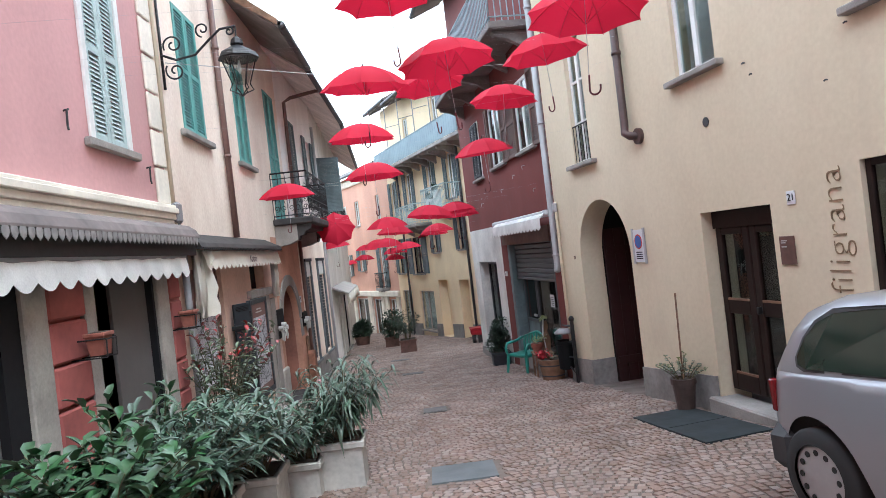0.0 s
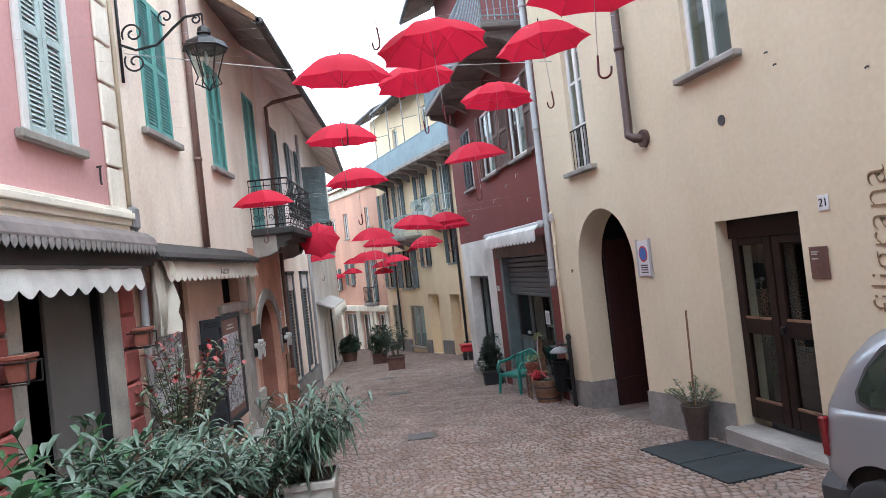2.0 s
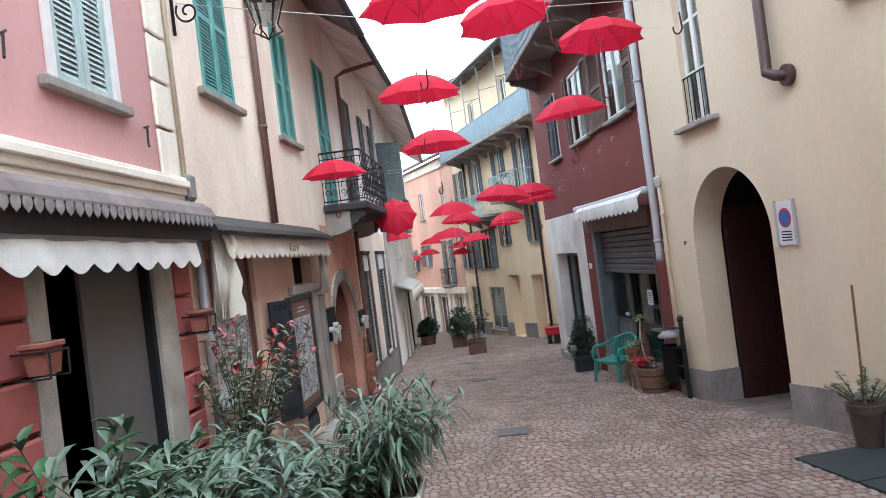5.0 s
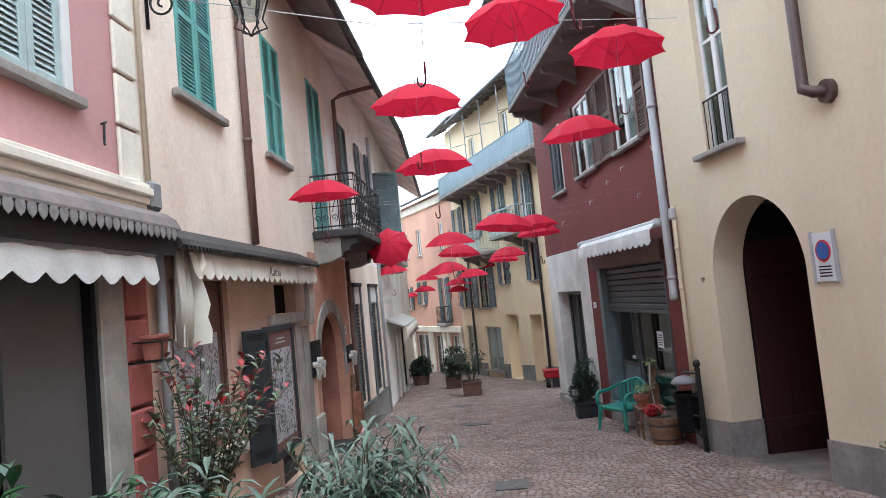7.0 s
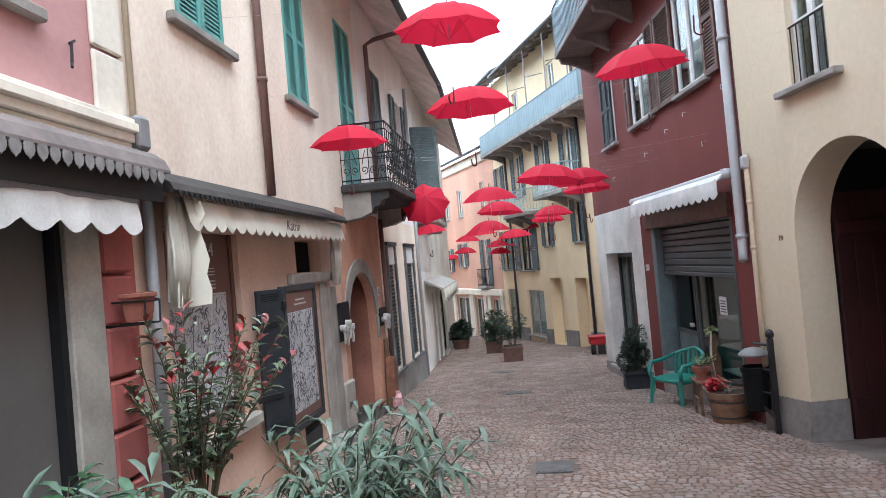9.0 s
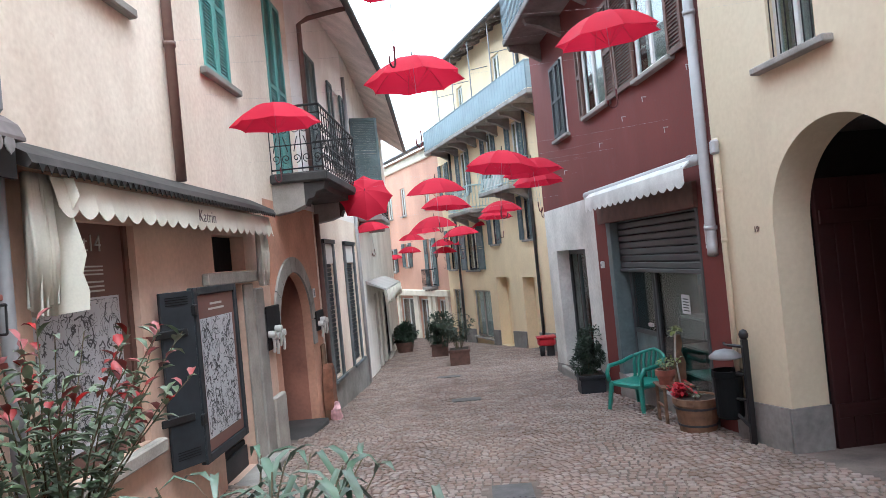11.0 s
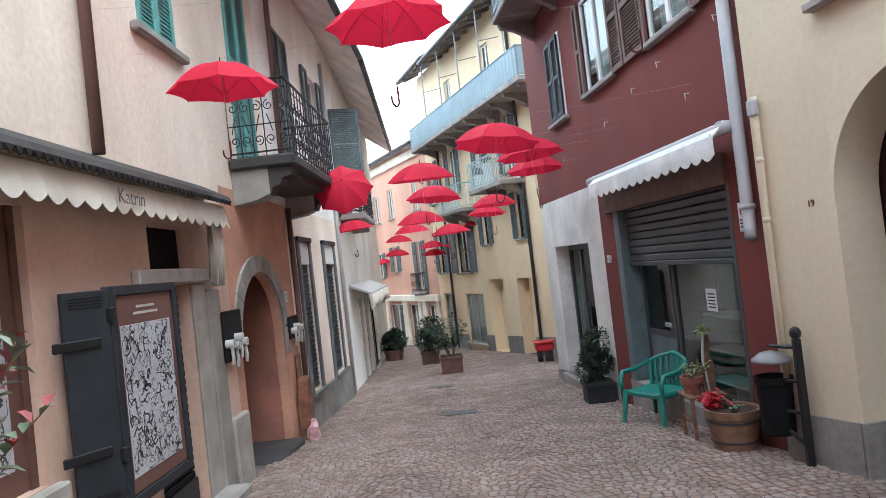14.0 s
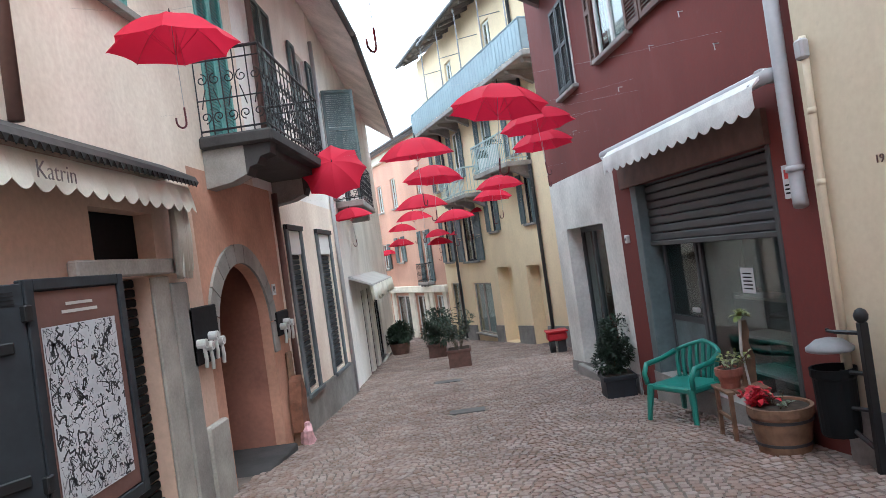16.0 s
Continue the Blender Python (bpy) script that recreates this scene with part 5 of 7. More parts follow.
part("tile", boxed(RP, 3.32, 3.43, 0.003, 0.014, 3.21, 3.34, bevel=0.003), PAPER, nm)
text("number", "21", facing(RP, 3.37, 0.016, 3.275), 0.10, INK, nm)
nm = text("house_number", "19", facing(RIGHT, 8.80, 0.006, 2.86), 0.085, PIPE_B)
tagged(nm, "black painted house number 19 beside the arch", "house number")
RS = RIGHT @ Matrix.Translation((0.0, 0, 0.06))
ps = thing("parking_sign", RS @ Vector((6.47, 0.02, 2.71)), "white no-parking sign with a blue and red disc", "sign")
part("plate", boxed(RS, 6.34, 6.61, 0.01, 0.02, 2.71, 3.17, bevel=0.003), PAPER, ps)
for r, w, mt in ((0.105, 0.024, RED_S), (0.085, 0.027, BLUE_S)):
    bm = bmesh.new()
    rod(bm, on(RS, (6.475, 0.02, 3.0), (6.475, w, 3.0)), r, 24)
    part("disc", bm, mt, ps)
for k in range(4):
    part("print_line", boxed(RS, 6.39, 6.56, 0.021, 0.023, 2.755 + k * 0.03, 2.768 + k * 0.03), INK, ps)
for a, b in ((6.3, 6.34), (6.61, 6.65)):
    part("edge", boxed(RS, a, b, 0.005, 0.024, 2.69, 3.19), PIPE_G, ps)
RV = RIGHT @ Matrix.Translation((0.13, 0, 0.07))
pp = pipe("downpipe", on(RV, (6.22, 0.09, 10.6), (6.22, 0.09, 4.62), (6.18, 0.12, 4.5), (6.08, 0.10, 4.44), (5.98, -0.02, 4.42)), 0.055, PIPE_BD, "dark brown downpipe turning into the cream wall", on(RV, (6.22, 0.09, 5.6), (6.22, 0.09, 7.4)))
bm = bmesh.new()
rod(bm, on(RV, (6.0, 0.0, 4.42), (6.0, 0.05, 4.42)), 0.11, 14)
part("wall_collar", bm, PIPE_BD, pp)
vent = thing("vent_hole", RV @ Vector((4.52, 0, 4.29)), "round dark disc drawn for a vent hole in the cream wall", "vent")
# Solid dark disc: the hole's inner shade is given as colour.
bm = bmesh.new()
rod(bm, on(RV, (4.52, 0.002, 4.29), (4.52, 0.012, 4.29)), 0.055, 16)
part("rim", bm, GUTTER, vent)
wp = pipe("downpipe", on(REDW, (9.69, 0.09, 10.6), (9.69, 0.09, 2.95), (9.67, 0.10, 2.72), (9.62, 0.13, 2.62)), 0.06, PIPE_G, "pale grey downpipe on the red wall", on(REDW, (9.69, 0.09, 2.9), (9.69, 0.09, 5.4), (9.69, 0.09, 7.6)))
pipe("conduit", on(RIGHT, (9.32, 0.04, 3.9), (9.32, 0.04, 3.5), (9.34, 0.04, 2.8), (9.34, 0.04, 0.9)), 0.028, PIPE_C, "cream painted conduit on the cream wall", on(RIGHT, (9.34, 0.04, 2.75), (9.33, 0.04, 3.3)))
tap = thing("meter_tap", RIGHT @ Vector((9.32, 0.05, 3.8)), "small grey valve on the cream conduit", "valve")
part("valve", boxed(RIGHT, 9.27, 9.37, 0.02, 0.10, 3.72, 3.88, bevel=0.02), PIPE_G, tap)

for u, z in ((2.95, 5.09), (2.62, 4.76), (3.91, 4.81), (3.82, 4.67), (2.89, 4.35)):
    an = thing("wall_anchor", RIGHT @ Vector((u, 0, z)), "small rusty iron anchor stub in the cream wall", "anchor", "wall anchors")
    bm = bmesh.new()
    rod(bm, on(RIGHT, (u, 0, z), (u, 0.02, z), (u + 0.008, 0.03, z - 0.012)), 0.008, 6)
    part("stub", bm, GUTTER, an)

# red shop front
part("baseboard", prism(bmesh.new(), REDW, [(10.1, floor_z(10.1) - 0.3), (13.46, floor_z(13.46) - 0.3), (13.46, 0.64), (10.1, 0.64)], -0.2, 0.02), STONE, None, "grey stone base of the shop window", kind="structure", category="dado")
fr = thing("shop_front", REDW @ Vector((11.8, -0.1, 0.6)), "grey shop window and glass door under a half-lowered steel roller shutter", "shop front", kind="structure")
part("jamb", boxed(REDW, 13.24, 13.44, -0.3, 0.015, 0.3, 3.2, bevel=0.01), SLATE_W, fr)
part("jamb", boxed(REDW, 10.13, 10.20, -0.3, 0.012, 0.6, 3.2, bevel=0.01), STEEL, fr)
z = 2.42
while z < 3.2:
    part("shutter_slat", boxed(REDW, 10.2, 13.24, -0.16, -0.11, z, z + 0.1, bevel=0.018), STEEL, fr)
    z += 0.108
part("shutter_foot", boxed(REDW, 10.2, 13.24, -0.17, -0.09, 2.36, 2.42, bevel=0.01), STEEL, fr)
part("lintel_board", boxed(REDW, 10.1, 13.7, 0.003, 0.06, 3.2, 3.52), BROWN_W, fr, "brown fascia over the shutter")
for u in (10.24, 12.15, 12.25, 13.15):
    part("mullion", boxed(REDW, u - 0.03, u + 0.03, -0.28, -0.22, 0.64, 2.5, bevel=0.005), STEEL, fr)
for z in (0.67, 1.35):
    part("door_rail", boxed(REDW, 12.28, 13.12, -0.28, -0.22, z, z + 0.07), STEEL, fr)
part("sill_rail", boxed(REDW, 10.27, 12.12, -0.28, -0.22, 0.64, 0.72), STEEL, fr)
part("door_handle", boxed(REDW, 12.3, 12.45, -0.21, -0.17, 1.5, 1.56, bevel=0.01), HUB, fr)
for a, b in ((10.27, 12.12), (12.28, 13.12)):
    pn = part("pane", boxed(REDW, a, b, -0.253, -0.247, 0.72, 2.5), GLASS, fr)
    pn.visible_shadow = False
part("paper_notice", boxed(REDW, 11.1, 11.35, -0.245, -0.243, 1.78, 2.05), PAPER, fr, "white paper notice on the glass")
for k in range(5):
    part("print_line", boxed(REDW, 11.14, 11.31, -0.2425, -0.2415, 1.82 + k * 0.04, 1.835 + k * 0.04), INK, fr)
part("door_kick_panel", boxed(REDW, 12.28, 13.12, -0.27, -0.23, 0.70, 1.35, bevel=0.005), SLATE_W, fr, "slate blue lower door panel")
rack = thing("display_shelf", REDW @ Vector((11.2, -0.62, 0.5)), "grey shop display shelves behind the window", "shelf")
for u in (10.45, 11.95):
    part("upright", boxed(REDW, u - 0.02, u + 0.02, -0.80, -0.45, 0.5, 1.72), STEEL, rack)
for z in (0.82, 1.22, 1.66):
    part("shelf_board", boxed(REDW, 10.48, 11.92, -0.80, -0.45, z, z + 0.03), PANEL, rack)
block("wall_shop_back", SLATE_W, REDW, 10.0, 13.8, -1.75, -1.7, 0.5, 3.7, label="slate grey back wall of the shop")
block("panel_shop_back", BROWN_W, REDW, 10.9, 11.8, -1.69, -1.66, 1.75, 2.9, label="brown panel on the shop's back wall", category="panel")
ct = thing("counter", REDW @ Vector((11.3, -1.2, 0.5)), "grey counter inside the dim shop", "counter")
part("counter_body", boxed(REDW, 10.4, 12.0, -1.5, -0.95, 0.5, 1.35, bevel=0.02), SLATE_W, ct)
part("counter_top", boxed(REDW, 10.35, 12.05, -1.55, -0.90, 1.35, 1.40, bevel=0.01), STEEL, ct)
ra = thing("awning", REDW @ Vector((12.1, 0.2, 3.7)), "white scalloped awning rolled up over the shop", "awning", "awnings")
bm = bmesh.new()
rod(bm, on(REDW, (9.72, 0.17, 3.72), (13.85, 0.17, 3.74)), 0.06, 10)
part("roller", bm, PIPE_G, ra, smooth=True)
bm = bmesh.new()
prism(bm, REDW @ Matrix(((0, 1, 0, 0), (1, 0, 0, 0), (0, 0, 1, 0), (0, 0, 0, 1))), [(0.17, 3.79), (0.30, 3.66), (0.30, 3.64), (0.17, 3.75)], 9.78, 13.5)
part("cloth", bm, GREY_C, ra)
part("valance", scallop(bmesh.new(), REDW, 9.78, 13.5, 0.31, 3.65, 3.42, 0.24, 0.055, 0.0, 0.004), GREY_C, ra)
for u in (9.85, 13.6):
    part("wall_bracket", boxed(REDW, u - 0.05, u + 0.05, 0.0, 0.2, 3.68, 3.8, bevel=0.01), PIPE_G, ra)
    bm = bmesh.new()
    rod(bm, on(REDW, (u, 0.12, 3.72), (u, 0.29, 3.66)), 0.02, 6)
    part("arm", bm, PIPE_G, ra)
RW = REDW @ Matrix.Translation((-0.265, 0, -0.01))
wd = thing("door_6", RW @ Vector((16.0, -0.2, 0.2)), "glass shop door in a steel frame, white wall", "door", kind="structure")
for u in (15.06, 15.7, 16.4, 17.06):
    part("mullion", boxed(RW, u - 0.035, u + 0.035, -0.33, -0.27, 0.2, 2.8), STEEL, wd)
part("door_head", boxed(RW, 15.02, 17.1, -0.33, -0.27, 2.7, 2.8), STEEL, wd)
pn = part("pane", boxed(RW, 15.1, 17.02, -0.303, -0.297, 0.2, 2.7), GLASS, wd)
pn.visible_shadow = False
part("threshold", boxed(RW, 14.9, 17.2, -0.4, 0.12, -0.1, 0.24, bevel=0.02), STONE, wd)
for u, z in ((10.7, 4.3), (13.2, 4.55), (12.1, 4.75), (15.4, 4.4), (11.3, 4.85), (9.95, 4.9)):
    hk = thing("wall_hook", REDW @ Vector((u, 0, z)), "small pale iron hook on the red wall", "hook", "wall hooks")
    bm = bmesh.new()
    rod(bm, on(REDW, (u, 0, z), (u, 0.06, z), (u - 0.05, 0.08, z - 0.02), (u - 0.06, 0.08, z - 0.08)), 0.005, 5)
    part("bar", bm, PANEL, hk)

nt = thing("notice_plate", REDW @ Vector((9.92, 0.01, 2.69)), "small white notice plate with a red mark beside the pipe", "notice")
part("plate", boxed(REDW, 9.85, 9.99, 0.003, 0.016, 2.69, 2.98, bevel=0.003), PAPER, nt)
part("mark", boxed(REDW, 9.885, 9.955, 0.017, 0.020, 2.86, 2.94), RED_S, nt)
for k in range(3):
    part("print_line", boxed(REDW, 9.875, 9.965, 0.017, 0.019, 2.73 + k * 0.035, 2.745 + k * 0.035), INK, nt)
sw = thing("switch_box", REDW @ Vector((13.74, 0.02, 2.43)), "small white switch box on the red wall", "switch")
part("housing", boxed(REDW, 13.69, 13.80, 0.003, 0.05, 2.43, 2.55, bevel=0.01), METER, sw)
part("button", boxed(REDW, 13.73, 13.76, 0.051, 0.06, 2.47, 2.51, bevel=0.003), PIPE_D, sw)
pn = thing("number_plate", LEFT @ Vector((13.47, 0.01, 2.40)), "small white plate with a dark mark on the salmon wall", "plate")
part("plate", boxed(LEFT, 13.44, 13.60, 0.003, 0.016, 2.40, 2.56, bevel=0.003), PAPER, pn)
part("print_line", boxed(LEFT, 13.48, 13.50, 0.017, 0.019, 2.43, 2.53), INK, pn)
part("print_line", boxed(LEFT, 13.53, 13.55, 0.017, 0.019, 2.43, 2.53), INK, pn)

# long balconies


def plain_balcony(m, u0, u1, w, z, h, label, mat, bracket_gap, solid=False, gap=0.12, thick=0.14, slab=STONE):
    b = thing("balcony", m @ Vector(((u0 + u1) / 2, w / 2, z)), label, "balcony")
    part("slab", boxed(m, u0, u1, 0.003, w, z - thick, z, bevel=0.02), slab, b)
    u = u0 + 0.2
    while u < u1:
        bm = bmesh.new()
        prism(bm, m @ Matrix(((0, 1, 0, u), (1, 0, 0, 0), (0, 0, 1, 0), (0, 0, 0, 1))), [(0.003, z - thick), (w - 0.1, z - thick), (w - 0.14, z - thick - 0.1), (w * 0.5, z - thick - 0.16), (0.003, z - thick - 0.38)], 0, 0.14)
        part("bracket", bm, slab, b)
        u += bracket_gap
    for p, q in (((u0 + 0.03, w - 0.03), (u1 - 0.03, w - 0.03)), ((u0 + 0.03, 0.03), (u0 + 0.03, w - 0.03)), ((u1 - 0.03, 0.03), (u1 - 0.03, w - 0.03))):
        a, c = m @ Vector((*p, z)), m @ Vector((*q, z))
        bm = bmesh.new()
        rod(bm, [a + Z * h, c + Z * h], 0.025, 6)
        part("rail_bar", bm, mat, b)
        bm = bmesh.new()
        rod(bm, [a + Z * 0.08, c + Z * 0.08], 0.015, 6)
        part("rail_bar", bm, mat, b)
        n = max(2, round((c - a).length / (0.22 if solid else gap)))
        for k in range(n + 1):
            s = a + (c - a) * (k / n)
            bm = bmesh.new()
            rod(bm, [s, s + Z * h], 0.02 if solid else 0.012, 5)
            part("baluster", bm, mat, b)
            if solid and k < n:
                e = a + (c - a) * ((k + 1) / n)
                d = (e - s).normalized()
                nn = d.cross(Z) * 0.006
                bm = bmesh.new()
                lo, hi = 0.02, h - 0.03
                vs = [bm.verts.new(v) for v in (s + d * 0.01 - nn + Z * lo, e - d * 0.01 - nn + Z * lo, e - d * 0.01 - nn + Z * hi, s + d * 0.01 - nn + Z * hi, s + d * 0.01 + nn + Z * lo, e - d * 0.01 + nn + Z * lo, e - d * 0.01 + nn + Z * hi, s + d * 0.01 + nn + Z * hi)]
                for f in ((0, 1, 2, 3), (7, 6, 5, 4), (0, 4, 5, 1), (1, 5, 6, 2), (2, 6, 7, 3), (3, 7, 4, 0)):
                    bm.faces.new([vs[i] for i in f])
                part("panel", bm, mat, b)
    return b


plain_balcony(REDW, 9.9, 16.6, 0.82, 7.50, 1.0, "long stone balcony with a pale grey railing on the red house", BLUE, 1.6, slab=SOFFIT)
plain_balcony(FARW, 20.8, 30.2, 0.9, 7.40, 0.80, "long balcony with pale blue sheet panels on the yellow house", BLUE, 0.95, True, slab=STONE)
plain_balcony(FARW, 22.7, 25.1, 0.8, 4.96, 0.85, "small balcony with a pale railing on the yellow house", PALE, 1.1)
plain_balcony(FARW, 26.0, 28.3, 0.8, 4.55, 0.85, "small balcony with a pale railing on the yellow house", PALE, 1.0)
plain_balcony(ORW, 32.5, 33.5, 0.35, 1.62, 0.8, "tiny far balcony on the orange house", IRON, 0.3)
for u in (21.6, 23.2, 24.9, 26.6, 28.3):
    pl = thing("drying_pole", FARW @ Vector((u, 0.78, 7.4)), "thin grey pole standing on the long balcony", "pole", "balcony poles")
    bm = bmesh.new()
    rod(bm, on(FARW, (u, 0.78, 7.4), (u, 0.78, 10.2)), 0.022, 6)
    part("post", bm, PIPE_D, pl)
    bm = bmesh.new()
    rod(bm, on(FARW, (u, 0.78, 9.2), (u, 0.10, 9.35)), 0.014, 5)
    part("crossbar", bm, PIPE_D, pl)
for u, z0, z1 in ((22.75, 0.0, 10.2), (29.5, -0.7, 7.6)):
    pipe("downpipe", on(FARW, (u, 0.07, z1), (u, 0.07, z0)), 0.05, GUTTER, "dark downpipe on the yellow house")

# ---- umbrellas over the street ----


def make_umbrella():
    um = thing("umbrella", (0, 0, 0), "open red umbrella hung over the street", "umbrella", "red umbrellas")
    R, H, n = 0.505, 0.245, 8
    rim = -H / 2
    for k in range(n):
        bm = bmesh.new()
        a0, a1 = 2 * math.pi * k / n, 2 * math.pi * (k + 1) / n
        rows = []
        for i in range(7):
            t = i / 6
            r, row = R * t, []
            for j in range(5):
                s = j / 4
                a = a0 + (a1 - a0) * s
                chord = math.cos((a1 - a0) / 2) / math.cos((s - 0.5) * (a1 - a0))
                pull = 1 - (0.07 * t * math.sin(math.pi * s))
                z = rim + H * (1 - t ** 2.1) - 0.02 * math.sin(math.pi * s) * t * (1 - t)
                row.append(bm.verts.new((r * chord * pull * math.cos(a), r * chord * pull * math.sin(a), z)))
            rows.append(row)
        for ra, rb in zip(rows, rows[1:]):
            for j in range(4):
                bm.faces.new((ra[j], rb[j], rb[j + 1], ra[j + 1]))
        bmesh.ops.remove_doubles(bm, verts=bm.verts[:], dist=0.0005)
        bmesh.ops.recalc_face_normals(bm, faces=bm.faces[:])
        part("gore", bm, RED_C, um, smooth=True)
        bm = bmesh.new()
        rod(bm, [(R * t * math.cos(a0), R * t * math.sin(a0), rim + H * (1 - t ** 2.1) - 0.008) for t in (0.03, 0.3, 0.55, 0.8, 1.0)], 0.003, 4)
        rod(bm, [(0.01 * math.cos(a0), 0.01 * math.sin(a0), rim - 0.06), (R * 0.5 * math.cos(a0), R * 0.5 * math.sin(a0), rim + H * (1 - 0.5 ** 2.1) - 0.008)], 0.0018, 4)
        part("rib", bm, RED_P, um)
    bm = bmesh.new()
    rod(bm, [(0, 0, rim + H + 0.05), (0, 0, rim - 0.50)], 0.0028, 6)
    part("shaft", bm, PIPE_G, um)
    bm = bmesh.new()
    rod(bm, [(0, 0, rim + H - 0.01), (0, 0, rim + H + 0.06)], 0.009, 6, 0.004)
    part("ferrule", bm, IRON, um)
    bm = bmesh.new()
    rod(bm, [(0, 0, rim - 0.48), (0, 0, rim - 0.60)] + [(0.045 - 0.045 * math.cos(t), 0, rim - 0.60 - 0.045 * math.sin(t)) for t in (math.pi * k / 8 for k in range(1, 9))] + [(0.09, 0, rim - 0.57)], 0.008, 7)
    part("handle", bm, HANDLE, um, "curved dark red handle", smooth=True)
    return um


UMBRELLAS = [(-2.21, 9.25, 4.66), (-0.34, 4.62, 5.27), (-0.59, 6.82, 5.09), (-0.56, 8.36, 4.73), (0.53, 3.74, 5.19), (0.42, 6.11, 5.57),
             (1.75, 4.88, 5.49), (1.51, 6.74, 5.40), (1.29, 8.18, 4.90), (0.34, 10.63, 4.08), (0.96, 12.81, 4.24), (1.22, 14.54, 4.23),
             (-0.64, 12.68, 4.06), (-0.55, 14.74, 3.96), (0.66, 17.82, 3.99), (0.61, 20.73, 4.00), (0.46, 27.1, 4.03), (-0.89, 16.19, 3.67),
             (-1.51, 21.93, 3.82), (-0.40, 20.08, 3.58), (-2.71, 19.07, 3.88), (-2.29, 26.4, 3.77), (-2.65, 28.9, 3.36), (-4.12, 36.6, 3.18),
             (-3.23, 37.6, 2.50), (-0.36, 29.6, 3.46), (-1.21, 29.1, 3.22), (-1.25, 28.6, 3.52), (0.02, 3.45, 5.80), (1.62, 2.55, 5.13)]
first = make_umbrella()
rnd = random.Random(12)
for k, (x, y, z) in enumerate(UMBRELLAS):
    m = pose(x, y, z, rnd.uniform(-5, 5), rnd.uniform(-5, 5), rnd.uniform(0, 360))
    if k == 0:
        first.matrix_basis = m
        ob = first
    else:
        ob = copy_thing(first, m)
m = pose(-2.00, 14.01, 4.18, 62, 0, 8)
tipped = copy_thing(first, m)
tagged(tipped, "open red umbrella tipped over sideways, hung on its wire", "umbrella", "red umbrellas")

# wires that carry them
for x, y, z in UMBRELLAS + [(-2.0, 14.01, 4.13)]:
    top = z + 0.17
    lx = -3.0 if y < 18.4 else LEFT2 @ Vector((y, 0, 0))
    lx = lx if isinstance(lx, float) else lx.x
    wall = RIGHT if y < 9.72 else REDW if y < 18 else FARW if y < 31 else ORW
    rx = (wall @ Vector((y, 0, 0))).x if y < 18 or y > 21.5 else 2.4
    wire = thing("wire", (lx, y, top + 0.12), "thin wire strung across the street with an umbrella", "wire", "umbrella wires")
    bm = bmesh.new()
    rod(bm, [(lx, y, top + 0.14), ((lx + x) / 2, y, top + 0.05), (x, y, top), ((rx + x) / 2, y, top + 0.05), (rx, y, top + 0.14)], 0.0006, 4)
    part("strand", bm, CABLE, wire)
lw = thing("wire", (-2.0, 5.94, 6.1), "pale wire strung from the lantern over the street", "wire")
bm = bmesh.new()
rod(bm, [(-3.0, 6.1, 6.15), (-1.0, 7.15, 6.05), (2.9, 8.7, 6.3)], 0.006, 5)
part("strand", bm, PIPE_G, lw)

# ---- plants ----


def leaf_mesh(name, leaves, mat, parent, fold=0.25):
    """Many leaves in one mesh: each (base, direction, length, width, droop)."""
    verts, faces = [], []
    for p, d, ln, wd, droop in leaves:
        d = d.normalized()
        s = d.cross(Z)
        s = s.normalized() if s.length > 1e-3 else Vector((1, 0, 0))
        up = s.cross(d)
        k = len(verts)
        m1 = p + d * ln * 0.35 + Z * (0.02 * ln)
        m2 = p + d * ln * 0.72 - Z * droop * ln * 0.4
        tip = p + d * ln - Z * droop * ln
        verts += [p, m1 + s * wd * 0.5 + up * wd * fold, m1, m1 - s * wd * 0.5 + up * wd * fold, m2 + s * wd * 0.42 + up * wd * fold, m2, m2 - s * wd * 0.42 + up * wd * fold, tip]
        faces += [(k, k + 2, k + 1), (k, k + 3, k + 2), (k + 1, k + 2, k + 5, k + 4), (k + 2, k + 3, k + 6, k + 5), (k + 4, k + 5, k + 7), (k + 5, k + 6, k + 7)]
    off = base_of(parent)
    me = bpy.data.meshes.new(name)
    me.from_pydata([tuple(v - off) for v in verts], [], faces)
    me.materials.append(mat)
    me.shade_smooth()
    ob = new(name, me)
    ob.parent = parent
    return ob


def stem_curve(a, out, h, rnd, n=5):
    pts = [a]
    d = Vector((out.x * 0.25, out.y * 0.25, 1)).normalized()
    for k in range(n):
        d = (d + Vector((out.x * 0.16 + rnd.uniform(-0.12, 0.12), out.y * 0.16 + rnd.uniform(-0.12, 0.12), 0))).normalized()
        pts.append(pts[-1] + d * h / n)
    return pts


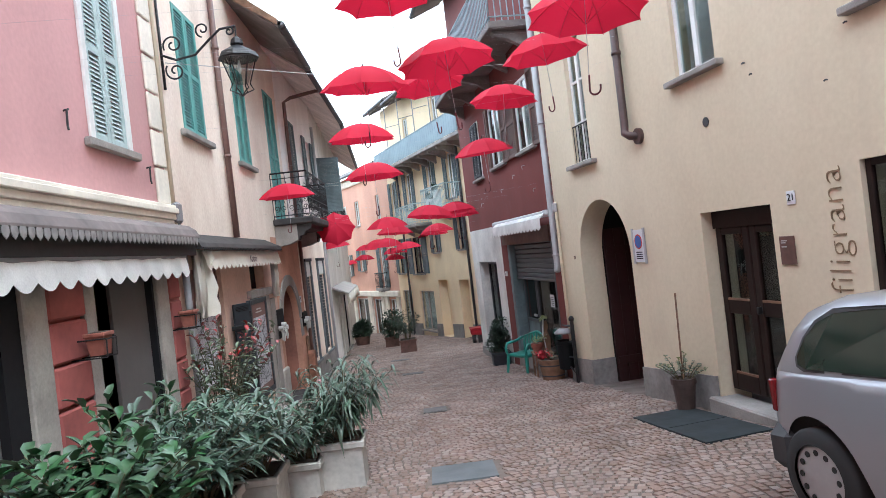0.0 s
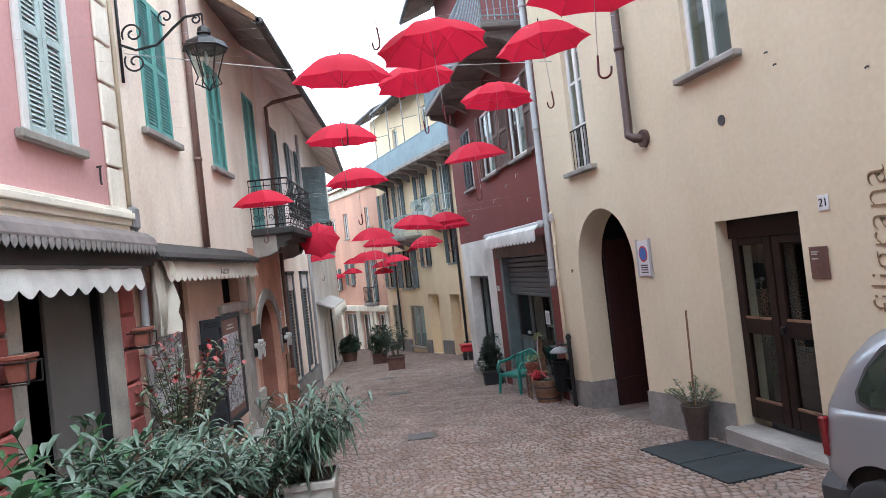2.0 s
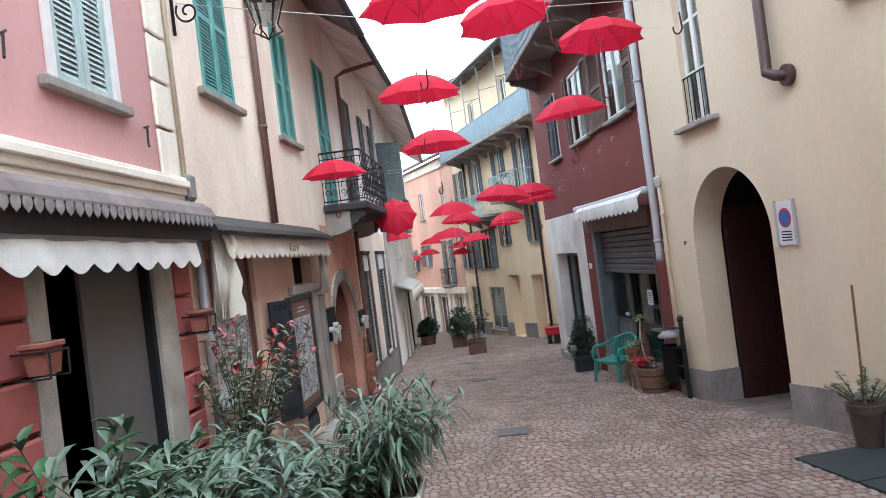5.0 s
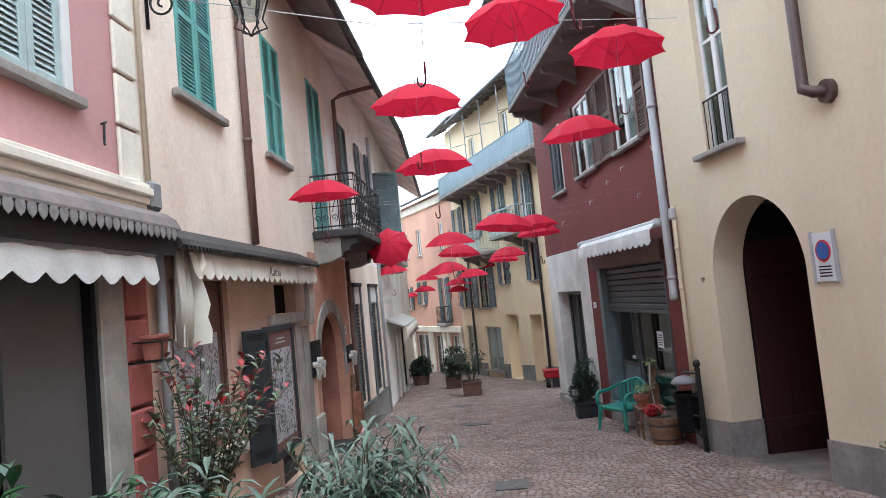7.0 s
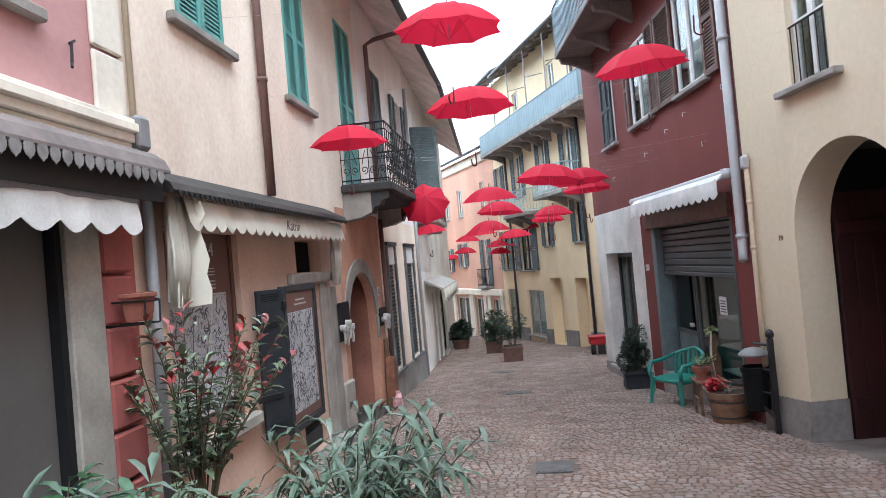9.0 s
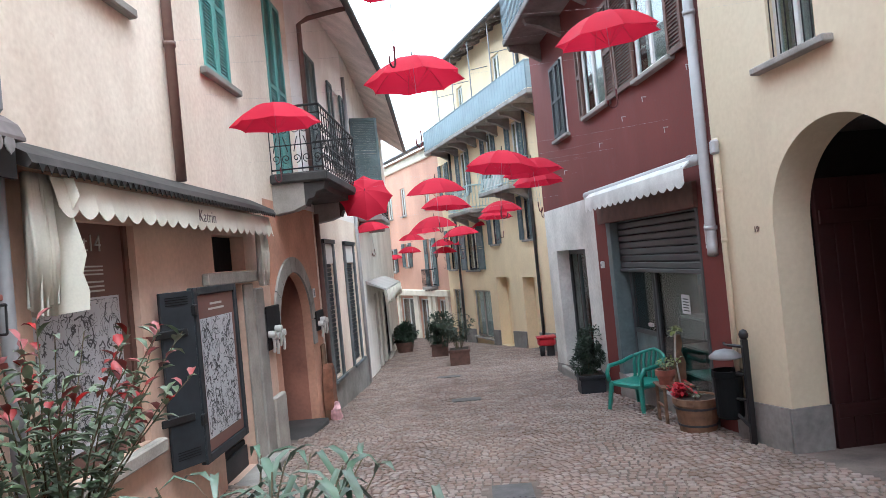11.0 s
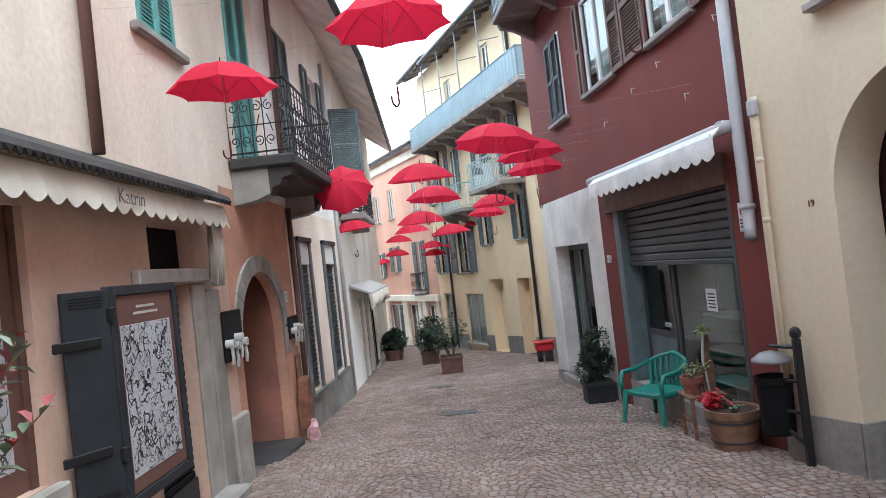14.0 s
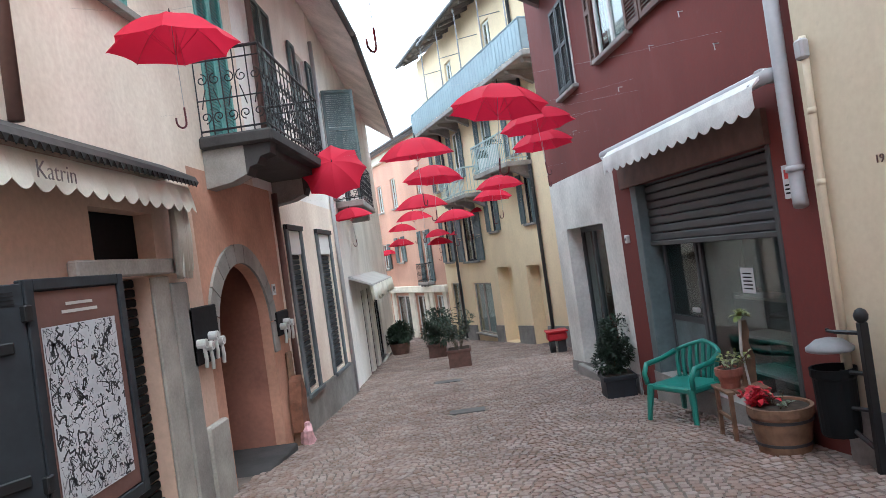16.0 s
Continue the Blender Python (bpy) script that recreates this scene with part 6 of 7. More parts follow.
def shrub(name, loc, pot, r, h, stems, per, leaf, mats, label, seed, droop=0.35, lift=0.3, lean=(0, 0)):
    """A potted shrub: stems that spread from the pot, with leaves along their upper parts."""
    rnd = random.Random(seed)
    base = Vector(loc)
    root = thing(name, loc, label, "potted plant")
    top = pot(root, base)
    sets = [[] for _ in mats]
    for k in range(stems):
        a = rnd.uniform(0, 6.283)
        q = math.sqrt(rnd.random())
        out = Vector((math.cos(a), math.sin(a), 0)) * q * r / h * 2.4 + Vector((lean[0], lean[1], 0))
        pts = stem_curve(base + Vector((math.cos(a) * q * 0.1, math.sin(a) * q * 0.1, top)), out, h * rnd.uniform(0.7, 1.05), rnd)
        bm = bmesh.new()
        rod(bm, pts, 0.008, 4, 0.003)
        part("stem", bm, BARK, root)
        for j in range(per):
            t = 0.25 + 0.75 * (j + rnd.random()) / per
            i = min(len(pts) - 2, int(t * (len(pts) - 1)))
            f = t * (len(pts) - 1) - i
            p = pts[i].lerp(pts[i + 1], f)
            b = rnd.uniform(0, 6.283)
            d = Vector((math.cos(b), math.sin(b), lift + rnd.uniform(-0.3, 0.5) + (0.5 if t > 0.9 else 0)))
            which = 0
            if len(mats) > 1 and t > 0.82 and rnd.random() < 0.6:
                which = 1
            sets[which].append((p, d, leaf[0] * rnd.uniform(0.7, 1.25), leaf[1] * rnd.uniform(0.8, 1.2), droop * rnd.uniform(0.3, 1.6)))
    for lv, mt in zip(sets, mats):
        if lv:
            leaf_mesh("foliage", lv, mt, root)
    return root


def cloud_bush(name, loc, pot, rx, rz, count, leaf, mats, label, seed, stake=0):
    """A dense potted bush: a short trunk and leaves crowded in uneven lobes."""
    rnd = random.Random(seed)
    base = Vector(loc)
    root = thing(name, loc, label, "potted plant")
    top = pot(root, base)
    c = base + Vector((0, 0, top + rz * 0.95))
    for k in range(5):
        a = k * 1.26 + rnd.random()
        bm = bmesh.new()
        rod(bm, [base + Vector((0.03 * math.cos(a), 0.03 * math.sin(a), top)), c + Vector((rx * 0.4 * math.cos(a), rx * 0.4 * math.sin(a), rnd.uniform(-0.2, 0.4) * rz))], 0.014, 5, 0.005)
        part("stem", bm, BARK, root)
    lobes = [(Vector((rnd.gauss(0, rx * 0.42), rnd.gauss(0, rx * 0.42), rnd.uniform(-0.6, 0.65) * rz)), rnd.uniform(0.35, 0.6)) for _ in range(12)]
    lv = []
    for k in range(count):
        o, s = lobes[k % len(lobes)]
        d = Vector((rnd.gauss(0, 1), rnd.gauss(0, 1), rnd.gauss(0, 1))).normalized()
        p = c + o + Vector((d.x * rx, d.y * rx, d.z * rz)) * s * rnd.uniform(0.55, 1.0)
        lv.append((p, d + Vector((rnd.uniform(-0.6, 0.6), rnd.uniform(-0.6, 0.6), rnd.uniform(-0.2, 0.6))), leaf[0] * rnd.uniform(0.7, 1.3), leaf[1] * rnd.uniform(0.8, 1.2), rnd.uniform(0, 0.4)))
    leaf_mesh("foliage", lv, mats[0], root)
    return root


def square_pot(size, h, mat, rim=0.02):
    def build(root, b):
        bm = bmesh.new()
        s = size / 2
        box(bm, FLAT, b.x - s + 0.03, b.x + s - 0.03, b.y - s + 0.03, b.y + s - 0.03, b.z + h, b.z - 0.06, taper=0.0)
        bmesh.ops.recalc_face_normals(bm, faces=bm.faces[:])
        part("pot", bm, mat, root)
        part("pot_rim", boxed(FLAT, b.x - s, b.x + s, b.y - s, b.y + s, b.z + h - 0.07, b.z + h, bevel=0.012), mat, root)
        part("soil", boxed(FLAT, b.x - s + 0.05, b.x + s - 0.05, b.y - s + 0.05, b.y + s - 0.05, b.z + h - 0.02, b.z + h + 0.006), SOIL, root)
        return h
    return build


def round_pot(r0, r1, h, mat, bands=0, pole=0):
    def build(root, b):
        bm = bmesh.new()
        lathe(bm, [(r0, -0.05), (r0, 0.0), (r1 - 0.015, h - 0.07), (r1, h - 0.07), (r1, h), (r1 - 0.03, h), (r1 - 0.03, h - 0.04)], b, 22)
        part("pot", bm, mat, root, smooth=False)
        for k in range(bands):
            z = h * (0.22 + 0.5 * k / max(1, bands - 1))
            rr = r0 + (r1 - r0) * z / h + 0.004
            bm = bmesh.new()
            lathe(bm, [(rr, z - 0.012), (rr + 0.004, z - 0.012), (rr + 0.004, z + 0.012), (rr, z + 0.012)], b, 22)
            part("hoop", bm, GUTTER, root)
        bm = bmesh.new()
        lathe(bm, [(0.01, h - 0.05), (r1 - 0.03, h - 0.04), (r1 - 0.035, h - 0.02), (0.01, h - 0.01)], b, 16)
        part("soil", bm, SOIL, root)
        if pole:
            bm = bmesh.new()
            rod(bm, [b + Vector((0, 0, h - 0.05)), b + Vector((0.03, 0.02, pole))], 0.012, 5)
            part("stake", bm, WOOD, root)
        return h - 0.02
    return build


def at(x, y, dz=0.0):
    return (x, y, floor_z(y) + dz)


shrub("oleander_planter", at(-0.92, 3.86), square_pot(0.46, 0.46, CONCRETE), 0.31, 0.78, 36, 18, (0.19, 0.028), [LEAF_O], "grey-green oleander in a square pale concrete planter", 1, 0.75, 0.15, (0.12, 0.1))
shrub("oleander_planter", at(-1.58, 3.05), square_pot(0.5, 0.40, CONCRETE), 0.46, 0.70, 50, 20, (0.23, 0.036), [LEAF_O], "bushy grey-green oleander in a concrete planter", 2, 0.35, 0.25)
shrub("oleander_planter", at(-1.78, 2.30), square_pot(0.5, 0.40, CONCRETE), 0.60, 0.80, 58, 20, (0.25, 0.037), [LEAF_O], "bushy grey-green oleander in a concrete planter", 3, 0.35, 0.25)
shrub("oleander_planter", at(-1.30, 3.66), square_pot(0.42, 0.34, CONCRETE), 0.30, 0.56, 28, 16, (0.18, 0.033), [LEAF_O], "low grey-green oleander in a concrete planter", 4, 0.4, 0.25)
shrub("leafy_planter", at(-1.86, 1.08), square_pot(0.45, 0.4, CONCRETE), 0.48, 0.80, 38, 17, (0.18, 0.075), [LEAF_F], "broad-leaved green shrub in a planter", 5, 0.25, 0.3)
shrub("leafy_planter", at(-2.18, 2.45), round_pot(0.14, 0.2, 0.35, TERRA), 0.24, 0.98, 9, 16, (0.17, 0.06), [LEAF_F], "tall upright green shrub in a terracotta pot", 17, 0.3, 0.3)
shrub("leafy_planter", at(-2.30, 3.75), round_pot(0.14, 0.2, 0.35, TERRA), 0.22, 0.7, 9, 12, (0.17, 0.06), [LEAF_F], "upright green shrub in a terracotta pot", 15, 0.3, 0.3)
shrub("red_leaf_shrub", at(-2.5, 5.42), round_pot(0.17, 0.24, 0.42, TERRA), 0.46, 1.42, 22, 25, (0.125, 0.050), [LEAF_G, LEAF_R], "green shrub with young red leaves in a terracotta pot", 7, 0.3, 0.5)
shrub("leafy_planter", at(-2.25, 4.75), round_pot(0.15, 0.2, 0.3, TERRA), 0.45, 0.5, 34, 18, (0.08, 0.04), [LEAF_G], "low green shrub in a terracotta pot", 8, 0.4, 0.3)
shrub("door_plant", at(3.11, 5.36), round_pot(0.105, 0.155, 0.40, POT_D, 0, 1.45), 0.24, 0.34, 14, 15, (0.05, 0.036), [LEAF_G, LEAF_Y], "straggly shrub with a stake in a brown pot", 9, 0.3, 0.4)
cloud_bush("bush_planter", at(1.80, 14.25), square_pot(0.50, 0.33, GREY_W), 0.31, 0.40, 2400, (0.065, 0.034), [LEAF_D], "dense dark bush in a black square planter", 10)
shrub("far_planter", at(-0.76, 20.95), square_pot(0.62, 0.45, BROWN_W), 0.45, 1.05, 18, 20, (0.15, 0.05), [LEAF_D], "thin bushy plant in a brown wooden box", 11, 0.4, 0.3)
cloud_bush("far_planter", at(-1.5, 24.2), square_pot(0.6, 0.42, BROWN_W), 0.5, 0.52, 1500, (0.12, 0.05), [LEAF_D], "tall bushy plant in a brown wooden box", 13)
cloud_bush("far_planter", at(-2.98, 27.0), round_pot(0.28, 0.36, 0.38, BROWN_W), 0.5, 0.36, 1500, (0.14, 0.07), [LEAF_D], "round dark bush in a brown pot", 14)
tub = shrub("tub_planter", at(2.34, 10.02), round_pot(0.21, 0.27, 0.40, WOOD, 2), 0.18, 0.16, 8, 5, (0.05, 0.03), [LEAF_G], "wooden barrel tub with sparse plants", 16, 0.3, 0.4)
shrub("wall_ivy", at(-2.62, 5.5), round_pot(0.1, 0.13, 0.25, TERRA), 0.2, 1.5, 7, 16, (0.06, 0.04), [LEAF_G], "trailing green plant in a small terracotta pot", 18, 0.5, 0.1)
for u, h, r in ((24.0, 0.72, 0.17), (24.75, 0.45, 0.2)):
    cloud_bush("balcony_planter", FARW @ Vector((u, 0.52, 4.96)), round_pot(r * 0.92, r, h, WHITE_W), 0.15, 0.13, 260, (0.07, 0.035), [LEAF_D], "tall white pot with a small green bush on a balcony", int(u * 10))

# ---- seat, bin and small things by the red shop ----


def garden_chair(m):
    ch = thing("garden_chair", (0, 0, 0), "green moulded plastic garden armchair", "chair")
    w, d, sz = 0.31, 0.27, 0.42
    bm = boxed(FLAT, -w, w, -d, d, sz - 0.07, sz, bevel=0.02)
    part("seat", bm, GREEN_P, ch)
    for k in range(9):
        a = -1.15 + 2.3 * k / 8
        x, y = 0.31 * math.sin(a), d - 0.16 + 0.2 * math.cos(a)
        bm = bmesh.new()
        rod(bm, [(x * 0.9, y, sz - 0.02), (x, y + 0.03, sz + 0.2), (x * 1.03, y + 0.07, sz + 0.40 - 0.10 * abs(a) / 1.15)], 0.026, 5)
        part("back_slat", bm, GREEN_P, ch)
    bm = bmesh.new()
    rod(bm, [(0.32 * math.sin(a), d - 0.09 + 0.2 * math.cos(a), sz + 0.41 - 0.10 * abs(a) / 1.15) for a in (-1.2 + 2.4 * k / 12 for k in range(13))], 0.026, 7)
    part("back_rail", bm, GREEN_P, ch, smooth=True)
    for s in (-1, 1):
        bm = bmesh.new()
        rod(bm, [(s * 0.31, d - 0.04, sz + 0.30), (s * 0.35, 0.05, sz + 0.24), (s * 0.35, -d + 0.04, sz + 0.22), (s * 0.34, -d - 0.02, sz + 0.12), (s * 0.33, -d, sz)], 0.032, 7)
        part("armrest", bm, GREEN_P, ch, smooth=True)
        for y, k in ((-d + 0.01, -0.04), (d - 0.03, 0.06)):
            bm = bmesh.new()
            rod(bm, [(s * 0.29, y, sz), (s * 0.34, y + k, 0.0)], 0.042, 6, 0.028)
            part("leg", bm, GREEN_P, ch)
    ch.matrix_basis = m
    return ch


garden_chair(pose(2.12, 11.9, floor_z(11.9) + 0.0, 0, 0, -58))
bn = thing("litter_bin", at(2.52, 9.2), "black hanging litter bin with a hood on an iron post", "litter bin")
zf = floor_z(9.1)
bm = bmesh.new()
box(bm, FLAT, 2.57, 2.63, 9.03, 9.09, zf - 0.05, zf + 1.10, bevel=0.006)
part("post", bm, IRON, bn)
bm = bmesh.new()
lathe(bm, [(0.015, 1.17), (0.045, 1.20), (0.05, 1.235), (0.035, 1.27), (0.01, 1.285)], (2.60, 9.06, zf - 0.08), 12)
part("post_finial", bm, IRON, bn, smooth=True)
bm = bmesh.new()
lathe(bm, [(0.13, 0.22), (0.14, 0.24), (0.152, 0.66), (0.165, 0.68), (0.165, 0.74), (0.148, 0.74), (0.14, 0.64)], (2.49, 9.34, zf), 22)
part("bucket", bm, BIN, bn, smooth=False)
bm = bmesh.new()
lathe(bm, [(0.14, 0.87), (0.168, 0.87), (0.168, 0.895), (0.10, 0.95), (0.02, 0.97)], (2.49, 9.34, zf), 22)
part("hood", bm, PIPE_D, bn, "grey domed hood", smooth=True)
for z in (0.45, 0.72, 1.02):
    bm = bmesh.new()
    rod(bm, [(2.60, 9.07, zf + z), (2.50, 9.25, zf + z)], 0.018, 6)
    part("arm", bm, IRON, bn)
bm = bmesh.new()
rod(bm, [(2.50, 9.25, zf + 1.02), (2.49, 9.34, zf + 1.02), (2.49, 9.34, zf + 1.04)], 0.015, 6)
part("hanger", bm, IRON, bn)
bm = bmesh.new()
rod(bm, [(2.60, 9.05, zf + 0.15), (2.52, 9.22, zf + 0.28)], 0.018, 6)
part("strut", bm, IRON, bn)
st = thing("stool", at(2.28, 10.72), "old slatted wooden stool with flower pots on it", "stool")
zf = floor_z(10.72)
for dx in (-0.16, 0.16):
    for dy in (-0.18, 0.18):
        part("leg", boxed(FLAT, 2.28 + dx - 0.018, 2.28 + dx + 0.018, 10.72 + dy - 0.018, 10.72 + dy + 0.018, zf - 0.04, zf + 0.46), WOOD, st)
for k in range(5):
    part("seat_slat", boxed(FLAT, 2.08 + k * 0.085, 2.155 + k * 0.085, 10.5, 10.94, zf + 0.46, zf + 0.485, bevel=0.004), WOOD, st)
for dx in (-0.16, 0.16):
    part("stretcher", boxed(FLAT, 2.28 + dx - 0.012, 2.28 + dx + 0.012, 10.55, 10.9, zf + 0.2, zf + 0.23), WOOD, st)
shrub("flower_pot", (2.2, 10.72, floor_z(10.72) + 0.535), round_pot(0.09, 0.13, 0.14, TERRA), 0.13, 0.2, 9, 5, (0.09, 0.03), [LEAF_Y], "small terracotta pot of pale leaves on the stool", 20, 0.3, 0.5)
cut = thing("wooden_figure", (2.46, 10.75, floor_z(10.72) + 0.485), "flat brown wooden cut-out with a green sprout on top", "ornament")
zf = floor_z(10.72) + 0.485
bm = bmesh.new()
prism(bm, Matrix.Translation((2.4, 10.75, 0)) @ pose(0, 0, 0, 0, 0, 35), [(-0.11, zf), (0.1, zf), (0.12, zf + 0.25), (0.05, zf + 0.4), (0.09, zf + 0.5), (0.06, zf + 0.62), (-0.04, zf + 0.62), (-0.06, zf + 0.5), (-0.02, zf + 0.4), (-0.12, zf + 0.22)], -0.01, 0.01)
part("cutout", bm, WOOD, cut)
bm = bmesh.new()
rod(bm, [(2.38, 10.72, zf), (2.34, 10.70, zf + 0.35), (2.38, 10.72, zf + 0.68)], 0.014, 6)
part("stalk", bm, PANEL, cut)
rnd = random.Random(33)
leaf_mesh("sprout", [(Vector((2.38, 10.72, zf + 0.66)), Vector((rnd.uniform(-1, 1), rnd.uniform(-1, 1), rnd.uniform(0, 0.9))), 0.13, 0.05, 0.3) for _ in range(22)], LEAF_Y, cut)
rf = thing("red_flower", (2.22, 10.09, floor_z(10.09) + 0.36), "bright red flowers in the wooden tub", "flowers")
rnd = random.Random(5)
leaf_mesh("petals", [(Vector((2.20, 10.12, floor_z(10.12) + 0.46)) + Vector((rnd.gauss(0, 0.05), rnd.gauss(0, 0.06), rnd.gauss(0, 0.03))), Vector((rnd.uniform(-1, 1), rnd.uniform(-1, 1), rnd.uniform(-0.2, 1))), 0.07, 0.05, 0.2) for _ in range(120)], RED_P, rf)
bm = bmesh.new()
rod(bm, [(2.21, 10.10, floor_z(10.10) + 0.36), (2.20, 10.12, floor_z(10.12) + 0.46)], 0.012, 5)
part("stalk", bm, BARK, rf)

lb = thing("leaning_board", (-2.9, 13.6, floor_z(13.6)), "rusty brown weathered board leaning on the wall", "board")
bm = bmesh.new()
zb = floor_z(13.6)
prism(bm, LEFT, [(13.44, zb + 0.2), (13.78, zb + 0.2), (13.74, zb + 0.5), (13.8, zb + 0.72), (13.66, zb + 0.98), (13.56, zb + 0.9), (13.46, zb + 0.62)], 0.03, 0.2)
part("board", bm, RUST, lb)
part("foot", boxed(LEFT, 13.5, 13.72, 0.01, 0.16, zb - 0.03, zb + 0.2, bevel=0.01), WOOD, lb)
pb = thing("plastic_bag", (-2.8, 13.52, floor_z(13.5)), "crumpled pink and white plastic bag by the wall", "bag")
bm = bmesh.new()
lathe(bm, [(0.06, -0.02), (0.10, 0.03), (0.085, 0.12), (0.095, 0.2), (0.05, 0.27), (0.06, 0.31)], (-2.78, 13.5, floor_z(13.5)), 9)
for v in bm.verts:
    v.co += Vector((0.02 * math.sin(v.co.z * 60 + v.co.y * 30), 0.02 * math.cos(v.co.z * 47), 0))
part("sack", bm, ROSE, pb)
cart = thing("red_cart", at(1.72, 21.2), "small red plastic cart with a dark wheel", "cart")
zf = floor_z(21.2)
part("tray", boxed(FLAT, 1.5, 2.0, 20.95, 21.4, zf + 0.30, zf + 0.52, bevel=0.05), RED_P, cart)
bm = bmesh.new()
rod(bm, [(1.55, 21.15, zf + 0.2), (1.67, 21.15, zf + 0.2)], 0.2, 18)
part("wheel", bm, TYRE, cart)
part("lid", boxed(FLAT, 1.47, 2.03, 20.92, 21.43, zf + 0.52, zf + 0.56, bevel=0.01), RED_P, cart)
part("stand", boxed(FLAT, 1.75, 1.95, 21.05, 21.3, zf - 0.02, zf + 0.30), GUTTER, cart)

# mat before the door
mt = thing("door_mat", at(2.8, 4.0), "dark rubber mat in two pieces on the cobbles", "mat")
for a, b in (((0.0, 0.84), "mat_piece"), ((0.86, 1.68), "mat_piece")):
    bm = bmesh.new()
    p = Vector((2.40, 5.24, 0))
    eu, ev = Vector((0.19, -1.66, 0)) / 1.67, Vector((0.78, 0.20, 0))
    cs = [p + eu * a[0], p + eu * a[1], p + eu * a[1] + ev, p + eu * a[0] + ev]
    lo = [bm.verts.new((c.x, c.y, floor_z(c.y) - 0.008)) for c in cs]
    hi = [bm.verts.new((c.x, c.y, floor_z(c.y) + 0.016)) for c in cs]
    bm.faces.new(hi), bm.faces.new(lo[::-1])
    for i in range(4):
        bm.faces.new((lo[i], lo[(i + 1) % 4], hi[(i + 1) % 4], hi[i]))
    bmesh.ops.recalc_face_normals(bm, faces=bm.faces[:])
    part(b, bm, MAT, mt)

# ---- parked car ----


def make_car(m):
    """A small hatchback, rear at x = 0, nose at x = 3.6, sides at y = +-0.79."""
    car = thing("car", (0, 0, 0), "parked silver three-door hatchback", "car")
    L, W = 3.62, 0.79
    wheels, wr = (0.46, 2.84), 0.285
    belt = lambda s: 0.86 + 0.03 * math.sin(math.pi * s / L) - 0.10 * max(0, (s - 2.5) / 1.1) ** 2
    wide = lambda s: W * (1 - 0.20 * abs((s - L / 2) / (L / 2)) ** 5)

    def low(s):
        z = 0.24
        for w in wheels:
            if abs(s - w) < 0.36:
                z = max(z, wr + math.sqrt(0.36 ** 2 - (s - w) ** 2) * 0.98)
        return z

    def end(h):
        return 0.10 * abs((h - 0.5) / 0.45) ** 3

    n, mrow = 90, 9
    sides = []
    bm = bmesh.new()
    for sg in (-1, 1):
        cols = []
        for i in range(n + 1):
            s = L * i / n
            b0, b1 = low(s), belt(s)
            col = []
            for j in range(mrow + 1):
                h = b0 + (b1 - b0) * j / mrow
                bulge = 1 - 0.10 * ((h - 0.55) / 0.45) ** 2
                squeeze = 0.05 * (1 if s < L / 2 else -1) * abs((s - L / 2) / (L / 2)) ** 8 * abs((h - 0.5) / 0.4) ** 2
                col.append(bm.verts.new((s + squeeze, sg * wide(s) * bulge, h)))
            cols.append(col)
        for a, b in zip(cols, cols[1:]):
            for j in range(mrow):
                f = (a[j], b[j], b[j + 1], a[j + 1])
                bm.faces.new(f if sg < 0 else f[::-1])
        sides.append(cols)
    for i in range(n):
        bm.faces.new((sides[0][i][-1], sides[0][i + 1][-1], sides[1][i + 1][-1], sides[1][i][-1]))
    for i in (0, n):
        for j in range(mrow):
            bm.faces.new((sides[0][i][j], sides[0][i][j + 1], sides[1][i][j + 1], sides[1][i][j]))
    bmesh.ops.recalc_face_normals(bm, faces=bm.faces[:])
    part("body", bm, SILVER, car, smooth=True)
    part("underbody", boxed(FLAT, 0.1, L - 0.1, -0.66, 0.66, 0.2, 0.62), TYRE, car)
    # cabin
    roof = [(0.03, 0.86), (0.10, 0.98), (0.20, 1.13), (0.34, 1.25), (0.60, 1.315), (1.2, 1.34), (1.7, 1.32), (2.0, 1.26), (2.55, 1.02), (2.85, 0.87)]
    bm = bmesh.new()
    rings = []
    for s, z in roof:
        b = belt(min(max(s, 0.02), L))
        t = max(0.0, (z - b) / 0.58)
        yb, yt = wide(s) * 0.925, wide(s) * 0.925 - 0.20 * t
        rings.append([bm.verts.new((s, sg * y, zz)) for sg, y, zz in ((-1, yb, b), (-1, yb + (yt - yb) * 0.55, b + (z - b) * 0.6), (-1, yt, b + (z - b) * 0.93), (-1, yt * 0.85, z), (1, yt * 0.85, z), (1, yt, b + (z - b) * 0.93), (1, yb + (yt - yb) * 0.55, b + (z - b) * 0.6), (1, yb, b))])
    for ra, rb in zip(rings, rings[1:]):
        for k in range(7):
            bm.faces.new((ra[k], rb[k], rb[k + 1], ra[k + 1]))
    bmesh.ops.remove_doubles(bm, verts=bm.verts[:], dist=0.002)
    bmesh.ops.recalc_face_normals(bm, faces=bm.faces[:])
    part("roof", bm, SILVER, car, smooth=True)

    def side_y(s, z):
        b = belt(s)
        yb = wide(s) * 0.925
        return yb - 0.20 * (z - b) / 0.58 * 0.95

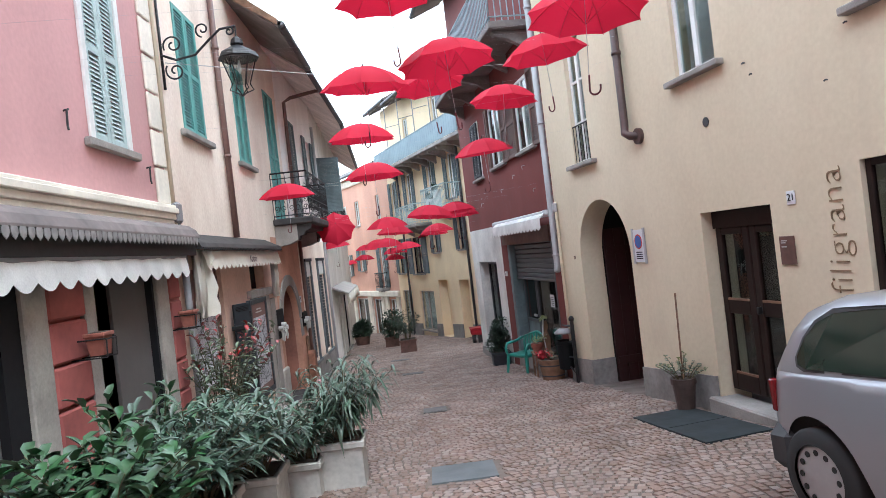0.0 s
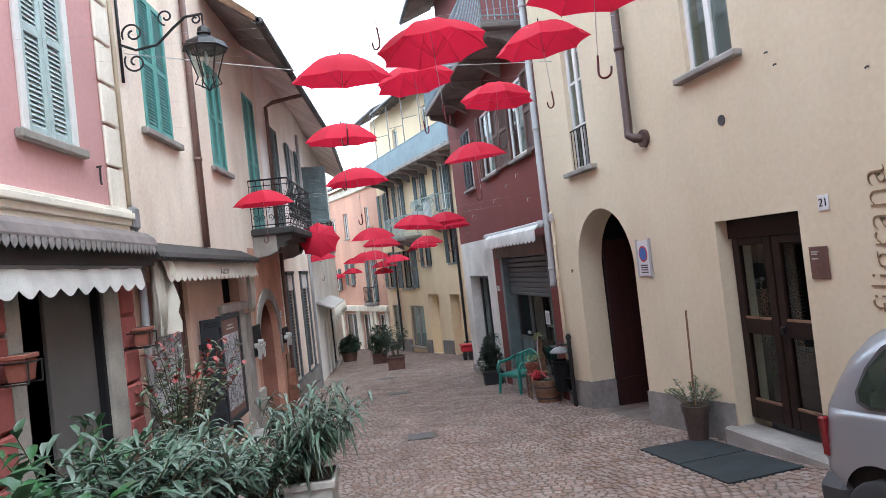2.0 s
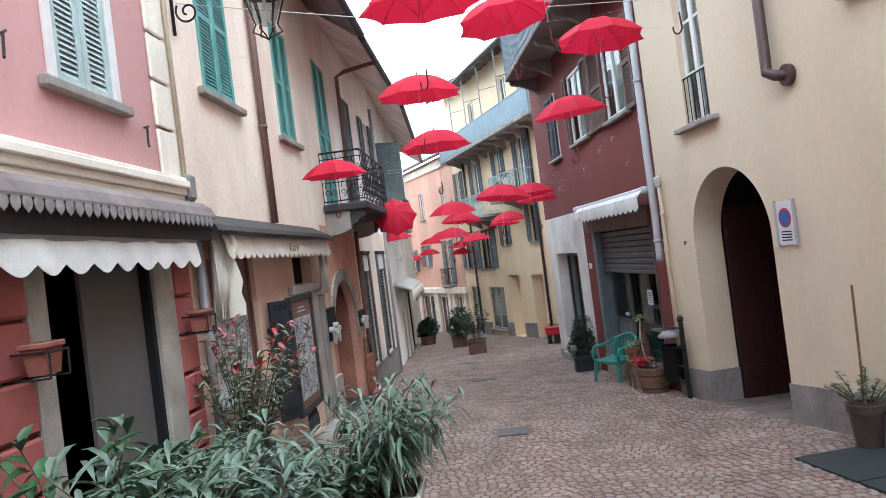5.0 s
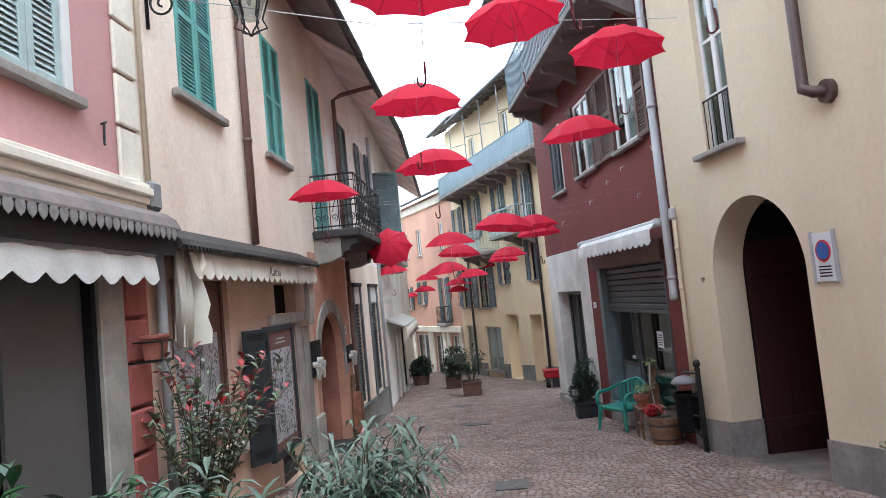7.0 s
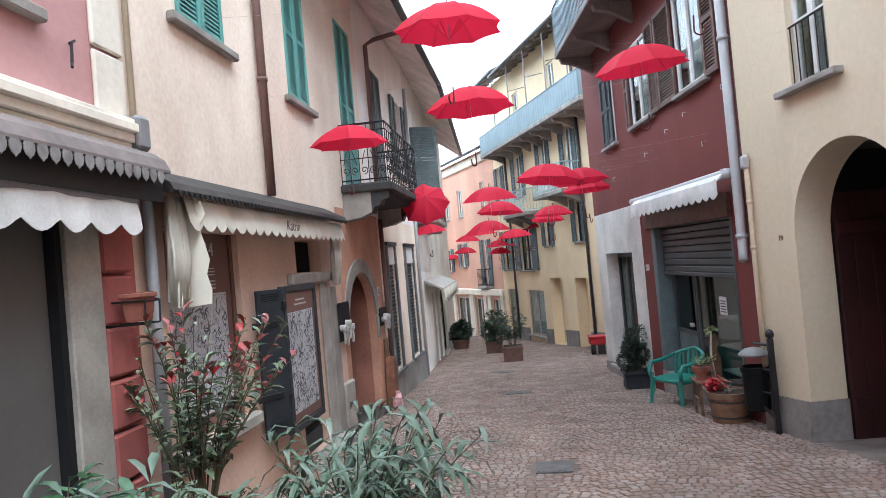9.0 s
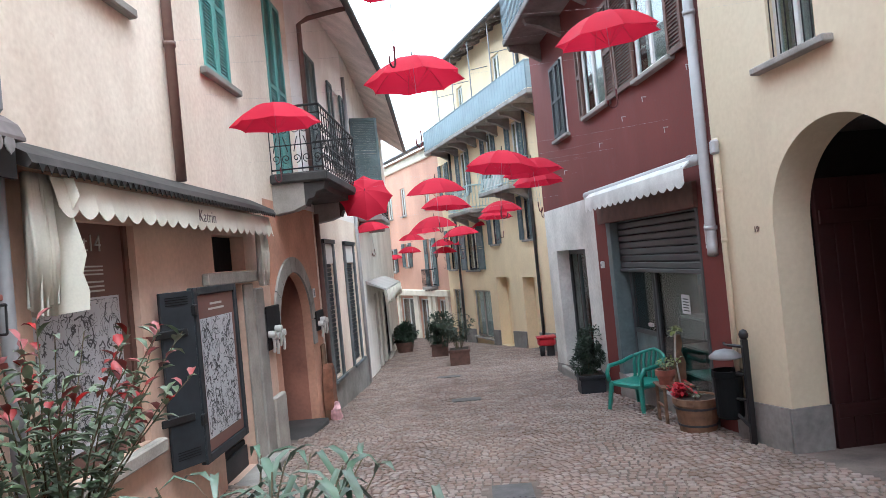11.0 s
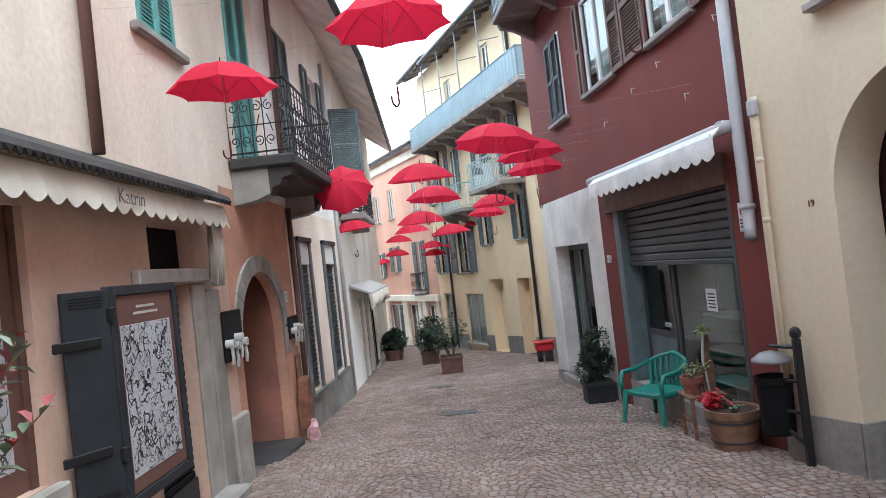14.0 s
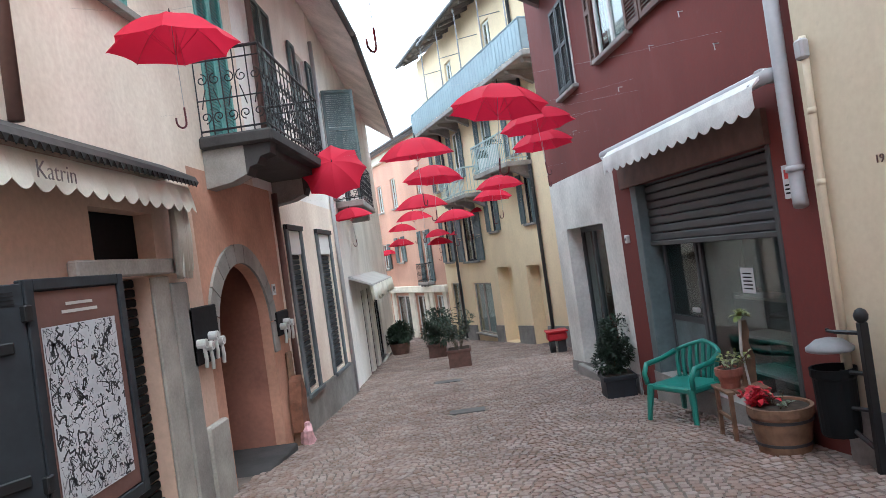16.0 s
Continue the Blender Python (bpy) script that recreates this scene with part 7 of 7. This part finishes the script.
    for sg in (-1, 1):
        for outline in ([(0.34, 0.925), (0.32, 0.97), (0.38, 1.08), (0.48, 1.17), (0.62, 1.225), (0.90, 1.245), (1.25, 1.25), (1.25, 0.91), (0.42, 0.905)], [(1.32, 0.91), (1.32, 1.25), (1.68, 1.235), (1.92, 1.17), (2.42, 0.95), (2.3, 0.91)]):
            for grow, lift, mat, nm in ((0.03, 0.012, BUMPER, "window_seal"), (0.0, 0.018, CAR_GLASS, "side_window")):
                cx, cz = sum(p[0] for p in outline) / len(outline), sum(p[1] for p in outline) / len(outline)
                pts = []
                for s, z in outline:
                    d = Vector((s - cx, z - cz))
                    d = d.normalized() * grow if d.length else d
                    pts.append((s + d.x, z + d.y))
                bm = bmesh.new()
                a = [bm.verts.new((s, sg * (side_y(s, z) + lift), z)) for s, z in pts]
                c = [bm.verts.new((s, sg * (side_y(s, z) + lift - 0.01), z)) for s, z in pts]
                bm.faces.new(a), bm.faces.new(c[::-1])
                for i in range(len(a)):
                    j = (i + 1) % len(a)
                    bm.faces.new((a[i], a[j], c[j], c[i]))
                bmesh.ops.recalc_face_normals(bm, faces=bm.faces[:])
                part(nm, bm, mat, car)
        part("tail_light", boxed(FLAT, -0.002, 0.04, sg * 0.625 - 0.03, sg * 0.625 + 0.024, 0.60, 0.81, bevel=0.01), LAMP_R, car, "red tail light")
        part("side_strip", boxed(FLAT, 1.05, 2.5, sg * 0.785 - 0.012, sg * 0.785 + 0.012, 0.50, 0.54, bevel=0.006), BUMPER, car)
        for w in wheels:
            bm = bmesh.new()
            prof = [(0.18, -0.09), (wr - 0.02, -0.09), (wr, -0.06), (wr, 0.06), (wr - 0.02, 0.085), (0.19, 0.09)]
            cols = []
            for k in range(28):
                a = 2 * math.pi * k / 28
                cols.append([bm.verts.new((w + r * math.cos(a), sg * (0.68 + o), wr + r * math.sin(a))) for r, o in prof])
            for k in range(28):
                p, q = cols[k], cols[(k + 1) % 28]
                for j in range(len(prof) - 1):
                    bm.faces.new((p[j], p[j + 1], q[j + 1], q[j]))
            bmesh.ops.recalc_face_normals(bm, faces=bm.faces[:])
            wh = part("wheel", bm, TYRE, car, smooth=True)
            bm = bmesh.new()
            prof = [(0.0, 0.085), (0.06, 0.088), (0.10, 0.075), (0.17, 0.08), (0.195, 0.07), (0.195, 0.05)]
            cols = []
            for k in range(28):
                a = 2 * math.pi * k / 28
                cols.append([bm.verts.new((w + r * math.cos(a), sg * (0.68 + o), wr + r * math.sin(a))) for r, o in prof[1:]])
            c0 = bm.verts.new((w, sg * 0.768, wr))
            for k in range(28):
                p, q = cols[k], cols[(k + 1) % 28]
                bm.faces.new((c0, p[0], q[0]))
                for j in range(len(prof) - 2):
                    bm.faces.new((p[j], p[j + 1], q[j + 1], q[j]))
            bmesh.ops.recalc_face_normals(bm, faces=bm.faces[:])
            part("wheel_cover", bm, HUB, wh, smooth=True)
            for k in range(12):
                a = 2 * math.pi * k / 12
                bm = bmesh.new()
                rod(bm, [(w + 0.145 * math.cos(a), sg * 0.74, wr + 0.145 * math.sin(a)), (w + 0.145 * math.cos(a), sg * 0.762, wr + 0.145 * math.sin(a))], 0.019, 8)
                part("cover_hole", bm, TYRE, wh)
    for x0, x1 in ((-0.05, 0.20), (L - 0.2, L + 0.05)):
        part("bumper", boxed(FLAT, x0, x1, -0.71, 0.71, 0.24, 0.52, bevel=0.06), BUMPER, car)
    part("rear_window", boxed(FLAT, 0.06, 0.10, -0.45, 0.45, 0.93, 1.0), CAR_GLASS, car)
    car.matrix_basis = m
    return car


ang = math.degrees(math.atan2(-1.0, 0.172))
tilt = math.degrees(math.atan(0.0875))
cm = Matrix.Translation((3.06, 1.83, floor_z(1.83))) @ Euler((radians(0), radians(-tilt), radians(ang))).to_matrix().to_4x4() @ Matrix.Scale(1.06, 4)
make_car(cm)

# ---- street surface: slabs, covers, cobbles ----


def flat_slab(name, x0, x1, y0, y1, mat, label, category, lift=0.006, thick=0.05, parent=None):
    bm = bmesh.new()
    lo = [bm.verts.new((x, y, floor_z(y) + lift - thick)) for x, y in ((x0, y0), (x1, y0), (x1, y1), (x0, y1))]
    hi = [bm.verts.new((v.co.x, v.co.y, v.co.z + thick)) for v in lo]
    bm.faces.new(hi), bm.faces.new(lo[::-1])
    for i in range(4):
        bm.faces.new((lo[i], lo[(i + 1) % 4], hi[(i + 1) % 4], hi[i]))
    bmesh.ops.recalc_face_normals(bm, faces=bm.faces[:])
    return part(name, bm, mat, parent, label, kind="" if parent else "structure", category=category)


COVERS = [(-0.08, 0.55, 3.4, 4.05, COVER), (-0.19, 0.18, 7.70, 8.20, CAST), (-0.80, -0.25, 14.42, 14.75, CAST), (-1.27, -0.72, 18.15, 18.5, CAST)]
lids = []
for x0, x1, y0, y1, mt in COVERS:
    lids.append(flat_slab("manhole_cover", x0, x1, y0, y1, mt, "worn grey cover set in the cobbles", "cover", 0.004))


x0, x1, y0, y1, mt = COVERS[1]
for k in range(7):
    xa = x0 + (x1 - x0) * (k + 0.5) / 7 - 0.011
    flat_slab("drain_slot", xa, xa + 0.022, y0 + 0.04, y1 - 0.04, CAST, "", "", 0.008, 0.03, lids[1])


def street_edges(y):
    lx = -3.0 if y < 18.4 else (LEFT2 @ Vector((y, 0, 0))).x
    rx = (RIGHT @ Vector((y, 0, 0))).x if y < 9.72 else (REDW @ Vector((y, 0, 0))).x if y < 18 else 2.5 if y < 20.6 else (FARW @ Vector((y, 0, 0))).x if y < 31.2 else (ORW @ Vector((y, 0, 0))).x
    return lx + 0.02, rx - 0.02


def cobble_spots():
    """Rows of stones laid in shallow arcs side by side."""
    rnd = random.Random(77)
    step, span, rise = 0.090, 1.35, 0.17
    spots = []
    y = -7.0
    while y < 38:
        k = 0
        x = -4.6
        while x < 4.6:
            ph = ((x + 20) / span) % 1.0
            yy = y + rise * (1 - (2 * ph - 1) ** 2)
            slope = -rise * 4 * (2 * ph - 1) / span
            wd = rnd.uniform(0.076, 0.104)
            lx, rx = street_edges(yy)
            xc = x + wd / 2
            if lx < xc < rx and not any(a - 0.05 < xc < b + 0.05 and c - 0.05 < yy < d + 0.05 for a, b, c, d, _ in COVERS):
                spots.append((xc, yy + rnd.uniform(-0.008, 0.008), math.atan(slope) * 0.9 + rnd.uniform(-0.08, 0.08), wd / 2 - 0.006, rnd.uniform(0.038, 0.044), rnd.uniform(-0.003, 0.004)))
            x += wd * math.cos(math.atan(slope)) + 0.002
        y += step
    return spots


spots = cobble_spots()
picked = [s for s in spots if -0.8 < s[0] < 1.0 and 7.8 < s[1] < 9.2][:290]
chosen = set(picked)
verts, faces = [], []
for x, y, a, hx, hy, dz in spots:
    if (x, y, a, hx, hy, dz) in chosen:
        continue
    c, s, z = math.cos(a), math.sin(a), dz
    k = len(verts)
    for ex, ey, ez in ((hx, hy, -0.03), (hx - 0.006, hy - 0.006, -0.001)):
        for px, py in ((-ex, -ey), (ex, -ey), (ex, ey), (-ex, ey)):
            wx, wy = x + c * px - s * py, y + s * px + c * py
            verts.append((wx, wy, floor_z(wy) + ez + z))
    faces += [(k + 4, k + 5, k + 6, k + 7), (k, k + 1, k + 5, k + 4), (k + 1, k + 2, k + 6, k + 5), (k + 2, k + 3, k + 7, k + 6), (k + 3, k, k + 4, k + 7)]
me = bpy.data.meshes.new("cobbles")
me.from_pydata(verts, [], faces)
me.materials.append(COBBLE)
tagged(new("cobbles", me), "reddish grey porphyry cobbles laid in arcs", "cobbles", kind="stuff")
pave = thing("pavement", (0, 8.7, floor_z(8.7)), "reddish grey porphyry cobbles laid in arcs", "pavement", kind="structure")
stones = []
for k in range(4):
    bm = bmesh.new()
    hx, hy = 0.034 + 0.004 * k, 0.041
    vs = []
    for ex, ey, ez in ((hx, hy, -0.03), (hx - 0.006, hy - 0.006, -0.001)):
        vs += [bm.verts.new((px, py, ez)) for px, py in ((-ex, -ey), (ex, -ey), (ex, ey), (-ex, ey))]
    for f in ((4, 5, 6, 7), (0, 1, 5, 4), (1, 2, 6, 5), (2, 3, 7, 6), (3, 0, 4, 7)):
        bm.faces.new([vs[i] for i in f])
    me = bpy.data.meshes.new("cobble")
    bm.to_mesh(me)
    bm.free()
    me.materials.append(COBBLE_O)
    stones.append(me)
for x, y, a, hx, hy, dz in picked:
    ob = piece("cobble", stones[min(3, max(0, int((hx - 0.032) / 0.0035)))], pave, (x, y, floor_z(y) + dz))
    ob.rotation_euler = (-math.atan(0.0875), 0, a)
